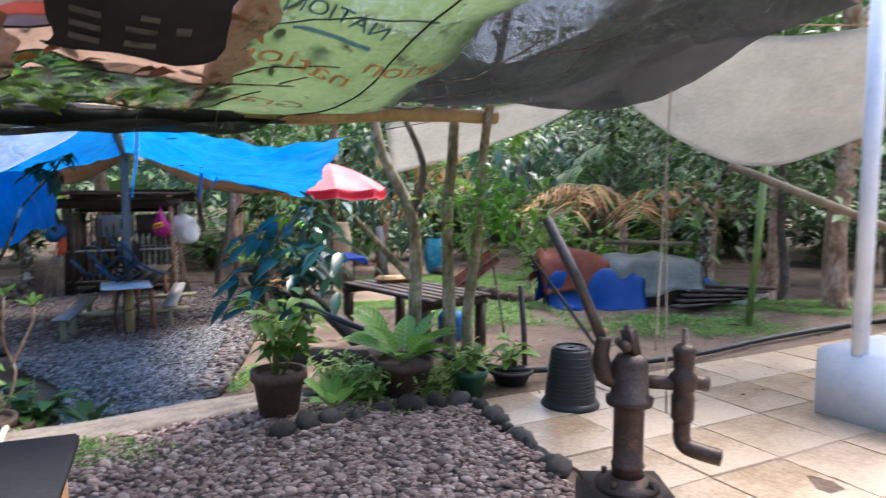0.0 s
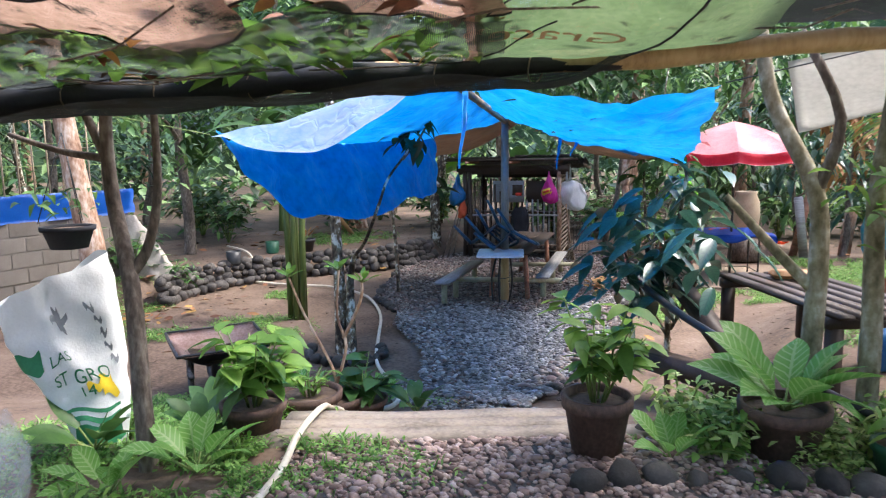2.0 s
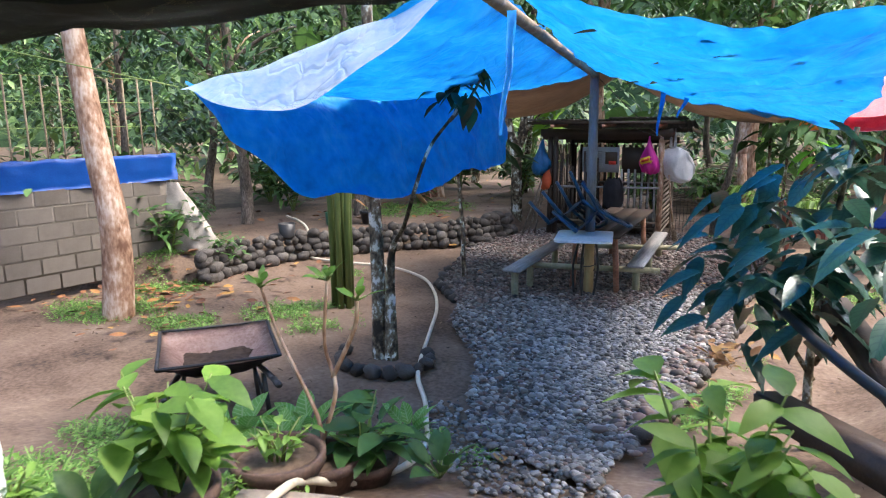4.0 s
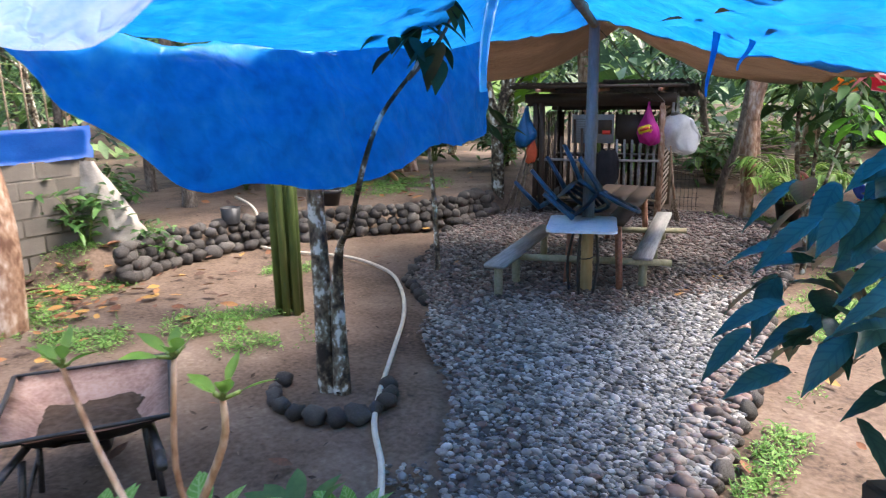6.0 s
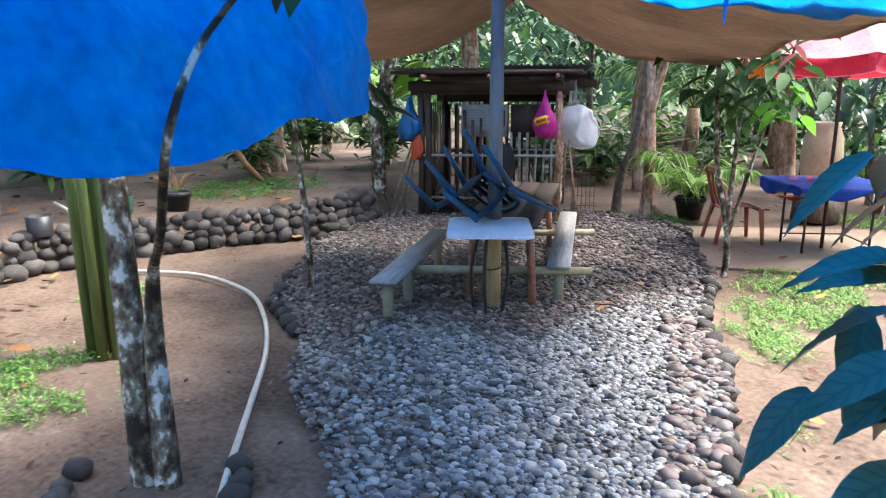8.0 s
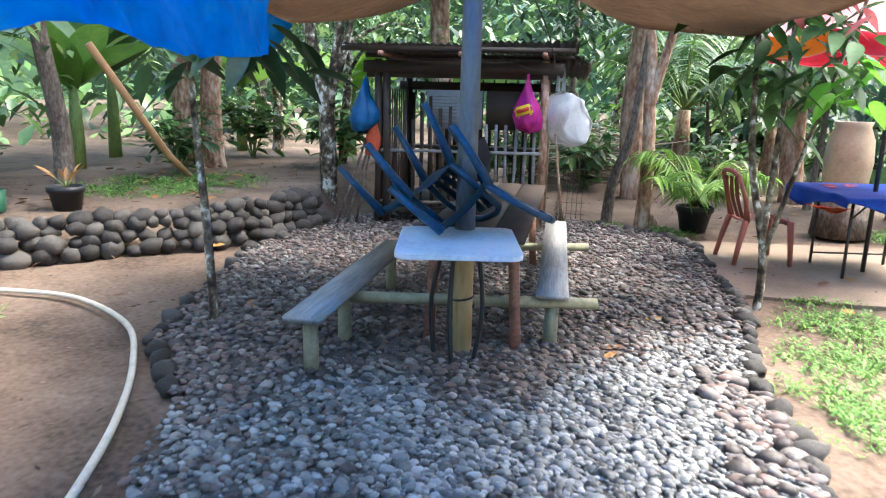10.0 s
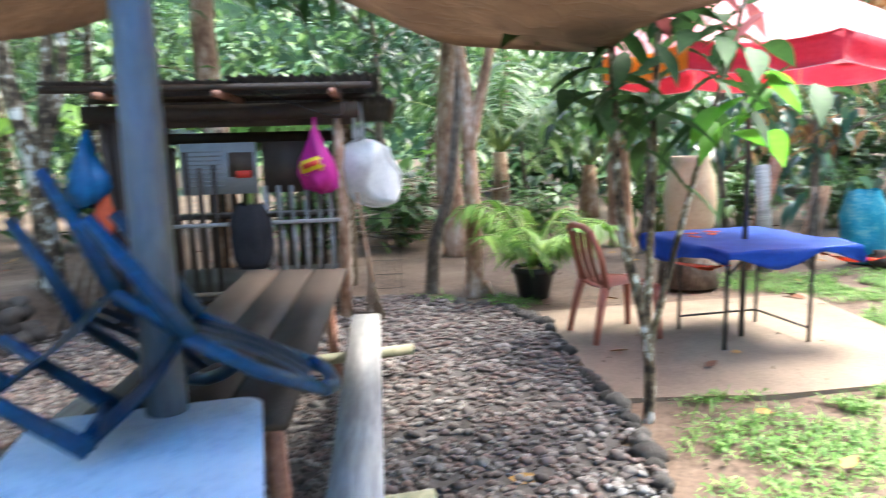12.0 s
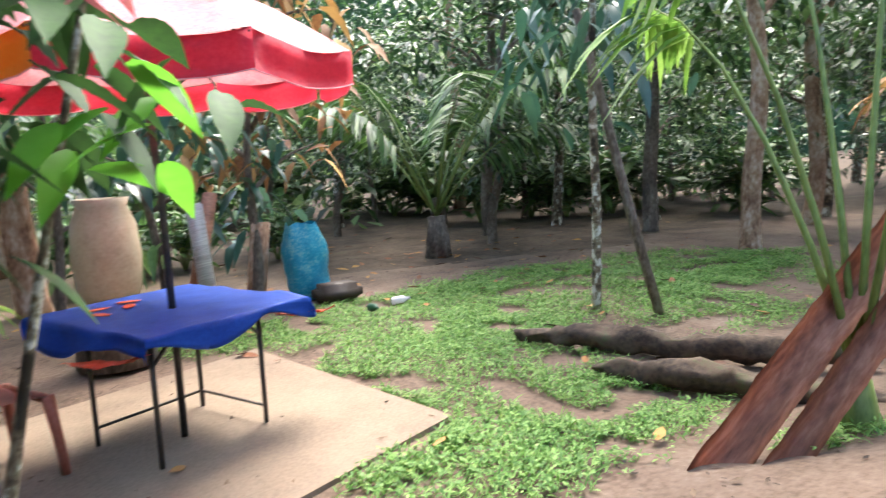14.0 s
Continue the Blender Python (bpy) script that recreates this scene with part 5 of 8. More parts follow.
build_woods()
undergrowth = bush("bush", (-10.4, 7.6, 0.35), 0.6, 0.8, 240, (0.12, 0.22), LEAF, "leafy green bush in the undergrowth", 50, "undergrowth bushes")
rnd_u = random.Random(51)
light_bush = bush("bush", (2.9, 10.6, 0.35), 0.6, 1.5, 260, (0.14, 0.26), LEAF_LIGHT, "bright green feathery bush under the trees", 52, "undergrowth bushes")
for x, y, s in ((-9.3, 6.9, 0.7), (-8.9, 7.4, 0.5), (-11.5, 10.5, 1.0), (-10.5, 13.0, 0.9), (-9.4, 15.2, 1.1), (-7.0, 16.8, 1.2), (-11.4, 15.4, 1.2), (-13.0, 11.0, 1.3), (-2.2, 19.0, 1.2), (-0.8, 20.2, 1.1), (-6.0, 17.5, 1.1), (0.6, 20.0, 0.9), (5.6, 7.4, 0.8), (6.5, 6.2, 1.0), (-10.2, 5.4, 0.9), (-12.5, 7.0, 1.3), (-11.8, 4.0, 1.3), (-10.0, 2.5, 1.2), (7.5, 9.5, 1.2), (-4.0, 18.2, 0.9), (-1.6, 19.6, 0.8), (6.2, 24.5, 0.9), (8.4, 25.0, 1.0), (10.6, 24.0, 0.9), (13.5, 22.5, 1.0), (14.8, 19.5, 0.9), (4.2, 25.5, 1.0), (12.2, 26.5, 1.2), (15.5, 16.0, 1.0), (2.0, 24.5, 0.9), (16.5, 21.0, 1.2), (9.6, 27.5, 1.2)):
    copy_thing(undergrowth, pose(x, y, ground_z(x, y), 0, 0, rnd_u.uniform(0, 360)) @ Matrix.Scale(s * 1.3, 4))
for k in range(46):
    a, r = rnd_u.uniform(0.15, 1.75), rnd_u.uniform(15.5, 21)
    x, y = -2.5 + r * math.cos(a), 9 + r * math.sin(a)
    copy_thing(undergrowth, pose(x, y, ground_z(x, y) + 0.5 * smoothstep(14, 40, math.hypot(x + 3, y - 8)), 0, 0, rnd_u.uniform(0, 360)) @ Matrix.Scale(rnd_u.uniform(1.2, 2.6), 4))
for x, y, s in ((2.0, 9.6, 0.9), (1.5, 9.9, 1.0), (3.6, 10.4, 1.0), (-5.4, 19.4, 1.1)):
    copy_thing(light_bush, pose(x, y, ground_z(x, y), 0, 0, rnd_u.uniform(0, 360)) @ Matrix.Scale(s, 4))
# ---- terrace: paving, pump, pedestal ----
def build_paving():
    """Sandy stone flags laid askew from the terrace edge towards the pump."""
    pave = thing("pavement", (0, 0, 0), "damp sandy-coloured stone flag paving", "pavement", kind="structure")
    edge = [(0.62, 3.35), (0.40, 4.05), (0.18, 4.75), (1.27, 5.42), (2.12, 5.72), (3.48, 6.6), (6.5, 8.2), (6.5, -2.5), (0.3, -2.5), (0.3, 1.2), (0.78, 2.4)]
    a = radians(28)
    u, v = Vector((math.cos(a), math.sin(a), 0)), Vector((-math.sin(a), math.cos(a), 0))
    rnd = random.Random(9)
    shared = []
    for k in range(3):
        bm = boxed((0, 0, 0), (0.541, 0.541, 0.06), None, 0.005)
        for w in bm.verts:
            w.co += Vector((rnd.uniform(-1, 1), rnd.uniform(-1, 1), 0)) * 0.003
        me = bpy.data.meshes.new("flagstone")
        bm.to_mesh(me)
        bm.free()
        me.materials.append(PAVING)
        shared.append(me)
    for i in range(-12, 22):
        for j in range(-16, 18):
            p = Vector((0.3, 2.5, 0)) + u * (i * 0.545) + v * (j * 0.545)
            if inside(edge, p.x, p.y):
                ob = new("flagstone", shared[(i * 7 + j) % 3])
                ob.parent = pave
                ob.matrix_basis = pose(p.x, p.y, PATIO - 0.022 + rnd.uniform(-0.003, 0.003), rnd.uniform(-0.3, 0.3), rnd.uniform(-0.3, 0.3), 28)
    return pave


build_paving()


def build_pump():
    p = thing("water_pump", (0.70, 2.50, PATIO), "rusty cast-iron pitcher hand pump on a block", "hand pump")
    part("block", boxed((0, 0, 0.17), (0.33, 0.33, 0.36), None, 0.015), IRON, p, "dark stained concrete pump block")
    part("base_plate", turned([(0.12, 0.35), (0.12, 0.37), (0.085, 0.385), (0.062, 0.40)], 24), IRON, p)
    part("cylinder", turned([(0.06, 0.39), (0.058, 0.43), (0.062, 0.435), (0.062, 0.445), (0.056, 0.45), (0.057, 0.66), (0.062, 0.67), (0.085, 0.675), (0.088, 0.70), (0.07, 0.705), (0.066, 0.83), (0.05, 0.86), (0.02, 0.87)], 26), IRON, p)
    for a in range(4):
        part("bolt", turned([(0.012, 0.37), (0.012, 0.40), (0.008, 0.402)], 8, True, True), IRON, p).location = (0.1 * math.cos(a * 1.57 + 0.8), 0.1 * math.sin(a * 1.57 + 0.8), 0)
    part("yoke", boxed((0.0, 0.0, 0.90), (0.055, 0.07, 0.15), Matrix.Rotation(-0.2, 4, "Y"), 0.018), IRON, p)
    part("pivot", tubed([(-0.03, -0.05, 0.90), (-0.03, 0.05, 0.90)], 0.02, 10), IRON, p)
    part("lever_socket", tubed(smooth_path([(0.0, 0, 0.76), (-0.08, 0, 0.77), (-0.11, 0, 0.84), (-0.10, 0, 0.93)], 4), [0.03] * 5 + [0.036] * 4 + [0.03] * 4, 12), IRON, p)
    part("lever", tubed([(-0.10, 0, 0.90), (-0.20, 0.01, 1.14), (-0.32, 0.02, 1.37)], 0.020, 10), STEEL, p, "straight dark steel pump handle")
    part("outlet", tubed([(0.05, 0, 0.76), (0.19, 0, 0.75)], [0.026, 0.026], 12), IRON, p)
    v = part("check_valve", turned([(0.03, 0.60), (0.042, 0.62), (0.042, 0.70), (0.036, 0.72), (0.05, 0.74), (0.052, 0.78), (0.036, 0.80), (0.04, 0.86), (0.045, 0.88), (0.03, 0.90), (0.012, 0.905), (0.012, 0.96)], 20, True, True), IRON, p)
    v.location = (0.20, 0, 0)
    part("side_plug", tubed([(0.22, 0, 0.76), (0.29, 0, 0.75)], [0.025, 0.03], 12), IRON, p)
    part("spout", tubed(smooth_path([(0.20, 0, 0.62), (0.20, 0, 0.55), (0.215, -0.01, 0.515), (0.26, -0.03, 0.50), (0.33, -0.05, 0.485)], 4), 0.032, 14), IRON, p)


build_pump()
pedestal = thing("pedestal", (2.88, 4.28, PATIO), "bluish-white painted concrete pedestal with a steel post", "pedestal", yaw=30)
part("base", boxed((0.06, 0, 0.22), (0.74, 0.66, 0.46), None, 0.02), WHITEWASH, pedestal)
part("steel_post", tubed([(-0.25, 0.08, 0.42), (-0.25, 0.08, 2.9)], 0.05, 18), WHITEWASH, pedestal, "white painted round steel post")


def build_basket():
    """An upturned black plastic basket, ribbed all round, on its rim."""
    b = thing("basket", (0.87, 4.55, PATIO), "black perforated plastic basket standing upside down", "basket")
    part("shell", turned([(0.175, 0.05), (0.165, 0.10), (0.135, 0.385), (0.128, 0.40), (0.02, 0.402)], 40, False), BLACK, b)
    for k in range(11):
        z = 0.09 + k * 0.026
        r = 0.170 - 0.031 * (z - 0.08) / 0.29
        part("rib", tubed([(r * math.cos(a), r * math.sin(a), z) for a in (2 * math.pi * j / 32 for j in range(33))], 0.005, 5), BLACK, b)
    part("rim", turned([(0.19, 0.0), (0.20, 0.015), (0.185, 0.045), (0.17, 0.05)], 40, False), BLACK, b)
    part("foot_ring", turned([(0.115, 0.40), (0.115, 0.412), (0.105, 0.412), (0.105, 0.40)], 32, False), BLACK, b)


build_basket()


def potted_bush(at, r, h, mat, n, height, spread, length, leaf_mat, label, seed, flower=False):
    rnd = random.Random(seed)
    t = thing("potted_plant", at, label, "potted plant")
    pot(t, r, h, mat)
    bm, places = bmesh.new(), []
    for k in range(9):
        a = k * 2.4
        e = Vector((math.cos(a) * spread * rnd.uniform(0.3, 1), math.sin(a) * spread * rnd.uniform(0.3, 1), h + height * rnd.uniform(0.45, 1)))
        tube(bm, [(0.03 * math.cos(a), 0.03 * math.sin(a), h * 0.85), (e + Vector((0, 0, h))) / 2, e], [0.007, 0.006, 0.003], 5)
        for _ in range(n // 9):
            f = rnd.uniform(0.35, 1.0)
            places.append((Vector((e.x * f, e.y * f, h * 0.9 + (e.z - h * 0.9) * f)), ring_dir(rnd, 0.05, 0.35)))
    part("stem", bm, GREEN_STEM, t)
    leaf_mesh("leaves", places, leaf_mat, t, length, 0.5, 0.35, folds=4)
    if flower:
        tagged(leaf_mesh("flower_head", [(Vector((0.0, 0, h + height)) + Vector((rnd.gauss(0, 0.03), rnd.gauss(0, 0.03), rnd.gauss(0, 0.02))), ring_dir(rnd, 0.4, 0.4)) for _ in range(34)], LEAF_DRY, t, (0.025, 0.045), 0.6, 0.2), kind="stuff")
    return t


potted_bush((-1.06, 4.32, PATIO - 0.01), 0.165, 0.32, TERRACOTTA, 120, 0.55, 0.24, (0.10, 0.17), LEAF_LIGHT, "leafy flowering shrub in a dark clay pot on the kerb", 61, True)
potted_bush((-2.78, 3.62, 0.52), 0.17, 0.24, TERRACOTTA, 90, 0.42, 0.25, (0.14, 0.22), LEAF_LIGHT, "leafy shrub in a red-brown clay pot", 62)
potted_bush((-2.92, 4.18, 0.36), 0.2, 0.26, TERRACOTTA, 40, 0.16, 0.2, (0.05, 0.09), LEAF_LIGHT, "low seedlings in a broad dark pot", 63)
potted_bush((-2.86, 4.62, 0.27), 0.17, 0.18, TERRACOTTA, 50, 0.28, 0.26, (0.14, 0.22), LEAF, "broad-leaved plant in a low dark bowl", 64)
potted_bush((0.2, 4.72, PATIO), 0.11, 0.2, GREEN_PLASTIC, 18, 0.22, 0.12, (0.10, 0.16), LEAF_LIGHT, "small plant in a green plastic pot", 65)
potted_bush((0.52, 5.1, PATIO), 0.16, 0.1, BLACK, 20, 0.25, 0.16, (0.14, 0.2), LEAF_LIGHT, "plant in a low black basin", 66)


def frangipani():
    t = thing("potted_plant", (-2.9, 4.42, 0.3), "bare-stemmed frangipani cutting with leaf tufts", "potted plant")
    pot(t, 0.17, 0.22, TERRACOTTA)
    rnd = random.Random(67)
    for pts in ([(0, 0, 0.18), (-0.03, 0, 0.4), (-0.22, -0.05, 0.75), (-0.32, -0.08, 1.0)], [(0, 0, 0.3), (0.05, 0.05, 0.55), (-0.02, 0.05, 0.75), (-0.02, 0.08, 1.05)], [(0.03, 0.05, 0.6), (0.14, 0.1, 0.85), (0.16, 0.1, 0.98)]):
        part("stem", tubed(smooth_path(pts, 4), [0.012 - 0.0004 * k for k in range((len(pts) - 1) * 4 + 1)], 8), PALE_BARK, t)
        rosette(t, pts[-1], 6, 0.10, LEAF_LIGHT, rnd, 0.4, 0.8, 0.3)


frangipani()


def broad_plant(at, n, length, mat, label, seed, potr=0.0, width=0.42, up=0.9):
    t = thing("broad_leaved_plant", at, label, "plant", "broad-leaved plants")
    z = 0.0
    if potr:
        pot(t, potr, 0.3, TERRACOTTA)
        z = 0.26
    rosette(t, (0, 0, z), n, length, mat, random.Random(seed), width, up)
    return t


broad_plant((-0.28, 4.78, PATIO - 0.03), 17, 0.42, LEAF_VEINED, "large ribbed dumb-cane leaves in a dark pot", 71, 0.2, 0.46)
for x, y, n, L, m in ((-0.72, 4.45, 9, 0.26, LEAF_VEINED), (-0.62, 4.9, 9, 0.25, LEAF_VEINED), (-2.62, 3.12, 9, 0.3, LEAF_VEINED), (-3.0, 3.45, 9, 0.26, LEAF), (-3.3, 3.0, 9, 0.3, LEAF), (-2.75, 2.75, 8, 0.26, LEAF_VEINED), (-3.5, 3.9, 8, 0.26, LEAF), (0.2, 5.05, 8, 0.3, LEAF_VEINED), (-3.4, 4.5, 8, 0.28, LEAF_VEINED), (-2.6, 4.9, 8, 0.22, LEAF), (-3.85, 4.55, 10, 0.3, LEAF_VEINED), (-3.68, 4.9, 10, 0.3, LEAF_VEINED), (-3.5, 5.25, 11, 0.26, LEAF), (-3.3, 5.4, 9, 0.22, LEAF_VEINED)):
    broad_plant((x, y, ground_z(x, y) - 0.01), n, L, m, "broad-leaved plant growing at the terrace edge", int(abs(x * 91) + y * 17), 0, 0.45, 1.0)
weeds = bush("weed", (-0.55, 4.62, PATIO - 0.02), 0.2, 0.3, 120, (0.05, 0.1), LEAF_LIGHT, "low variegated weeds at the terrace edge", 73, "terrace weeds", "weeds")
pale_weeds = bush("weed", (-0.75, 4.75, PATIO - 0.02), 0.22, 0.36, 130, (0.05, 0.09), LEAF_PALE, "pale yellow-green variegated weeds at the terrace edge", 75, "terrace weeds", "weeds")
rnd_w = random.Random(74)
for k in range(46):
    x = rnd_w.uniform(-0.8, 0.25) if k % 2 else rnd_w.uniform(-3.6, -2.4)
    if k % 2 == 0 and k % 8:
        continue
    y = (4.72 + 0.3 * (x + 0.5) + rnd_w.uniform(-0.2, 0.35)) if k % 2 else rnd_w.uniform(2.5, 4.1)
    copy_thing(weeds if k % 2 == 0 else pale_weeds, pose(x, y, ground_z(x, y) - 0.02, 0, 0, rnd_w.uniform(0, 360)) @ Matrix.Scale(rnd_w.uniform(0.5, 0.95), 4))


# kerb and ring stones
def stone_meshes():
    out = []
    rnd = random.Random(81)
    for k in range(5):
        bm = bmesh.new()
        bmesh.ops.create_icosphere(bm, subdivisions=2, radius=1.0)
        for v in bm.verts:
            n = v.co.normalized()
            v.co = n * (1 + 0.36 * noise.noise(n * 1.6 + Vector((k * 7, 0, 0))))
            v.co.z *= 0.72
            v.co.y *= rnd.uniform(0.78, 0.82)
        me = bpy.data.meshes.new("stone")
        bm.to_mesh(me)
        bm.free()
        me.materials.append(ROCK)
        me.shade_smooth()
        out.append(me)
    return out


STONES = stone_meshes()


def stone(parent, at, r, rnd, name="stone"):
    ob = new(name, STONES[rnd.randrange(5)])
    ob.parent = parent
    ob.matrix_basis = pose(at[0], at[1], at[2], rnd.uniform(-25, 25), rnd.uniform(-25, 25), rnd.uniform(0, 360)) @ Matrix.Diagonal((r, r * rnd.uniform(0.85, 1.15), r, 1))
    return ob


def build_stone_wall():
    wall = thing("stone_wall", (0, 0, 0), "low dry wall of rounded dark river boulders", "wall", kind="structure")
    rnd = random.Random(82)
    pts = smooth_path([(x, y, 0) for x, y in WALL_LINE[:6]], 40)
    for row, z in enumerate((0.05, 0.15, 0.25, 0.33)):
        d = 0.0
        for a, b in zip(pts, pts[1:]):
            d -= (b - a).length
            if d <= 0:
                r = rnd.uniform(0.075, 0.13) * (1.05 if row == 0 else 0.95)
                stone(wall, (a.x - 0.045 * row + rnd.uniform(-0.03, 0.03) + 0.1, a.y + rnd.uniform(-0.02, 0.02), z + rnd.uniform(-0.02, 0.03)), r, rnd)
                d = r * 1.45


build_stone_wall()


def ring_stones(label, spots, size, seed):
    rnd = random.Random(seed)
    for k, (x, y) in enumerate(spots):
        r = rnd.uniform(*size)
        ob = stone(None, (x, y, ground_z(x, y) + r * 0.4), r, rnd)
        tagged(ob, label, "stone", label)


ring_stones("rounded stone ringing the twin trees", [(-4.7 + 0.42 * math.cos(a) + 0.05, 6.45 + 0.36 * math.sin(a)) for a in (3.4, 3.8, 4.15, 4.5, 4.85, 5.2, 5.55, 5.9, 6.25, 0.3, 0.65, 1.0)], (0.06, 0.095), 83)
ring_stones("rounded border stone of the pebble bed", [(-2.3 + 0.17 * k, 3.76 + 0.115 * k + 0.04 * ((k * 7) % 3 - 1)) for k in range(7, 13)] + [(0.22 + 0.035 * k, 4.55 - 0.1 * k) for k in range(12)], (0.045, 0.08), 84)
ring_stones("broad rounded stone before the potted plants", [(-0.84, 4.07), (-0.7, 4.18), (-0.55, 4.23), (-0.39, 4.37), (-0.22, 4.44), (-0.04, 4.5), (-0.95, 3.94), (0.1, 4.54)], (0.06, 0.095), 86)
ring_stones("dark border stone of the gravel path", [(lerp(a[0], b[0], f), lerp(a[1], b[1], f)) for a, b in zip(PATH_AREA[1:11], PATH_AREA[2:12]) for f in (0, 0.17, 0.34, 0.5, 0.67, 0.84)] + [(lerp(a[0], b[0], f), lerp(a[1], b[1], f)) for a, b in zip(PATH_AREA[13:17], PATH_AREA[14:18]) for f in (0, 0.2, 0.4, 0.6, 0.8)], (0.045, 0.085), 85)

# ---- hoses ----
def laid(pts, lift):
    return [Vector((x, y, ground_z(x, y) + lift)) for x, y in pts]


whole("garden_hose", tubed(smooth_path(laid([(-1.55, 2.0), (-1.9, 2.6), (-2.2, 3.25)], 0.03) + [Vector((-2.42, 3.6, PATIO + 0.05)), Vector((-2.62, 3.98, PATIO + 0.03)), Vector((-2.74, 4.2, 0.54))] + laid([(-2.78, 4.49), (-2.8, 4.85), (-3.05, 5.28), (-3.4, 5.65), (-3.75, 6.01), (-4.1, 6.3), (-4.4, 6.65), (-4.85, 7.25), (-5.35, 7.9), (-5.9, 8.45), (-6.5, 8.87), (-7.3, 9.05), (-8.0, 8.85), (-8.6, 8.75), (-8.85, 8.9)], 0.02) + [Vector((-9.1, 9.0, 0.42)), Vector((-10.3, 9.5, 0.42))], 8), 0.019, 8), HOSE, (0, 0, 0), "long pale cream garden hose winding over the ground", "hose")
whole("water_pipe", tubed(smooth_path([Vector((-1.6, 6.6, 1.05)), Vector((-1.0, 5.75, 1.0)), Vector((-0.3, 5.2, 0.88)), Vector((0.45, 5.05, 0.72)), Vector((1.27, 5.5, PATIO + 0.03)), Vector((2.12, 5.83, PATIO + 0.03)), Vector((3.48, 6.75, PATIO + 0.02)), Vector((5.2, 7.7, PATIO)), Vector((7.5, 9.0, PATIO - 0.1))], 6), 0.026, 8), BLACK, (0, 0, 0), "black plastic water pipe along the terrace edge", "pipe")

# ---- wheelbarrow ----
def build_wheelbarrow():
    w = thing("wheelbarrow", (-4.85, 5.0, ground_z(-4.85, 5.0)), "old wheelbarrow with a rusty pinkish tray", "wheelbarrow", yaw=152)
    w.scale = (1.0, 1.2, 0.95)

    def tray(u, v):
        x, y = (u - 0.5) * 0.78, (v - 0.5) * 0.66
        e = max(abs(u - 0.5), abs(v - 0.5)) * 2
        lift = 0.19 * smoothstep(0.62, 1.0, e)
        f = 0.72 + 0.28 * smoothstep(0.62, 1.0, e)
        return Vector((x * f, y * f, 0.34 + 0.85 * lift + 0.03 * smoothstep(0.75, 1.0, u))) + wrinkle((x * 2, y * 2, 0), 0.012, 3)
    part("tray", sheet(tray, 16, 14, 0.006), RUST_TRAY, w, "rusty dented pinkish steel tray")
    for s in (-1, 1):
        part("rim", tubed([(-0.39, 0.33 * s, 0.505), (0.15, 0.33 * s, 0.505), (0.39, 0.33 * s, 0.53)], 0.012, 6), STEEL, w)
        part("rim", tubed([(0.39 * s, -0.33, 0.53 if s > 0 else 0.505), (0.39 * s, 0.33, 0.53 if s > 0 else 0.505)], 0.012, 6), STEEL, w)
        part("shaft", tubed([(-0.6, 0.28 * s, 0.40), (-0.2, 0.24 * s, 0.35), (0.2, 0.2 * s, 0.3), (0.42, 0.06 * s, 0.2)], 0.018, 8), STEEL, w)
        part("grip", tubed([(-0.74, 0.285 * s, 0.42), (-0.55, 0.275 * s, 0.395)], 0.02, 10), STEEL, w, "dark pipe handle grip")
        part("leg", tubed([(-0.25, 0.24 * s, 0.33), (-0.32, 0.26 * s, -0.02)], 0.015, 8), STEEL, w)
        part("prop", tubed([(-0.05, 0.2 * s, 0.36), (-0.1, 0.22 * s, -0.02)], 0.013, 8), STEEL, w)
        part("brace", tubed([(-0.32, 0.26 * s, 0.05), (0.1, 0.2 * s, 0.3)], 0.01, 6), STEEL, w)
    # A dark second sheet paints the shadow on the tray's belly.
    part("underside", sheet(lambda u, v: tray(u, v) + Vector((0, 0, -0.014)), 16, 14, 0.004), STEEL, w, "underside of the tray, coloured black for its shadow")
    part("dirt", sheet(lambda u, v: Vector(((u - 0.5) * 0.5, (v - 0.5) * 0.44, 0.385)) + wrinkle((u * 3, v * 3, 0), 0.03, 2), 12, 12, 0.01), SOIL, w, "dark soil left in the tray")
    wheel = part("wheel", tubed([(0.38 + 0.16 * math.cos(a), 0, 0.18 + 0.16 * math.sin(a)) for a in (2 * math.pi * k / 28 for k in range(29))], 0.035, 10), BLACK, w)
    part("hub", tubed([(0.38, -0.05, 0.18), (0.38, 0.05, 0.18)], 0.04, 10), STEEL, wheel)


build_wheelbarrow()

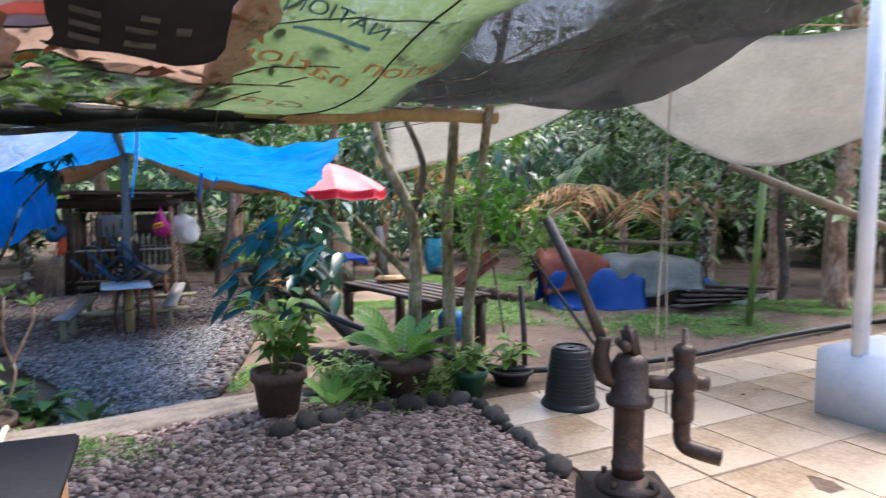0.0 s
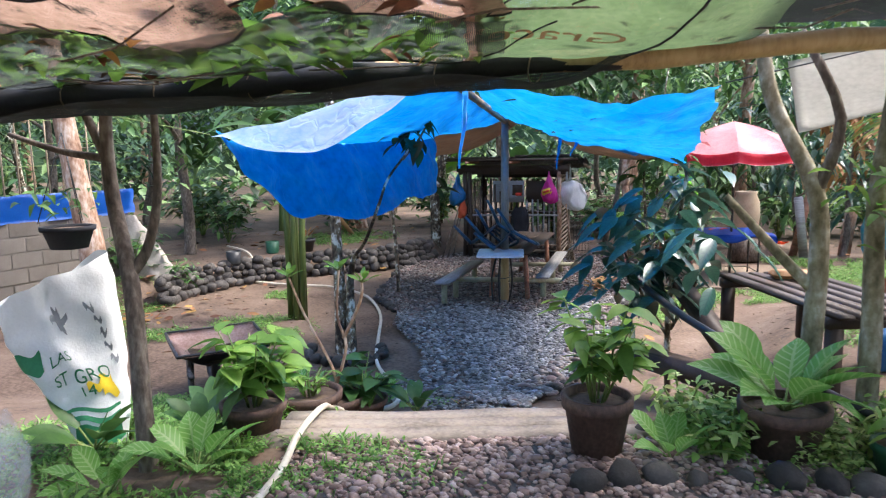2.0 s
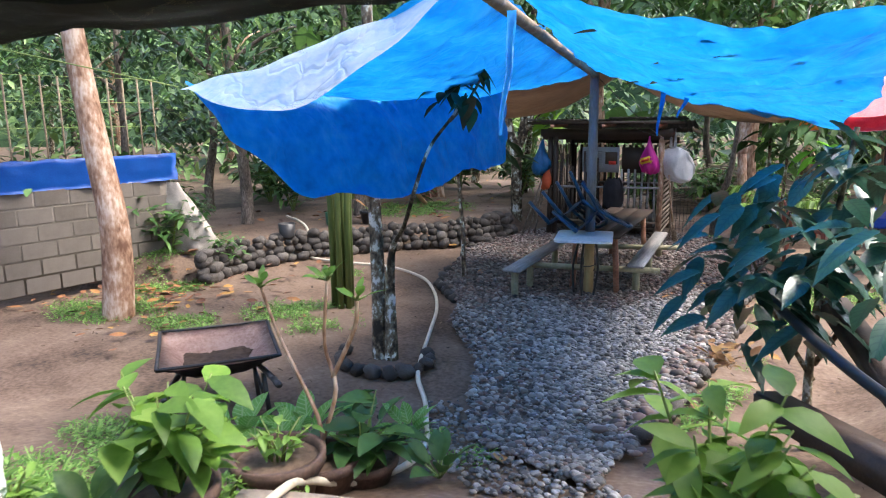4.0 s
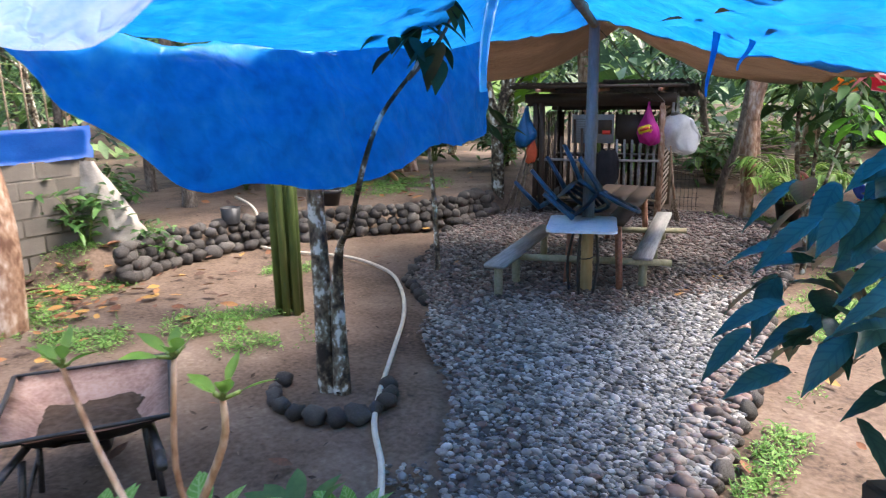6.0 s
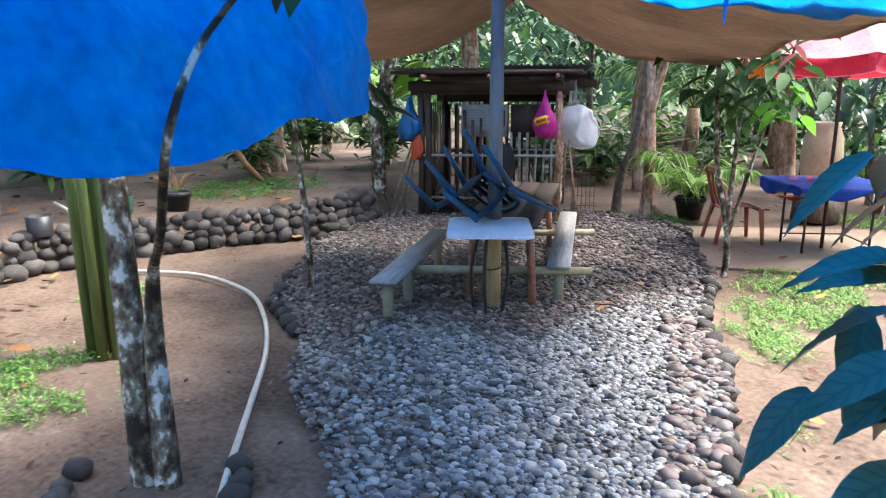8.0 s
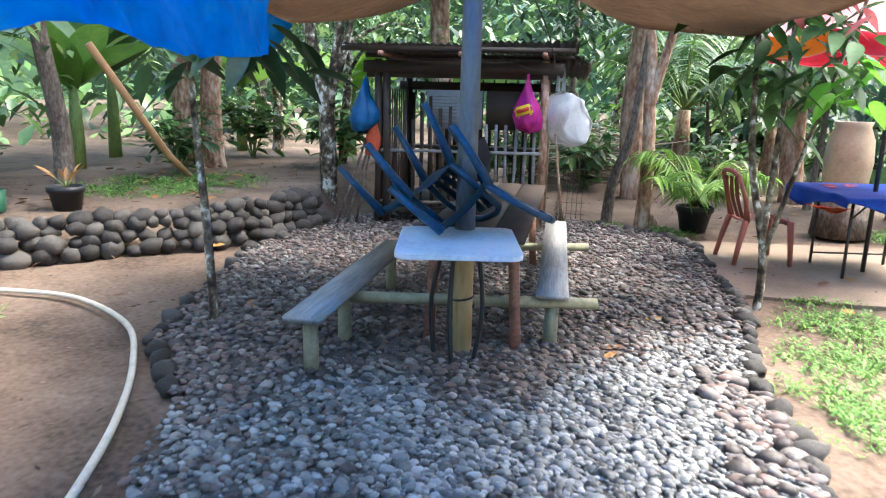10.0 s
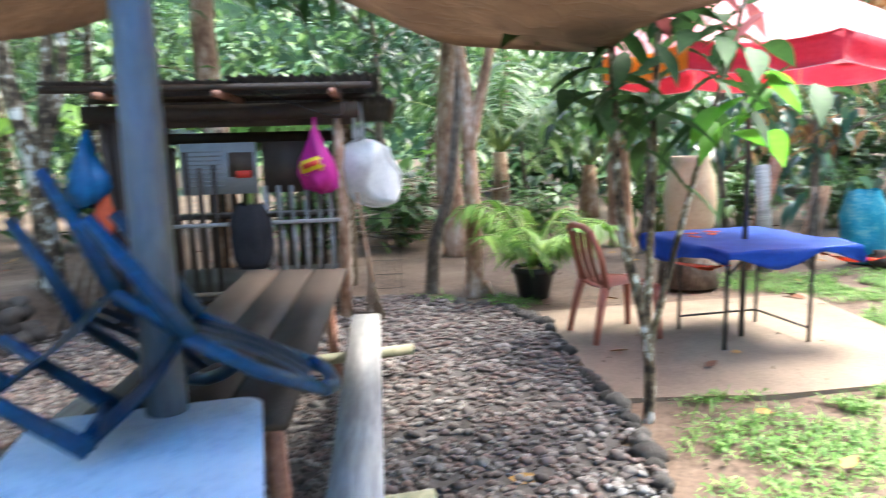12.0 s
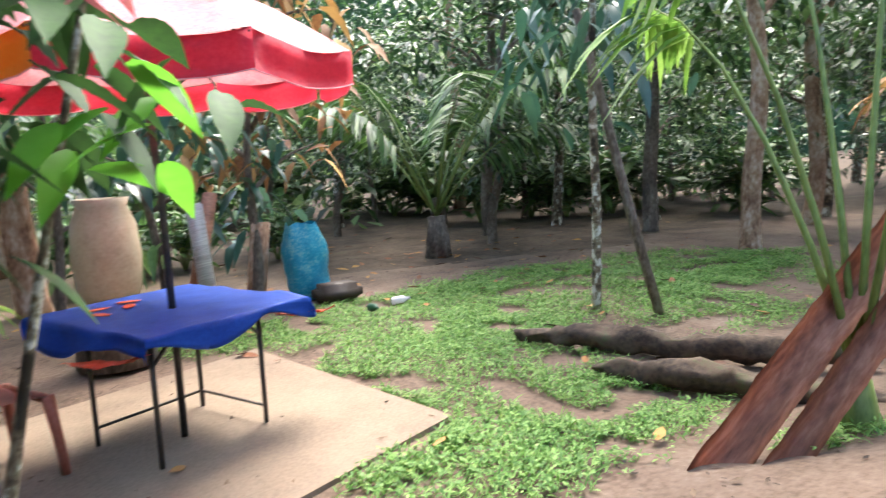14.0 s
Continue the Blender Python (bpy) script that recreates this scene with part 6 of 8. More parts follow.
# ---- block wall with blue cap, leaning pale trunk, old sack ----
def build_block_wall():
    a, b = Vector((-9.45, 7.05, 0)), Vector((-8.9, 1.6, 0))
    d = b - a
    L = d.length
    wall = thing("wall_west", (a.x, a.y, 0.1), "grey concrete block wall with a blue sheet along its top", "wall", kind="structure", yaw=math.degrees(math.atan2(d.y, d.x)))
    bm = boxed((0, 0, 0), (0.39, 0.15, 0.19), None, 0.008)
    me = bpy.data.meshes.new("concrete_block")
    bm.to_mesh(me)
    bm.free()
    me.materials.append(BLOCK)
    for r in range(6):
        n = int(L / 0.4)
        for k in range(n):
            ob = new("concrete_block", me)
            ob.parent = wall
            ob.location = (0.2 + k * 0.4 + (0.2 if r % 2 else 0.0), 0, 0.1 + r * 0.2)
    part("mortar", boxed((L / 2 + 0.1, 0, 0.6), (L + 0.1, 0.135, 1.19), None, 0), BLOCK, wall)
    part("blue_sheet", sheet(lambda u, v: Vector((u * (L + 0.3) - 0.05, 0.09 + 0.02 * math.sin(u * 40), 1.18 + 0.36 * v)) + wrinkle((u * 9, v, 0), 0.03), 60, 6), BLUE_PAINT, wall, "blue plastic sheet")
    for k in range(26):
        part("fence_stake", tubed([(0.1 + k * 0.2, -0.1, 1.0), (0.1 + k * 0.2, -0.1, 2.5)], 0.012, 5), OLD_BAMBOO, wall)
    for z in (1.9, 2.2, 2.5):
        part("fence_wire", tubed([(0, -0.1, z), (L, -0.1, z)], 0.004, 4), GREEN_STEM, wall)


build_block_wall()


def bag_body(name, at, size, mat, label, category, seed, neck=0.5, yaw=0.0, tilt=0.0, sub=0.1, start=0.62):
    """A slumped bag: a creased bulging body gathered or open at the top."""
    bm = bmesh.new()
    n, m = 28, 14
    rows = []
    for j in range(m + 1):
        f = j / m
        r = (1 - 0.12 * (1 - f)) * (1.0 if f < start else lerp(1.0, neck, ((f - start) / (1 - start)) ** (1.5 if start > 0.5 else 1.0))) * (0.75 + 0.25 * min(1, f * 6))
        row = []
        for k in range(n):
            a = 2 * math.pi * k / n
            q = Vector((math.cos(a) * 2, math.sin(a) * 2, f * 3 + seed))
            rr = r * (1 + sub * noise.noise(q * 1.2) * 2 + 0.05 * noise.noise(q * 3))
            row.append(bm.verts.new((size[0] / 2 * rr * math.cos(a) + tilt * f, size[1] / 2 * rr * math.sin(a), size[2] * f + 0.04 * noise.noise(q) * (f > 0.5))))
        rows.append(row)
    for a, b in zip(rows, rows[1:]):
        for k in range(n):
            bm.faces.new((a[k], a[(k + 1) % n], b[(k + 1) % n], b[k]))
    bm.faces.new(rows[0][::-1])
    t = thing(name, at, label, category, yaw=yaw)
    part("body", bm, mat, t)
    return t


bag_body("old_sack", (-9.15, 7.2, 0.15), (0.85, 0.4, 1.1), OLD_SACK, "limp grey-brown cloth sack slumped against the wall", "sack", 5, 0.25, 40, -0.3, 0.2, 0.12)
pale = thing("tree", (-7.9, 5.55, 0), "thick smooth pale orange-brown tree beside the wall", "tree")
part("trunk", tubed(smooth_path([(0, 0, -0.1), (0.03, 0.05, 0.9), (-0.12, 0, 1.9), (-0.3, -0.05, 3.2), (-0.4, -0.1, 5)], 5), [0.17 - 0.004 * k for k in range(21)], 12), PALE_BARK, pale)
rnd_p = random.Random(19)
leaf_mesh("crown", [(Vector((rnd_p.gauss(-0.4, 0.9), rnd_p.gauss(0, 0.9), rnd_p.gauss(5.0, 0.5))), ring_dir(rnd_p, -0.2, 0.4)) for _ in range(400)], LEAF, pale, (0.2, 0.34), 0.42, 0.4, folds=2)


# ---- sack of fertiliser, side table with plastic bags ----
def words(parent, text, at, rot, size, mat, mirror=False):
    cu = bpy.data.curves.new("lettering", "FONT")
    cu.body, cu.size, cu.extrude = text, size, 0.0008
    tmp = bpy.data.objects.new("lettering", cu)
    scene.collection.objects.link(tmp)
    me = bpy.data.meshes.new_from_object(tmp.evaluated_get(bpy.context.evaluated_depsgraph_get()))
    bpy.data.objects.remove(tmp)
    ob = mesh_part("lettering", me, mat, parent, "", False)
    ob.matrix_basis = Matrix.Translation(at) @ Euler([radians(a) for a in rot]).to_matrix().to_4x4() @ Matrix.Diagonal((-1 if mirror else 1, 1, 1, 1))
    return ob


def build_sack():
    """A part-emptied woven sack, narrow at its foot, its wide open mouth sagging to one side."""
    t = thing("fertiliser_sack", (-3.42, 3.12, 0.56), "slumped white woven plastic sack with green print", "sack", yaw=55)
    t.scale = (0.9, 0.9, 0.94)

    def body(a, f):
        w = lerp(0.16, 0.31, smoothstep(0.0, 0.85, f)) * (0.8 + 0.2 * min(1, f * 8))
        d = lerp(0.13, 0.07, f)
        x, y = w * math.cos(a), d * math.sin(a)
        z = 0.98 * f + 0.13 * f * f * x / w + 0.02 * math.sin(3 * a) * f
        q = Vector((x - 0.22 * f ** 1.2, y, z))
        return q + wrinkle((x * 2, y * 2, z), 0.05 * f, 3.2, 4) + wrinkle(q, 0.02, 9, 2)

    n, m = 40, 26
    bm = bmesh.new()
    rows = [[bm.verts.new(body(2 * math.pi * k / n, j / m)) for k in range(n)] for j in range(m + 1)]
    for a, b in zip(rows, rows[1:]):
        for k in range(n):
            bm.faces.new((a[k], a[(k + 1) % n], b[(k + 1) % n], b[k]))
    bm.faces.new(rows[0][::-1])
    part("body", bm, SACK, t)

    def front(x, z, out=0.006):
        """A place on the printed face: x across from its middle, z up."""
        f = min(1.0, max(0.0, z / 0.8))
        w = lerp(0.16, 0.31, smoothstep(0.0, 0.85, f)) * (0.8 + 0.2 * min(1, f * 8))
        return body(-math.acos(max(-0.98, min(0.98, x / w))), f) + Vector((0, -out, 0))

    def mark(x0, x1, z0, z1, mat, label=""):
        part("print", sheet(lambda u, v: front(lerp(x0, x1, u), lerp(z0, z1, v) + 0.012 * math.sin(u * 7)), 14, 5, 0), mat, t, label)
    mark(-0.12, 0.13, 0.03, 0.12, GREEN_INK, "green wave printed near the foot")
    mark(-0.13, 0.14, 0.14, 0.165, GREEN_INK)
    mark(-0.15, 0.15, 0.185, 0.2, GREEN_INK)
    mark(-0.27, -0.16, 0.42, 0.52, GREEN_INK, "dark green printed corner")
    mark(0.08, 0.16, 0.24, 0.33, YELLOW, "yellow printed ear of corn")
    mark(0.02, 0.08, 0.27, 0.31, YELLOW)
    mark(0.0, 0.025, 0.56, 0.66, GREY_INK)
    mark(-0.03, 0.05, 0.60, 0.625, GREY_INK)
    for k in range(5):
        mark(0.13 + 0.012 * k, 0.165 + 0.012 * k, 0.64 - 0.06 * k, 0.665 - 0.06 * k, GREY_INK)
    for text, x, z, size in (("LAS", -0.13, 0.42, 0.075), ("ST GRO", -0.14, 0.32, 0.085), ("14", -0.02, 0.25, 0.075)):
        ob = words(t, text, (0, 0, 0), (0, 0, 0), size, GREEN_INK)
        for w in ob.data.vertices:
            w.co = front(x + w.co.x, z + w.co.y, 0.008)


build_sack()


def build_side_table():
    t = thing("side_table", (-1.36, 1.376, PATIO), "dark-topped wooden work table on raw timber legs", "table", yaw=22)
    part("tabletop", boxed((0, 0, 0.78), (1.0, 0.62, 0.035), None, 0.006), DARK, t)
    part("apron", boxed((0.45, 0, 0.71), (0.03, 0.56, 0.09)), NEW_WOOD, t)
    part("apron", boxed((0, 0.28, 0.71), (0.9, 0.03, 0.09)), NEW_WOOD, t)
    for x, y in ((0.44, 0.26), (0.44, -0.26), (-0.44, 0.26), (-0.44, -0.26)):
        part("leg", boxed((x, y, 0.38), (0.06, 0.06, 0.78)), NEW_WOOD, t, "raw orange timber leg")


build_side_table()
bag_body("plastic_bag", (-1.22, 1.42, PATIO + 0.79), (0.24, 0.2, 0.18), CLEAR_BAG, "crumpled white plastic bag on the side table", "bag", 7, 0.35, 10, 0.05, 0.2)
lab = bag_body("plastic_bag", (-1.30, 1.70, PATIO + 0.79), (0.22, 0.13, 0.24), CLEAR_BAG, "clear plastic bag with a yellow label", "bag", 9, 0.5, 30, 0.02, 0.16)
part("label", boxed((0.02, -0.075, 0.15), (0.1, 0.012, 0.1), Matrix.Rotation(-0.15, 4, "Y"), 0.004), YELLOW, lab, "yellow printed label")
part("label_mark", turned([(0.05, 0), (0.05, 0.008), (0.0, 0.008)], 20), BLUE_PAINT, lab).matrix_basis = pose(0.02, -0.08, 0.15, 90, 0, 0) @ Matrix.Scale(0.7, 4)
bag_body("plastic_bag", (-1.45, 1.2, PATIO + 0.79), (0.26, 0.22, 0.16), DARK, "black plastic bag on the side table", "bag", 11, 0.4, 0, 0, 0.2)
# ---- shade nets over the terrace ----
NET_A, NET_B = Vector((-3.45, 2.85, 2.42)), Vector((0.22, 5.27, 2.64))
NET_BACK = Vector((0.55, -0.83, 0)).normalized()


def net_point(u, v, sag=0.12, seed=0.0):
    """A place on the nets: u along the beam, v metres back from it."""
    p = lerp(NET_A, NET_B, u) + NET_BACK * v
    p.z += 0.05 + 0.12 * v - sag * math.sin(math.pi * min(1.0, (v + 0.12) / 1.9)) - 0.05 * math.sin(u * 23 + seed) * min(1, v)
    return p + wrinkle(p, 0.035, 2.0, seed)


def net_sheet(u0, u1, v0, v1, material, label, seed, sag=0.12, skew=0.0, lift=0.0, hem=False, ragged=0.0, cord=True):
    """One slung net: the mesh itself and the cord along its lower hem."""
    def fn(s, t):
        u, v = lerp(u0, u1, s) + skew * t, lerp(v0, v1, t)
        if ragged:
            v += ragged * noise.noise(Vector((u * 14, seed, 0))) * (1 - t) + 0.3 * ragged * noise.noise(Vector((u * 50, seed, 0))) * (1 - t)
            u += 0.12 * ragged * noise.noise(Vector((v * 6, seed, 3)))
        q = net_point(u, v, sag, seed)
        if hem:
            q.z -= lerp(0.20, 0.0, smoothstep(0.58, 0.74, lerp(u0, u1, s))) * smoothstep(0.05, 0.3, t) - 0.05 * t
        return q + Vector((0, 0, lift)) + wrinkle(q, 0.012, 9, seed)
    t = thing("shade_net", (0, 0, 0), label, "shade net", "slung shade nets")
    part("mesh", sheet(fn, 48, 34, 0), material, t)
    if cord:
        part("hem_cord", tubed([fn(k / 30, 0.0) for k in range(31)], 0.006, 6), NET_BLACK, t)
    return t


def flat_words(parent, text, u, v, size, mat, run=0.0, seed=5, sag=0.18, drop=0.006):
    """Lettering printed on a net, seen from behind."""
    L = (NET_B - NET_A).length
    ob = words(parent, text, (0, 0, 0), (0, 0, 0), size, mat)
    for w in ob.data.vertices:
        w.co = net_point(u - w.co.x / L, v + w.co.y + run * w.co.x, sag, seed) + Vector((0, 0, -drop))
    return ob


def build_nets():
    net_sheet(-0.12, 0.80, -0.16, 0.34, NET_HEM, "dark woven shade net hem along the bamboo beam", 1, 0.1, 0, 0.02, True)
    net_sheet(-0.15, 0.52, 0.1, 1.05, NET_MIX, "see-through shade net with leaves caught on it", 2, 0.14)
    net_sheet(0.30, 0.52, 0.98, 2.3, NET_TAN, "tan printed banner net slung overhead", 3, 0.13, 0.0, 0.03, ragged=0.12)
    net_sheet(-0.2, 0.315, 0.86, 2.3, NET_TAN, "pinkish tan banner net slung overhead", 8, 0.13, 0.0, 0.03, ragged=0.2)
    black = net_sheet(0.345, 0.48, 1.34, 2.4, NET_BLACKEST, "black printed banner net hanging low overhead", 4, 0.15, -0.02, -0.012, ragged=0.07)
    for k, (u, v, w, h) in enumerate(((0.37, 1.46, 0.10, 0.035), (0.37, 1.53, 0.10, 0.03), (0.37, 1.60, 0.10, 0.03), (0.41, 1.48, 0.10, 0.035), (0.41, 1.56, 0.10, 0.03), (0.415, 1.63, 0.06, 0.03), (0.44, 1.58, 0.05, 0.05))):
        bm = sheet(lambda s, t: net_point(u + (s - 0.5) * w / 4.4, v + (t - 0.5) * h, 0.15, 4) + Vector((0, 0, -0.03)), 4, 3, 0)
        part("print", bm, PALE_PRINT, black, "pale worn print")
    for k, m in enumerate(NET_STRIPE):
        net_sheet(0.10, 0.345, 1.36 + 0.07 * k, 1.44 + 0.07 * k if k < 4 else 2.3, m, "striped red, white and blue banner net", 9, 0.13, 0.0, 0.005, cord=k == 0)
    net_sheet(0.74, 1.2, -0.05, 2.4, NET_DARK, "dark grey shade net sagging beside the banner", 6, 0.2, -0.02, 0.08)
    net_sheet(-0.45, -0.1, 0.0, 2.3, NET_MIX, "shade net with faded print slung overhead", 7, 0.14)
    banner = thing("banner", (0, 0, 0), "faded green printed banner net slung overhead", "banner")

    def fn(s, t):
        u, v = lerp(0.50, 0.745, s) - 0.02 * t, lerp(-0.12, 2.3, t)
        return net_point(u, v, 0.18, 5) + wrinkle((u * 4, v, 0), 0.014, 7)
    part("net", sheet(fn, 44, 60, 0), NET_GREEN, banner)
    part("tan_border", sheet(lambda s, t: fn(0.02 - 0.05 * s, t) + Vector((0, 0, 0.004)), 3, 60, 0), NET_TAN, banner, "tan border of the banner")
    for k in range(4):
        part("seam", tubed([fn(0.02 + 0.02 * k + (0.25 + 0.2 * k) * f, 0.25 + 0.2 * k + 0.16 * f) + Vector((0, 0, -0.006)) for f in (j / 12 for j in range(13))], 0.0035, 5), NET_BLACK, banner)
    part("seam", tubed([fn(0.66 + 0.02 * f, 0.1 + 0.85 * f) + Vector((0, 0, -0.006)) for f in (j / 12 for j in range(13))], 0.005, 5), NET_BLACK, banner)
    for text, u, v, size, mat, run in (("Grace\u201d", 0.625, 0.66, 0.22, PRINT_TAN, 0.1), ("nation", 0.63, 1.20, 0.22, PRINT_ORANGE, 0.0), ("ation", 0.72, 1.38, 0.2, PRINT_ORANGE, 0.0), ("NATION", 0.625, 1.62, 0.12, PRINT_BLUE, 0.0)):
        flat_words(banner, text, u, v, size, mat, run)
    part("print_bar", sheet(lambda s, t: net_point(lerp(0.54, 0.62, s), 1.50 + 0.03 * t + 0.03 * s, 0.18, 5) + Vector((0, 0, -0.006)), 10, 2, 0), PRINT_BLUE, banner, "small dark printed line")


PRINT_ORANGE = RM("print_orange", [(0.62, 0.34, 0.16), (0.74, 0.46, 0.25)], 6, 0.8, 0.0, 40, through=0.5)
PRINT_TAN = RM("print_tan", [(0.50, 0.30, 0.18), (0.60, 0.40, 0.27)], 6, 0.8, 0.0, 40, through=0.5)
PRINT_BLUE = RM("print_blue", [(0.09, 0.20, 0.26), (0.14, 0.28, 0.34)], 6, 0.8, 0.0, 40, through=0.5)
PALE_PRINT = net("pale_print_net", [(0.16, 0.15, 0.14), (0.26, 0.25, 0.23)], 0.6, 3.0, (12, 8), 0.55)
build_nets()
beam = whole("bamboo_beam", tubed([lerp(NET_A, NET_B, k / 20) + Vector((0, 0, -0.02 + 0.012 * math.sin(k * 0.8))) for k in range(-2, 22)], [0.052 if k % 4 else 0.058 for k in range(24)], 12), BAMBOO, (0, 0, 0), "long yellow bamboo beam carrying the shade nets", "bamboo pole")
net_roll = thing("net_roll", (0, 0, 0), "black shade net rolled and tied round the beam", "shade net")
part("roll", tubed([lerp(NET_A, NET_B, k / 20) + Vector((0.006, -0.01, -0.035 + 0.018 * math.sin(k * 1.3))) for k in range(-2, 15)], [(0.072 + 0.008 * math.sin(k * 2.1)) * (1 if k < 12 else 1 - 0.14 * (k - 11)) for k in range(17)], 12), NET_BLACK, net_roll)
for k in range(-1, 13, 2):
    c = lerp(NET_A, NET_B, (k + 0.4) / 20) + Vector((0.006, -0.01, -0.035))
    part("tie", tubed([c + Vector((0.02 * math.sin(a), 0.084 * math.cos(a), 0.084 * math.sin(a))) for a in (j * 0.5 for j in range(14))], 0.004, 5), OLD_BAMBOO, net_roll)
rnd_n = random.Random(91)
litter_on_net = leaf_mesh("leaves_on_net", [(net_point(rnd_n.uniform(-0.1, 0.5), rnd_n.uniform(0.05, 0.95), 0.14, 2) + Vector((0, 0, 0.03)), ring_dir(rnd_n, 0.0, 0.25)) for _ in range(300)], LEAF_LIGHT, None, (0.10, 0.2), 0.5, 0.2)
tagged(litter_on_net, "green and dry leaves caught on the shade net", "leaves", kind="stuff")
dry_on_net = leaf_mesh("dry_leaves_on_net", [(net_point(rnd_n.uniform(-0.1, 0.72), rnd_n.uniform(0.05, 1.7) , 0.15, 3) + Vector((0, 0, 0.05)), ring_dir(rnd_n, 0.0, 0.25)) for _ in range(150)], LITTER, None, (0.05, 0.13), 0.5, 0.3)
tagged(dry_on_net, "dry brown leaves lying on the shade net", "leaves", kind="stuff")
for k in range(16):
    u, v = rnd_n.uniform(0.1, 0.95), rnd_n.uniform(0.2, 1.6)
    whole("twig", tubed([net_point(u, v, 0.15, 3) + Vector((0, 0, -0.02)), net_point(u + 0.05, v + 0.1, 0.15, 3) + Vector((0, 0, -0.03)), net_point(u + rnd_n.uniform(0.06, 0.14), v + rnd_n.uniform(-0.2, 0.4), 0.15, 3) + Vector((0, 0, -0.02))], 0.004, 5), BARK, (0, 0, 0), "thin dry twig fallen on the net", "twig", "twigs on the net")


def build_grey_tarp():
    t = thing("grey_tarp", (0, 0, 0), "grey-green tarpaulin slung from a bamboo pole", "tarp")

    def main(u, v):
        top = lerp(Vector((1.70, 5.45, 3.17)), Vector((4.6, 4.7, 3.35)), u)
        low = lerp(Vector((1.45, 5.85, 2.95)), Vector((4.4, 6.3, 2.85)), u)
        p = lerp(top, low, v)
        p.z -= 0.62 * math.sin(math.pi * u ** 0.85) * v ** 0.8
        return p + wrinkle(p, 0.05, 1.6)
    part("main_sheet", sheet(main, 30, 20), TARP_GREY, t)

    def strip(u, v):
        p = lerp(lerp(Vector((-0.5, 5.9, 2.62)), Vector((1.70, 5.52, 3.16)), u), lerp(Vector((-0.5, 6.6, 2.22)), Vector((1.46, 5.9, 2.93)), u), v)
        p.z -= 0.10 * math.sin(math.pi * u)
        return p + wrinkle(p, 0.03, 2)
    part("side_strip", sheet(strip, 26, 10), TARP_GREY, t, "pale strip of tarpaulin")
    part("bamboo_end", tubed([(1.55, 5.7, 3.08), (1.88, 5.35, 3.2)], 0.055, 12), OLD_BAMBOO, t)
    part("pole", tubed([(1.3, 5.2, 3.35), (1.75, 4.9, 3.6)], 0.05, 12), BAMBOO, t)
    for k, x in enumerate((0.83, 0.88)):
        part("rope", tubed(smooth_path([(1.80, 5.45, 3.15), (1.3, 4.0, 2.35 - 0.03 * k), (x, 2.62, 1.2 if k else 1.45)], 8), 0.004, 5), OLD_BAMBOO, t, "pale hanging rope")
    part("orange_line", tubed([(-2.2, 2.6, 2.8), (-0.88, 3.6, 2.99), (1.2, 4.9, 3.22), (2.5, 5.2, 3.29), (4.0, 5.3, 3.3)], 0.005, 5), NEW_WOOD, t)


build_grey_tarp()

# ---- deck, timbers and covered pile beyond the terrace ----
deck = thing("slatted_deck", (-1.07, 6.92, 0.6), "low dark slatted wooden platform", "platform", yaw=-51.5)
for k in range(6):
    part("slat", boxed((0.75, 0.07 + k * 0.125, 0.5), (1.5, 0.1, 0.03), None, 0.006), DARK_WOOD, deck)
for x in (0.1, 1.4):
    part("bearer", boxed((x, 0.38, 0.45), (0.07, 0.76, 0.07)), DARK_WOOD, deck)
    for y in (0.06, 0.70):
        part("leg", boxed((x, y, 0.2), (0.08, 0.08, 0.44)), DARK_WOOD, deck)
whole("folded_cloth", boxed((0, 0, 0), (0.35, 0.2, 0.05), None, 0.02), NEW_WOOD, (-0.5, 6.95, 1.15), "folded orange-brown cloth on the slatted deck", "cloth", yaw=20)
for a, b, r, lbl in (((-1.55, 6.55, 0.45), (-0.55, 5.35, 0.72), 0.11, "heavy squared dark timber lying on the slope"), ((-1.35, 6.95, 0.98), (-0.75, 6.0, 0.72), 0.09, "weathered squared timber leaning on the deck")):
    d = Vector(b) - Vector(a)
    ob = whole("timber", boxed((0, 0, 0), (d.length, r * 1.6, r * 1.3), None, 0.015), DARK_WOOD, ((Vector(a) + Vector(b)) / 2), lbl, "timber")
    ob.matrix_world = Matrix.Translation((Vector(a) + Vector(b)) / 2) @ d.to_track_quat("X", "Z").to_matrix().to_4x4()


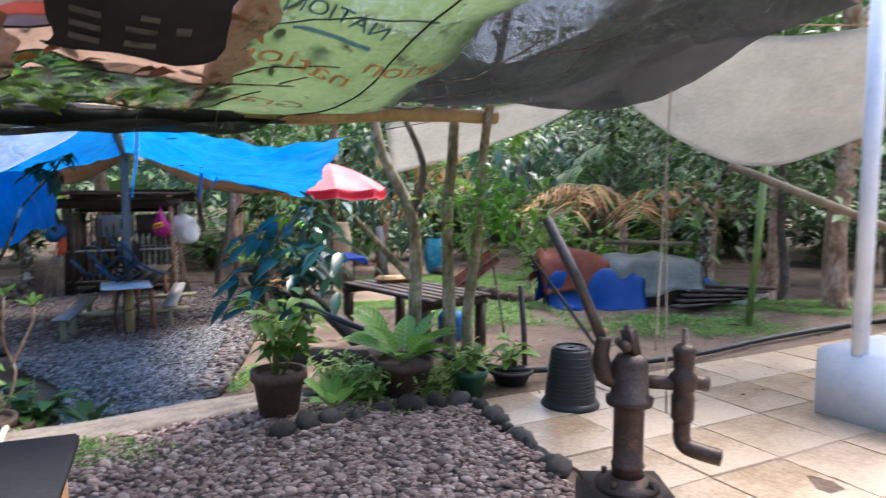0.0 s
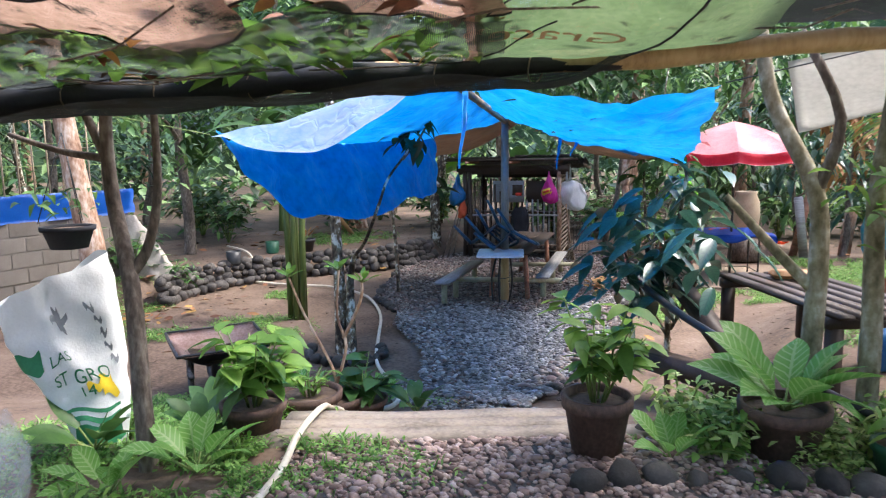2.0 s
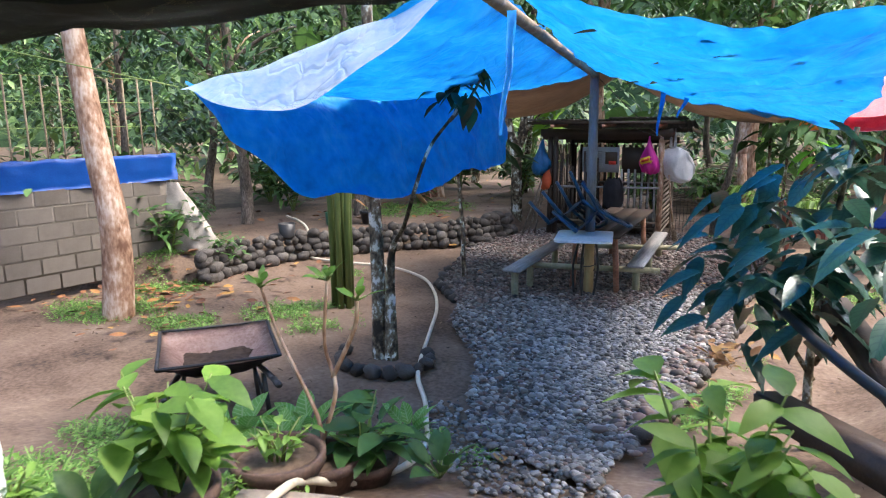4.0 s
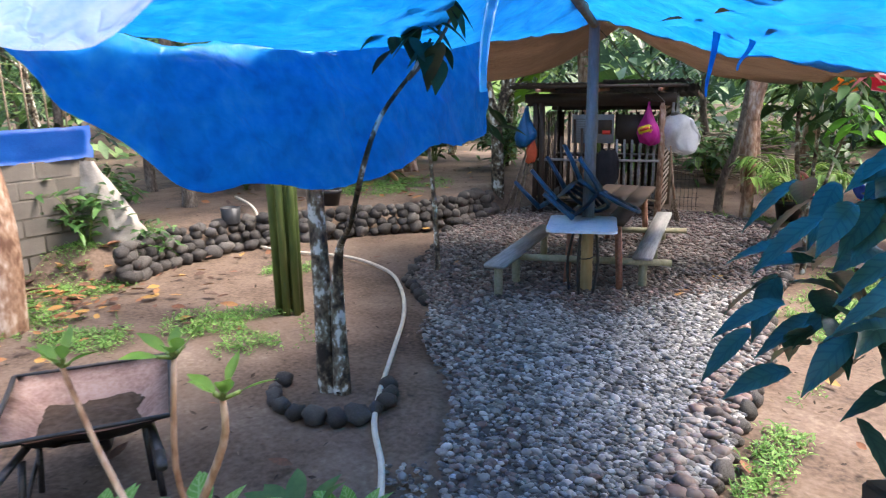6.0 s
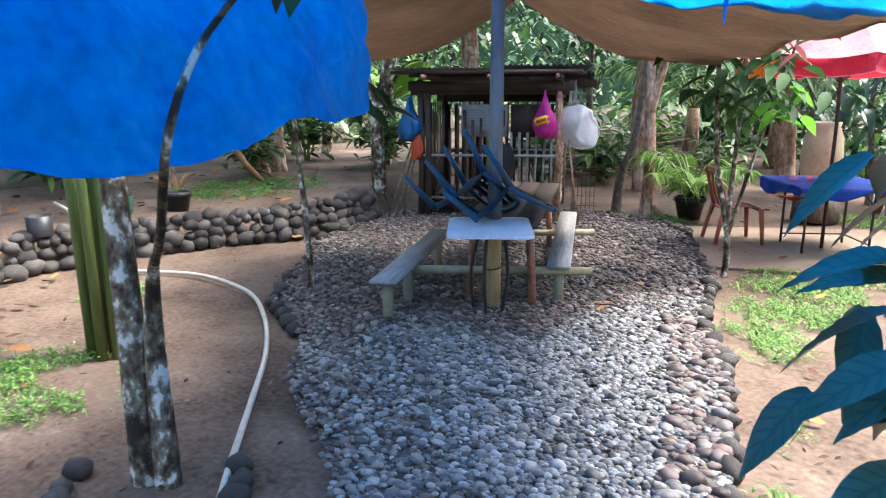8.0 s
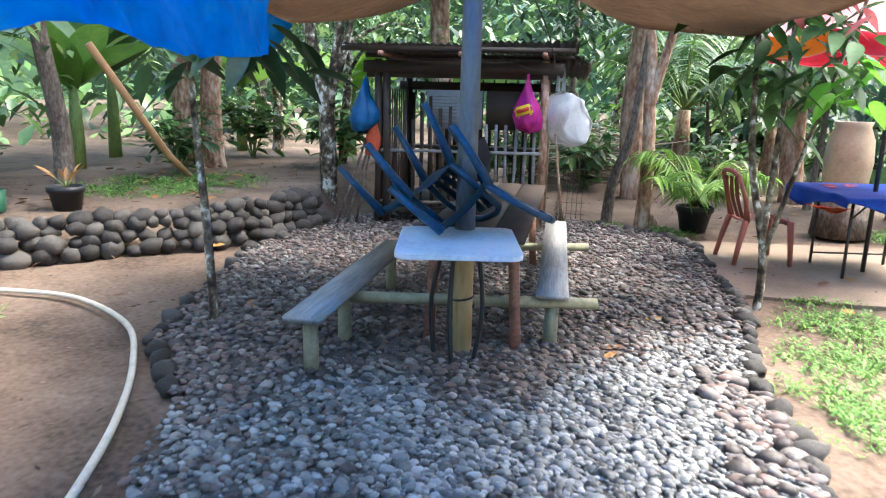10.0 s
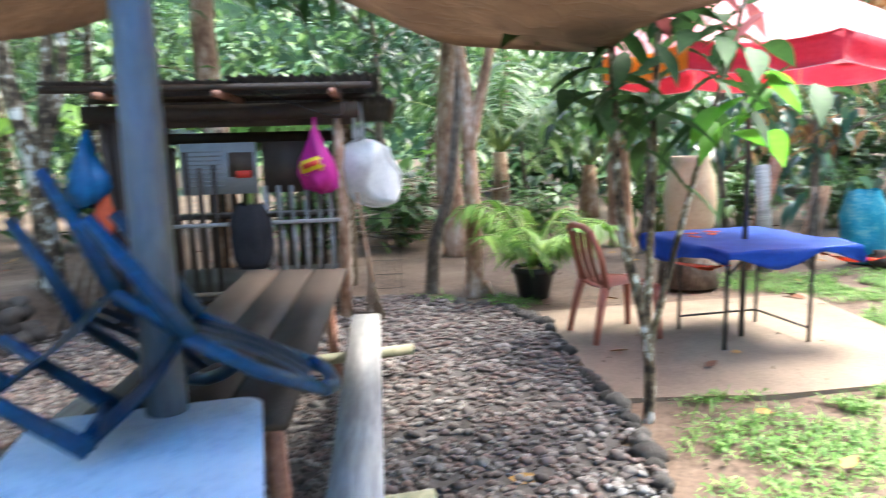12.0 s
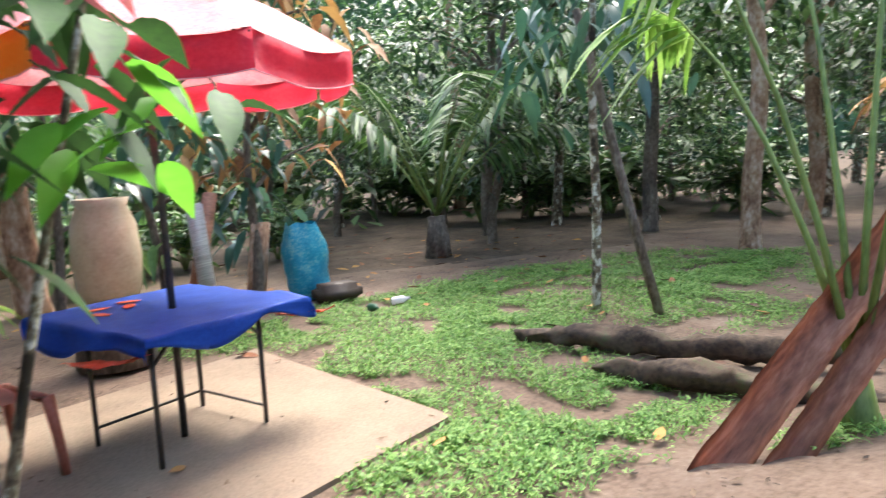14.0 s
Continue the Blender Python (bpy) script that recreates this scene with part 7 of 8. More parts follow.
def build_pile():
    t = thing("covered_pile", (2.25, 9.0, 0.55), "covered heap under red, blue and silver tarpaulins", "covered heap")

    def drape(x0, x1, h, seed, w=0.75, low=0.0):
        def fn(u, v):
            x = lerp(x0, x1, u)
            y = (v - 0.5) * 2 * w
            z = low + (h - low) * (1 - smoothstep(0.55, 1.0, abs(v - 0.5) * 2)) - 0.08 * smoothstep(0.8, 1, abs(u - 0.5) * 2)
            return Vector((x, y, z)) + wrinkle(Vector((x, y * 0.6, z)), 0.12, 2.6, seed)
        return sheet(fn, 22, 22)
    part("red_cover", drape(-1.0, -0.15, 0.68, 1, 0.6, 0.28), CLOTH_RUST, t, "faded red tarpaulin")
    part("blue_cover", drape(-0.95, 0.25, 0.5, 2, 0.78, -0.02), BLUE_PAINT, t, "blue tarpaulin")
    part("silver_cover", drape(-0.2, 1.05, 0.62, 3, 0.6, 0.22), TARP_SILVER, t, "silver-grey tarpaulin")
    part("crate", boxed((0.5, 0, 0.12), (1.1, 0.9, 0.4)), DARK_WOOD, t)
    part("blue_end", drape(0.9, 1.4, 0.32, 5, 0.45, 0.1), BLUE_PAINT, t)
    for k in range(5):
        part("board", boxed((0.9 + 0.13 * k, -0.75 + 0.06 * k, 0.12 + 0.045 * k), (0.9, 0.16, 0.03), Matrix.Rotation(0.5 - 0.2 * k, 4, "Z")), DARK_WOOD, t)
    part("pole", tubed([(-0.2, 0.5, 0.78), (1.2, 0.4, 0.76)], 0.03, 8), OLD_BAMBOO, t)


CLOTH_RUST = RM("faded_red_tarp", [(0.20, 0.05, 0.03), (0.34, 0.09, 0.055), (0.42, 0.15, 0.10)], 3, 0.6, 0.4, 40)
TARP_SILVER = RM("silver_tarp", [(0.18, 0.20, 0.18), (0.34, 0.36, 0.33), (0.50, 0.52, 0.49)], 2.5, 0.5, 0.4, 40)
build_pile()
bag_body("flat_sack", (3.62, 8.7, 0.57), (0.85, 0.5, 0.26), SACK, "flattened white sacks dropped on the grass", "sack", 3, 0.8, -30, 0, 0.2)
whole("water_container", turned([(0.1, 0), (0.13, 0.02), (0.13, 0.22), (0.1, 0.27), (0.035, 0.30), (0.035, 0.34), (0.0, 0.34)], 20), BLUE_PLASTIC, (0.08, 6.7, 0.58), "translucent blue plastic water bottle", "bottle")
for p, q, r, m, lbl in (((0.35, 5.6, 2.0), (1.05, 4.62, 1.0), 0.012, STEEL, "thin dark rod leaning on the basket"), ((0.66, 5.35, 0.5), (0.62, 5.4, 1.3), 0.022, STEEL, "short dark upright stake"), ((3.3, 7.3, 0.45), (3.42, 7.3, 2.4), 0.04, GREEN_STEM, "thin pale green sapling trunk"), ((2.75, 6.6, 2.3), (4.9, 6.3, 1.4), 0.04, OLD_BAMBOO, "slanting bamboo prop behind the terrace"), ((0.3, 6.0, 2.1), (0.5, 5.5, 0.9), 0.008, BARK, "thin dry hanging vine")):
    whole("prop", tubed([p, lerp(Vector(p), Vector(q), 0.5) + Vector((0.01, 0, 0)), q], r, 8), m, (0, 0, 0), lbl, "pole")

# ---- plastic chairs ----
def plastic_chair(name, mat, label, m):
    """A moulded chair facing +y, its feet at z 0."""
    t = thing(name, (0, 0, 0), label, "chair")

    def seat(u, v):
        x, y = (u - 0.5) * 0.42, (v - 0.5) * 0.42
        return Vector((x * (0.9 + 0.12 * v), y, 0.42 - 0.02 * math.cos((u - 0.5) * 3) + 0.012 * math.cos((v - 0.5) * 5)))
    part("seat", sheet(seat, 12, 12, 0.012), mat, t)
    for s in (-1, 1):
        part("leg", tubed([(0.20 * s, 0.20, 0.41), (0.215 * s, 0.22, 0.2), (0.225 * s, 0.235, 0)], [0.032, 0.026, 0.022], 8), mat, t)
        part("leg", tubed([(0.18 * s, -0.20, 0.41), (0.20 * s, -0.25, 0.2), (0.215 * s, -0.285, 0)], [0.032, 0.026, 0.022], 8), mat, t)
        part("back_post", tubed([(0.185 * s, -0.19, 0.40), (0.2 * s, -0.24, 0.62), (0.175 * s, -0.31, 0.82)], [0.026, 0.022, 0.02], 8), mat, t)
    for k in range(3):
        x = -0.11 + 0.11 * k
        part("back_slat", sheet(lambda u, v: Vector((x + (u - 0.5) * 0.085, lerp(-0.20, -0.305, v) - 0.02 * math.sin(math.pi * v), lerp(0.42, 0.80, v))), 2, 8, 0.008), mat, t)
    part("top_rail", tubed(smooth_path([(-0.175, -0.31, 0.81), (-0.09, -0.325, 0.85), (0.09, -0.325, 0.85), (0.175, -0.31, 0.81)], 4), 0.024, 8), mat, t)
    part("front_apron", boxed((0, 0.2, 0.395), (0.38, 0.014, 0.05), None, 0.004), mat, t)
    t.matrix_world = m
    return t


plastic_chair("plastic_chair", RED_PLASTIC, "faded red-brown plastic chair standing on the pad", pose(-3.05, 13.12, 0.014, 0, 0, -62))


def settle(t, z):
    """Lowers or lifts a thing until its lowest point rests at z."""
    bpy.context.view_layer.update()
    low = min((c.matrix_world @ v.co).z for c in t.children_recursive for v in c.data.vertices)
    t.matrix_world = Matrix.Translation((0, 0, z - low)) @ t.matrix_world


SIGHT = Vector((-0.42, 0.9, 0))
for at, turn, spin in (((-4.66, 9.34, 1.2), -38, 25), ((-4.40, 9.38, 1.2), -46, 60)):
    c = plastic_chair("plastic_chair", SLATE_PLASTIC, "dark slate plastic chair, blue for its lit faces, tipped upside down on the table", Matrix.Translation(at) @ Matrix.Rotation(radians(turn), 4, SIGHT) @ Matrix.Translation((0, 0, 0.3)) @ Matrix.Rotation(math.pi, 4, "X") @ Matrix.Rotation(radians(spin), 4, "Z") @ Matrix.Scale(0.86, 4))
    settle(c, 0.757)

# ---- hut contents ----
def hut_at(x, y, z):
    return Matrix.Translation(HUT) @ Matrix.Rotation(radians(HUT_YAW), 4, "Z") @ Vector((x, y, z))


def hanging_bag(name, at, r, h, mat, label, seed, yaw=0):
    bm = turned([(0.012, h), (0.02, h * 0.92), (r * 0.45, h * 0.72), (r * 0.85, h * 0.42), (r, h * 0.22), (r * 0.8, h * 0.05), (r * 0.3, 0)], 26)
    for v in bm.verts:
        v.co += wrinkle(v.co, 0.06, 9, seed) + wrinkle(v.co, 0.025, 24, seed)
    t = thing(name, at, label, "bag", yaw=yaw)
    part("body", bm, mat, t)
    return t




def carrier_bag(at, label):
    """A stuffed carrier bag hung by its handles: square-shouldered, heavier on one side."""
    t = thing("white_bag", at, label, "bag", yaw=HUT_YAW)
    bm = turned([(0.02, 0.0), (0.17, 0.02), (0.24, 0.10), (0.255, 0.22), (0.24, 0.36), (0.19, 0.47), (0.11, 0.55), (0.05, 0.60)], 36, True, False, 0.8)
    for v in bm.verts:
        v.co.x = v.co.x * (0.86 + 0.2 * (v.co.z < 0.3)) + 0.17 * (1 - v.co.z / 0.6) - 0.05
        v.co += wrinkle(v.co, 0.13, 4, 3) + wrinkle(v.co, 0.05, 12, 3)
    part("body", bm, WHITE_PLASTIC, t)
    for s in (-1, 1):
        part("handle", sheet(lambda u, v: Vector((-0.03 + 0.03 * s + 0.05 * (u - 0.5) * (1 - 0.7 * v), 0.03 * s * (1 - v), 0.55 + 0.30 * v)) + wrinkle((u, v * 2, s), 0.02, 4), 5, 8, 0.003), WHITE_PLASTIC, t)


carrier_bag(hut_at(0.20, 0.1, 1.0), "bulging white plastic bag hung on the hut corner")
pk = hanging_bag("pink_bag", hut_at(-0.16, -0.12, 1.12), 0.15, 0.62, PINK, "pink net bag hung on the hut front", 5)
part("label", boxed((0.0, -0.13, 0.22), (0.2, 0.05, 0.12), Matrix.Rotation(-0.3, 4, "Y"), 0.02), YELLOW, pk, "yellow and red printed label")
part("label_stripe", boxed((0.0, -0.16, 0.23), (0.14, 0.012, 0.04), Matrix.Rotation(-0.3, 4, "Y"), 0.003), RED, pk)
hanging_bag("blue_bag", hut_at(-2.0, -0.02, 1.06), 0.17, 0.62, BLUE_PLASTIC, "blue plastic bag hung on the hut post", 7)
hanging_bag("red_cloth", hut_at(-1.9, -0.02, 0.8), 0.08, 0.5, CLOTH_RED, "red-brown cloth hung below the blue bag", 8)
poster = thing("poster", hut_at(-0.98, 0.02, 1.16), "faded printed calendar pinned on the hut slats", "poster", yaw=HUT_YAW)
part("sheet", boxed((0.0, 0, 0.17), (0.62, 0.006, 0.42), None, 0), PAPER, poster)
for k in range(9):
    part("print_line", boxed((-0.12, -0.006, 0.03 + 0.035 * k), (0.3, 0.004, 0.012), None, 0), GREY_INK, poster)
part("print_picture", boxed((0.18, -0.006, 0.2), (0.2, 0.004, 0.2), None, 0), DARK_WOOD, poster)
part("print_picture", boxed((0.2, -0.007, 0.12), (0.12, 0.005, 0.06), None, 0), RED, poster)
panel = whole("panel", boxed((0, 0, 0), (0.5, 0.01, 0.42), None, 0.003), DARK_WOOD, hut_at(-0.38, 0.03, 1.33), "dark board behind the slats", "board", yaw=HUT_YAW)
bag_body("backpack", hut_at(-0.72, -0.15, 0.52), (0.34, 0.22, 0.52), DARK, "black cloth backpack hung in the hut opening", "bag", 4, 0.6, HUT_YAW, 0, 0.1)
broom = thing("broom", hut_at(0.12, -0.02, 0), "stick broom leaning on the hut corner", "broom", yaw=HUT_YAW)
part("handle", tubed([(0.12, -0.1, 0.35), (0.02, 0.02, 1.1)], 0.014, 7), PALE_BARK, broom)
rb = random.Random(12)
bristle = bmesh.new()
for k in range(40):
    tube(bristle, [(0.10 + rb.uniform(-0.02, 0.02), -0.08, 0.48), (0.14 + rb.uniform(-0.1, 0.1), -0.12 + rb.uniform(-0.05, 0.05), 0.0)], 0.003, 3)
part("brush", bristle, OLD_BAMBOO, broom)
for k, (a, b) in enumerate((((-2.25, -0.35, 0.0), (-1.98, 0.0, 1.0)), ((-2.15, -0.3, 0.0), (-1.95, 0.02, 0.95)), ((-2.05, -0.25, 0.0), (-1.93, 0.0, 0.9)))):
    whole("stick", tubed([hut_at(*a), hut_at(*b)], 0.014, 7), BARK, (0, 0, 0), "thin dark stick leaning on the hut", "stick", "leaning sticks")
mesh_fence = thing("wire_fence", hut_at(0.15, 0.9, 0), "scrap of square wire mesh beside the hut", "fence", yaw=HUT_YAW)
for k in range(6):
    part("wire", tubed([(0.05 + 0.06 * k, 0, 0), (0.05 + 0.06 * k, 0, 0.85)], 0.003, 4), STEEL, mesh_fence)
    part("wire", tubed([(0.03, 0, 0.08 + 0.14 * k), (0.38, 0, 0.08 + 0.14 * k)], 0.003, 4), STEEL, mesh_fence)
for k in range(4):
    part("cord", tubed(smooth_path([(-4.42 + 0.09 * math.cos(k * 1.6), 9.5 + 0.1 * math.sin(k * 1.6), 0.72), (-4.42 + 0.16 * math.cos(k * 1.6), 9.45 + 0.12 * math.sin(k * 1.6), 0.35), (-4.42 + 0.13 * math.cos(k * 1.6 + 0.3), 9.42 + 0.12 * math.sin(k * 1.6), 0.01)], 4), 0.014, 6), BLACK, bpy.data.objects["post"], "black rubber cord").matrix_parent_inverse = Matrix.Translation(-POLE)
whole("cable", tubed(smooth_path([(-4.38, 9.5, 2.5), (-4.5, 11.0, 1.95), (-5.15, 12.9, 1.72), hut_at(-0.75, -0.4, 2.0)], 6), 0.005, 5), BLACK, (0, 0, 0), "thin wire slung from the post to the hut", "wire")

# ---- umbrella table ----
def build_umbrella():
    t = thing("parasol", (-2.15, 13.15, 0.04), "large faded red parasol with a scalloped valance", "parasol")
    part("pole", tubed([(0, 0, -0.02), (0, 0, 1.3), (-0.04, 0.03, 2.5)], 0.02, 10), STEEL, t)
    apex = Vector((-0.04, 0.03, 2.50))
    n, R = 8, 1.05
    rim = [Vector((R * math.cos(2 * math.pi * (k + 0.3) / n), R * math.sin(2 * math.pi * (k + 0.3) / n), 2.02)) for k in range(n)]
    for k in range(n):
        a, b = rim[k], rim[(k + 1) % n]

        def pan(u, v):
            p = lerp(apex, lerp(a, b, u), v)
            p.z += 0.07 * math.sin(math.pi * v) - 0.05 * v * math.sin(math.pi * u)
            return p
        part("canopy_panel", sheet(pan, 8, 10, 0.002), UMB_ORANGE_TOP if k == 4 else UMB_TOP, t)

        def val(u, v):
            p = lerp(a, b, u)
            p.z += -0.05 * math.sin(math.pi * u) - 0.17 * v
            return p + Vector((0.02 * math.sin(u * 9), 0.02 * math.cos(u * 8), 0))
        part("valance", sheet(val, 10, 3, 0.002), UMB_ORANGE if k == 4 else UMB_RED, t, "red hanging valance with a pale hem")
        part("hem", tubed([val(j / 8, 1.0) for j in range(9)], 0.004, 5), UMB_TOP, t)
        part("rib", tubed([apex - Vector((0, 0, 0.04)), a - Vector((0, 0, 0.02))], 0.007, 5), STEEL, t)
        part("strut", tubed([Vector((-0.02, 0.015, 1.75)), lerp(apex, a, 0.55) - Vector((0, 0, 0.0))], 0.005, 5), STEEL, t)


UMB_ORANGE_TOP = UMB_TOP
build_umbrella()


def build_blue_table():
    o = Vector((-2.14, 13.2, 0.014))
    t = thing("table", o, "thin steel-legged table under a blue tablecloth", "table", yaw=25)
    for x in (-0.34, 0.34):
        for y in (-0.29, 0.29):
            part("leg", tubed([(x, y, 0), (x, y, 0.70)], 0.014, 8), STEEL, t)
    for a, b in (((-0.34, 0.29, 0.1), (0.34, 0.29, 0.1)), ((0.34, -0.29, 0.1), (0.34, 0.29, 0.1)), ((-0.34, -0.29, 0.66), (0.34, -0.29, 0.66)), ((-0.34, 0.29, 0.66), (0.34, 0.29, 0.66)), ((0.2, -0.29, 0.66), (0.34, -0.29, 0.52)), ((-0.2, -0.29, 0.66), (-0.34, -0.29, 0.52))):
        part("rail", tubed([a, b], 0.009, 6), STEEL, t)
    part("tabletop", boxed((0, 0, 0.715), (1.02, 1.06, 0.025), None, 0.008), DARK_WOOD, t)
    c = thing("tablecloth", o, "bright blue cloth with an orange print over the table", "tablecloth", yaw=25)

    def cloth(u, v):
        x, y = (u - 0.5) * 1.36, (v - 0.5) * 1.32
        ox, oy = max(0, abs(x) - 0.52), max(0, abs(y) - 0.54)
        d = max(ox, oy)
        k = 1 if d == 0 else 0.25
        px = math.copysign(min(abs(x), 0.52) + ox * 0.12, x)
        py = math.copysign(min(abs(y), 0.54) + oy * 0.12, y)
        return Vector((px, py, 0.735 - d * 0.95 * (0.75 + 0.35 * math.sin(9 * x + 5 * y)))) + wrinkle((x, y, d), 0.006 * k + 0.02 * (d > 0), 5)
    part("cloth", sheet(cloth, 44, 44, 0.003), CLOTH_BLUE, c)
    for k, (x, y) in enumerate(((-0.25, 0.3), (-0.12, 0.22), (-0.32, 0.15), (-0.05, 0.34))):
        bm = turned([(0.07, 0), (0.06, 0.002), (0.0, 0.002)], 9, True, False, 0.5)
        part("print", bm, CLOTH_RED, c, "orange flower print").matrix_basis = pose(x, y, 0.7425, 0, 0, k * 50)
    for x, y, r in ((0.56, -0.40, 20), (-0.56, -0.32, -20)):
        part("red_lining", sheet(lambda u, v: Vector((x + (u - 0.5) * 0.3, y + (v - 0.5) * 0.3, 0.64 - 0.1 * u * v)) + wrinkle((u, v, x), 0.03, 4), 8, 8, 0.003), CLOTH_RED, c, "red-orange turned corner of the cloth")


build_blue_table()
jar = thing("clay_jar", (-2.28, 15.1, 0.0), "tall pale clay jar standing on a stump", "jar")
part("stump", turned([(0.3, 0), (0.27, 0.45), (0.0, 0.45)], 18), BARK, jar)
part("body", turned([(0.16, 0.45), (0.23, 0.6), (0.255, 0.85), (0.235, 1.1), (0.18, 1.24), (0.2, 1.3), (0.17, 1.3), (0.16, 1.2)], 28), CLAY_JAR, jar)
cy = bag_body("feed_sack", (-0.16, 16.5, 0.0), (0.54, 0.4, 0.85), CYAN_BAG, "full cyan woven plastic sack on the grass", "sack", 6, 0.62, 10, -0.06, 0.1)
for k, (x, y, h, w, a) in enumerate(((-1.35, 15.95, 1.25, 0.16, -8), (-1.55, 16.0, 1.35, 0.14, 10), (-0.72, 16.7, 0.95, 0.22, 4))):
    m = whole("slab_plank", boxed((0, 0, h / 2 - 0.05), (w, 0.05, h), None, 0.015), (WOOD, RED_WOOD, PALE_BARK)[k], (x, y, 0), ("grey weathered plank set upright", "dark red plank set upright", "pale upright stump of wood")[k], "plank")
    m.rotation_euler = (0.15, radians(a), 0.2)
for k, (x, y, m) in enumerate(((0.05, 15.4, GREEN_PLASTIC), (0.35, 15.5, WHITE_PLASTIC))):
    whole("bottle", turned([(0.035, 0), (0.04, 0.02), (0.04, 0.12), (0.015, 0.16), (0.015, 0.19), (0, 0.19)], 14), m, (x, y, 0.04), "discarded plastic bottle on the grass", "bottle").rotation_euler = (1.45, 0, k * 1.2)
whole("rotten_log", boxed((0, 0, 0.1), (0.5, 0.35, 0.2), None, 0.06), DARK_WOOD, (0.0, 16.1, 0.0), "dark rotten wood beside the sack", "wood")
dry = broadleaf_tree("cocoa_tree", (-0.75, 16.6, 0), 3.0, (0.2, 0.1), 1.0, 220, (0.2, 0.32), 0.07, BARK, LEAF_DRY, 93, "cocoa tree with many dry brown leaves", "", 0.35, 6, "tree", 0.42, 0.9)
broadleaf_tree("cocoa_tree", (-1.6, 16.9, 0), 3.0, (-0.2, 0.1), 1.0, 240, (0.22, 0.34), 0.06, BARK, LEAF_COCOA, 94, "cocoa tree with dark drooping leaves", "", 0.3, 6, "tree", 0.42, 0.9)
broadleaf_tree("cocoa_tree", (-2.6, 17.2, 0), 2.8, (0.1, 0.1), 1.0, 260, (0.22, 0.34), 0.06, BARK, FOREST_LEAF, 95, "cocoa tree with mixed green leaves", "", 0.25, 6, "tree", 0.42, 0.8)

# ---- logs, leaning timber and sticks ----
def log(pts, r, label, mat=BARK):
    sp = smooth_path(pts, 5)
    bm = bmesh.new()
    tube(bm, sp, [r * (0.88 + 0.34 * noise.noise(Vector((k * 0.6, r * 30, 0)))) * min(1.0, 0.45 + 0.2 * min(k, len(sp) - 1 - k)) for k in range(len(sp))], 16)
    bmesh.ops.subdivide_edges(bm, edges=[e for e in bm.edges if e.calc_length() > 0.12], cuts=2)
    for v in bm.verts:
        v.co += wrinkle(v.co, 0.06, 5) + wrinkle(v.co, 0.03, 14)
    whole("log", bm, mat, (0, 0, 0), label, "log", "fallen logs")


log([(0.45, 13.5, 0.06), (0.85, 12.95, 0.08), (1.2, 12.25, 0.10), (1.75, 11.45, 0.12)], 0.10, "mossy rotting log lying on the grass", ROTTEN)
log([(0.38, 12.6, 0.05), (0.65, 11.95, 0.07), (0.95, 11.2, 0.07), (1.2, 10.6, 0.07)], 0.085, "reddish rotting log lying on the grass", ROTTEN)
for a, b, w, m, lbl in (((-0.36, 11.13, 0.0), (0.92, 10.95, 1.08), 0.10, RED_WOOD, "red-brown split palm plank leaning up"), ((-0.18, 10.95, 0.0), (0.90, 10.82, 0.92), 0.075, RED_WOOD, "grey-brown split palm plank leaning up")):
    a, b = Vector(a), Vector(b)
    d = b - a
    n = Vector((0.1, 1, 0)).normalized()

    def trough(u, v):
        s = (v - 0.5) * 2
        up = d.cross(n).normalized() * -1
        return Vector((d.length * (u - 0.5), w * s, 0.07 * s * s)) + wrinkle((u * 6, v, w), 0.012, 3)
    bm = sheet(trough, 22, 8, 0.035)
    ob = whole("leaning_plank", bm, m, (0, 0, 0), lbl, "plank")
    x = d.normalized()
    y = Vector((-0.25, 0.6, 0.55))
    y = (y - x * y.dot(x)).normalized()
    z = x.cross(y)
    ob.matrix_world = Matrix.Translation((a + b) / 2) @ Matrix((x, y, z)).transposed().to_4x4()
whole("sapling_stick", tubed(smooth_path([(1.78, 14.0, -0.05), (1.8, 14.0, 1.0), (1.75, 13.98, 2.0), (1.8, 14.0, 3.4)], 4), [0.045 - 0.001 * k for k in range(13)], 8), LICHEN_BARK, (0, 0, 0), "thin upright lichened sapling trunk", "sapling")
whole("leaning_stick", tubed([(1.99, 13.4, -0.05), (1.8, 13.6, 1.0), (1.6, 13.75, 2.05), (1.45, 13.85, 2.7)], [0.045, 0.042, 0.04, 0.035], 8), BARK, (0, 0, 0), "dark pole leaning against the sapling", "pole")
rs = random.Random(14)
leafy = leaf_mesh("sapling_leaves", [(Vector((1.75 + rs.gauss(0, 0.5), 13.95 + rs.gauss(0, 0.5), rs.gauss(2.9, 0.45))), ring_dir(rs, -0.4, 0.4)) for _ in range(150)], LEAF_COCOA, None, (0.2, 0.32), 0.4, 0.8)
tagged(leafy, "drooping dark leaves on the thin sapling", "leaves", kind="stuff")


def brush_heap():
    r = random.Random(15)
    bm = bmesh.new()
    for k in range(170):
        c = Vector((-6.3 + r.gauss(0, 0.9), 18.6 + r.gauss(0, 0.5), r.uniform(0.02, 0.9) * math.exp(-((k % 17) - 8) ** 2 / 90)))
        a, L = r.gauss(0.1, 0.5), r.uniform(0.6, 1.7)
        d = Vector((math.cos(a), math.sin(a) * 0.5, r.uniform(-0.25, 0.3)))
        tube(bm, [c - d * L / 2, c + Vector((0, 0, 0.05)), c + d * L / 2], [r.uniform(0.012, 0.03), 0.018, 0.008], 5)
    ob = part("brushwood", bm, STICK, None)
    tagged(ob, "heap of dry pale cut branches", "brushwood", kind="stuff")


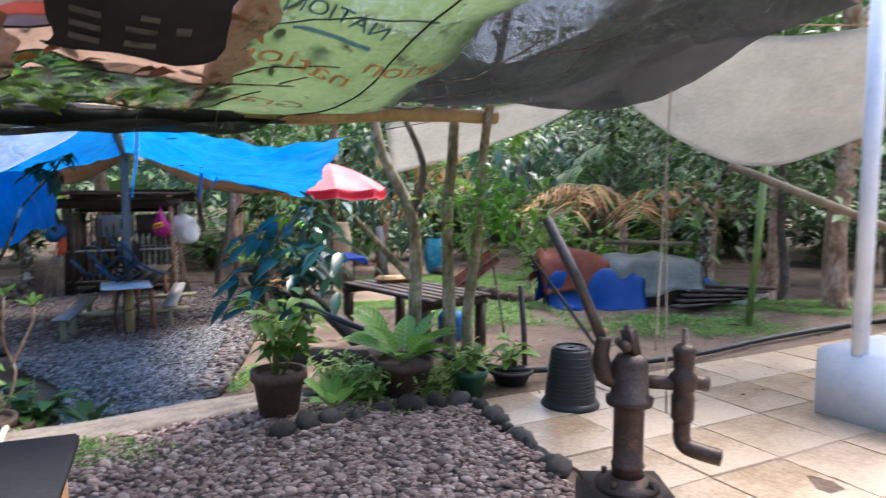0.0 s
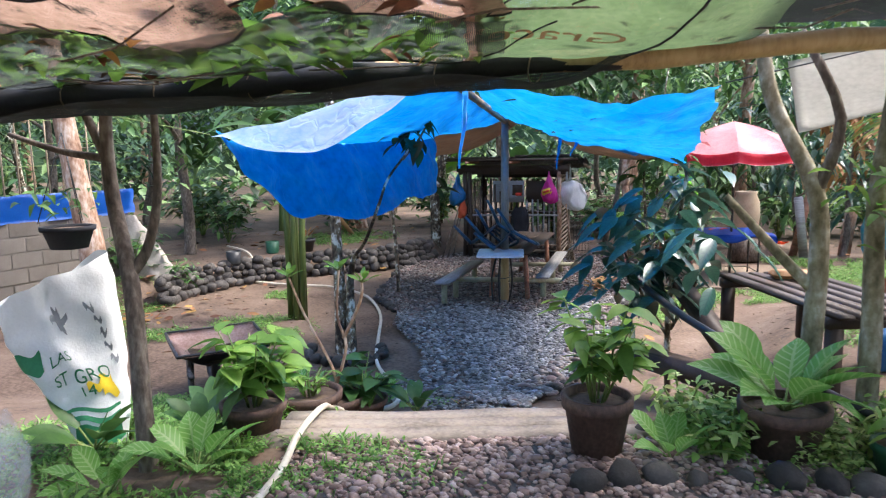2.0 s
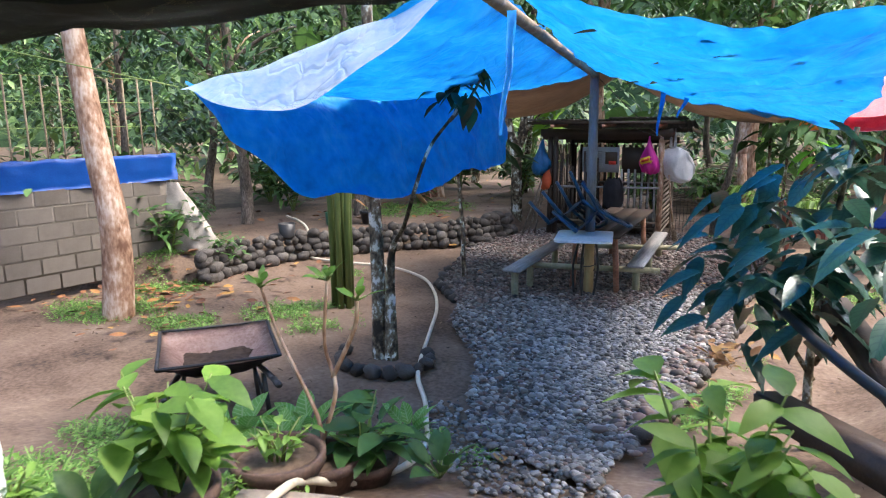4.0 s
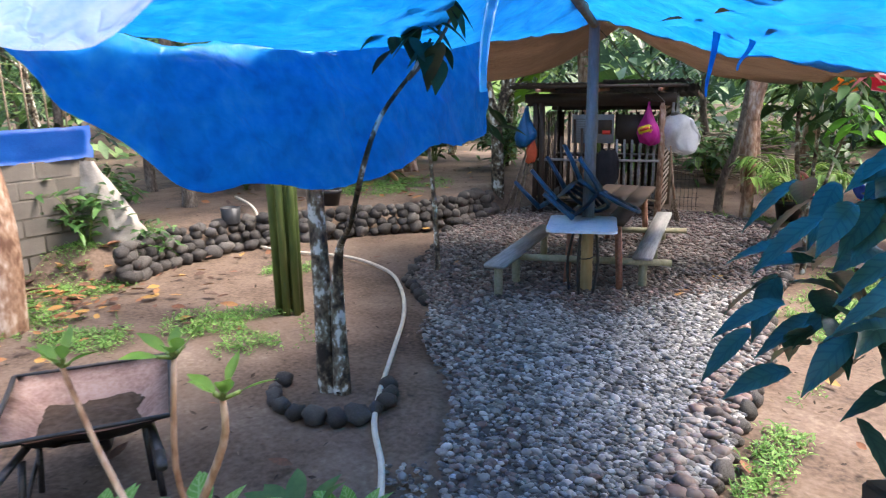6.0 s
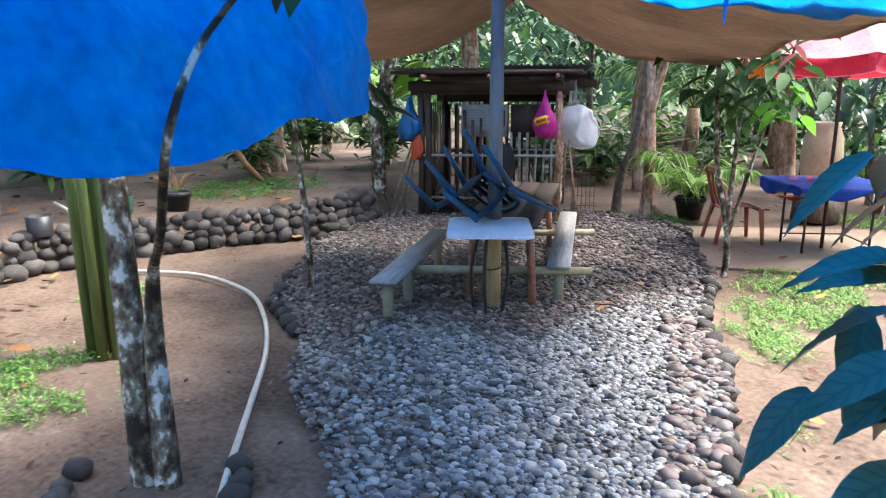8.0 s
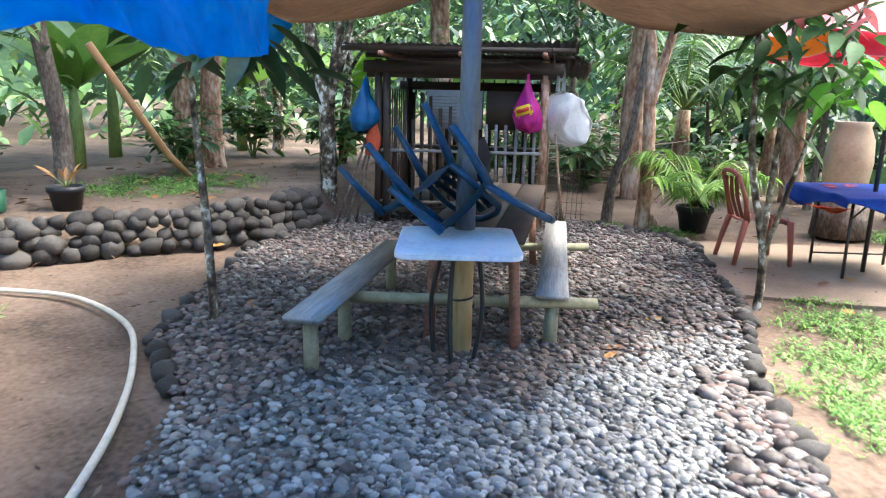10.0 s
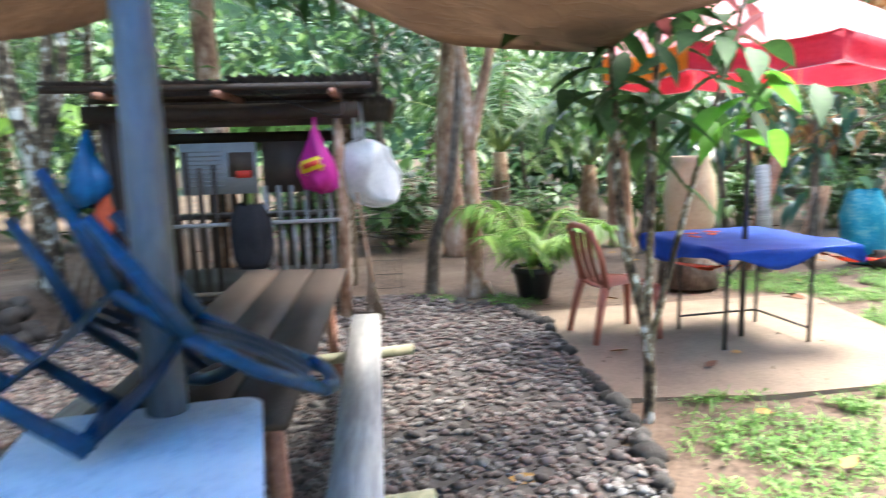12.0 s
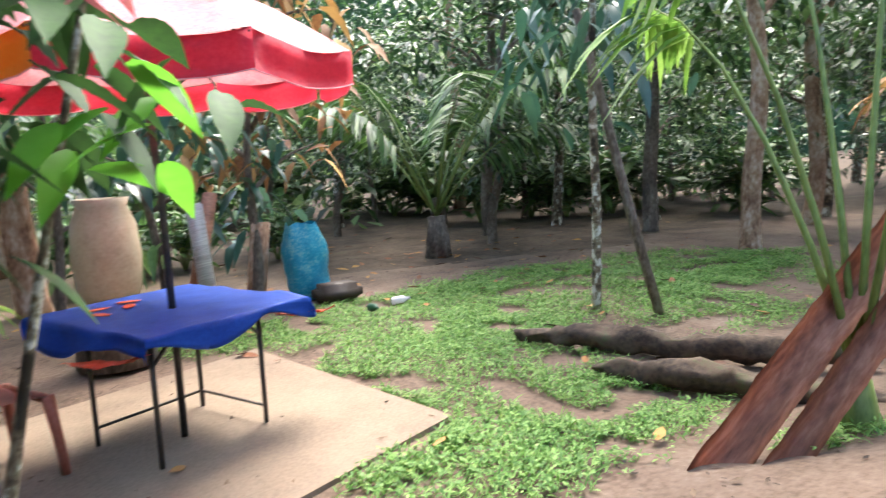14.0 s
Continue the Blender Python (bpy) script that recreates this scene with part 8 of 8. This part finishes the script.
brush_heap()
hillpot = thing("potted_plant", (-8.95, 10.2, 0.30), "dark plastic pot with a small palm on the bank", "potted plant")
pot(hillpot, 0.16, 0.26, BLACK)
rosette(hillpot, (0, 0, 0.24), 8, 0.28, LEAF_DRY, random.Random(3), 0.15, 0.9)
whole("bamboo_prop", tubed([(-9.95, 11.3, 1.95), (-9.95, 12.3, 0.65), (-9.98, 12.8, 0.2)], 0.045, 10), NEW_WOOD, (0, 0, 0), "orange-brown bamboo pole slanting behind the wall", "bamboo pole")
for k, (x, y) in enumerate(((-8.9, 8.5), (-9.3, 9.7))):
    whole("bucket", turned([(0.09, 0), (0.12, 0.22), (0.125, 0.22), (0.11, 0.02)], 18), GREEN_PLASTIC if k else BLACK, (x, y, 0.33), "small dark plastic bucket on the bank", "bucket", "buckets on the bank")

# ---- grass, weeds and fallen leaves ----
GRASS_SPOTS = [(3.4, 14.2, 1.3, 0.6), (1.0, 15.6, 1.2, 0.5), (5.0, 14.6, 1.4, 0.6), (0.5, 13.9, 0.9, 0.6), (-8.9, 6.6, 0.7, 0.5), (-7.2, 5.9, 0.6, 0.35), (-3.2, 3.5, 0.6, 0.5), (-3.6, 3.3, 0.8, 0.9), (-2.5, 3.3, 0.5, 0.5), (-2.2, 3.3, 0.5, 0.3), (-0.4, 4.55, 0.7, 0.25), (-4.4, 4.2, 0.6, 0.4), (1.2, 14.4, 1.1, 0.8), (0.1, 12.1, 0.8, 0.6), (-1.3, 15.3, 0.9, 0.5), (2.2, 15.8, 1.5, 0.7), (5.2, 13.2, 1.0, 0.7), (-0.35, 12.9, 1.25, 1.5), (0.0, 14.9, 1.3, 1.1), (2.6, 13.3, 1.1, 0.8), (4.0, 15.0, 1.8, 1.3), (-2.0, 11.35, 0.9, 0.42), (-1.0, 11.8, 0.8, 0.5), (-6.3, 6.8, 0.75, 0.55), (-8.3, 5.6, 0.7, 0.6), (-9.7, 7.2, 0.7, 0.5), (-3.0, 5.35, 0.45, 0.35), (-2.12, 7.6, 0.14, 0.9), (-2.45, 9.8, 0.35, 0.5), (-2.9, 3.0, 0.6, 0.7), (-2.0, 3.62, 0.6, 0.25), (-0.35, 4.85, 0.6, 0.25), (2.6, 7.3, 1.3, 0.6), (4.4, 8.6, 1.3, 0.8), (-2.3, 10.6, 0.5, 0.4), (0.5, 8.0, 1.0, 1.0), (-4.4, 14.1, 0.7, 0.3), (-9.6, 12.0, 1.0, 1.2), (-7.5, 8.3, 0.35, 0.3), (-2.7, 12.0, 0.5, 0.25), (0.4, 11.0, 0.4, 0.3), (-1.9, 11.86, 0.25, 0.12), (-1.4, 12.06, 0.25, 0.12), (-0.95, 12.3, 0.2, 0.14), (-0.82, 13.2, 0.15, 0.6), (-1.05, 14.0, 0.15, 0.5)]


def build_grass():
    r = random.Random(16)
    low, blades = [], []
    for cx, cy, rx, ry in GRASS_SPOTS:
        n = int(2300 * rx * ry) + 60
        for _ in range(n):
            a, q = r.uniform(0, 6.283), math.sqrt(r.random()) * r.uniform(0.7, 1.12)
            x, y = cx + rx * q * math.cos(a), cy + ry * q * math.sin(a)
            if noise.noise(Vector((x * 2.2, y * 2.2, 3))) < -0.24 or inside([(-3.75, 13.8), (-3.1, 11.7), (-0.75, 12.5), (-1.3, 14.75)], x, y):
                continue
            z = ground_z(x, y) + 0.035 * noise.noise(Vector((x, y, 0)) * 0.7) + 0.018 * noise.noise(Vector((x, y, 0)) * 2.3) - 0.02
            for _ in range(3):
                low.append((Vector((x + r.uniform(-0.03, 0.03), y + r.uniform(-0.03, 0.03), z + r.uniform(0.005, 0.05))), ring_dir(r, 0.5, 0.5)))
            if r.random() < 0.5:
                blades.append((Vector((x, y, z)), ring_dir(r, 1.6, 0.6)))
    ob = leaf_mesh("ground_weeds", low, GRASS, None, (0.018, 0.045), 0.45, 0.2, folds=2)
    tagged(ob, "patchy low green weeds and creeping grass", "grass", kind="stuff")
    ob = leaf_mesh("grass", blades, GRASS, None, (0.06, 0.16), 0.07, 0.5, folds=3)
    tagged(ob, "thin tufts of green grass", "grass", kind="stuff")
    crumbs = []
    for k in range(6500):
        x, y = r.uniform(-10.5, 4.5), r.uniform(4.6, 19)
        if noise.noise(Vector((x, y, 5)) * 0.8) < r.uniform(-0.5, 0.25):
            continue
        crumbs.append((Vector((x, y, ground_z(x, y) + 0.008)), ring_dir(r, 0.0, 0.2)))
    ob = leaf_mesh("soil_litter", crumbs, RM("dark_litter", [(0.03, 0.02, 0.014), (0.09, 0.06, 0.04), (0.20, 0.14, 0.09)], 5, 0.9, 0.2, 40, island=0.9), None, (0.015, 0.06), 0.45, -0.2, folds=2)
    tagged(ob, "fine dark leaf crumbs trodden into the soil", "litter", kind="stuff")
    fallen = []
    for k in range(800):
        x, y = r.uniform(-12, 8), r.uniform(5, 22)
        if k < 200:
            x, y = r.gauss(-8.4, 0.9), r.gauss(6.3, 0.6)
        elif k < 330:
            x, y = r.gauss(-9.8, 1.0), r.gauss(11.5, 1.6)
        elif k < 480:
            x, y = r.gauss(1.5, 2.0), r.gauss(17.5, 1.5)
        fallen.append((Vector((x, y, ground_z(x, y) + 0.03 + 0.5 * smoothstep(14, 40, math.hypot(x + 3, y - 8)))), ring_dir(r, 0.02, 0.12)))
    ob = leaf_mesh("fallen_leaves", fallen, LITTER, None, (0.07, 0.17), 0.5, -0.1, folds=3)
    tagged(ob, "scattered fallen orange and brown leaves", "leaves", kind="stuff")


build_grass()
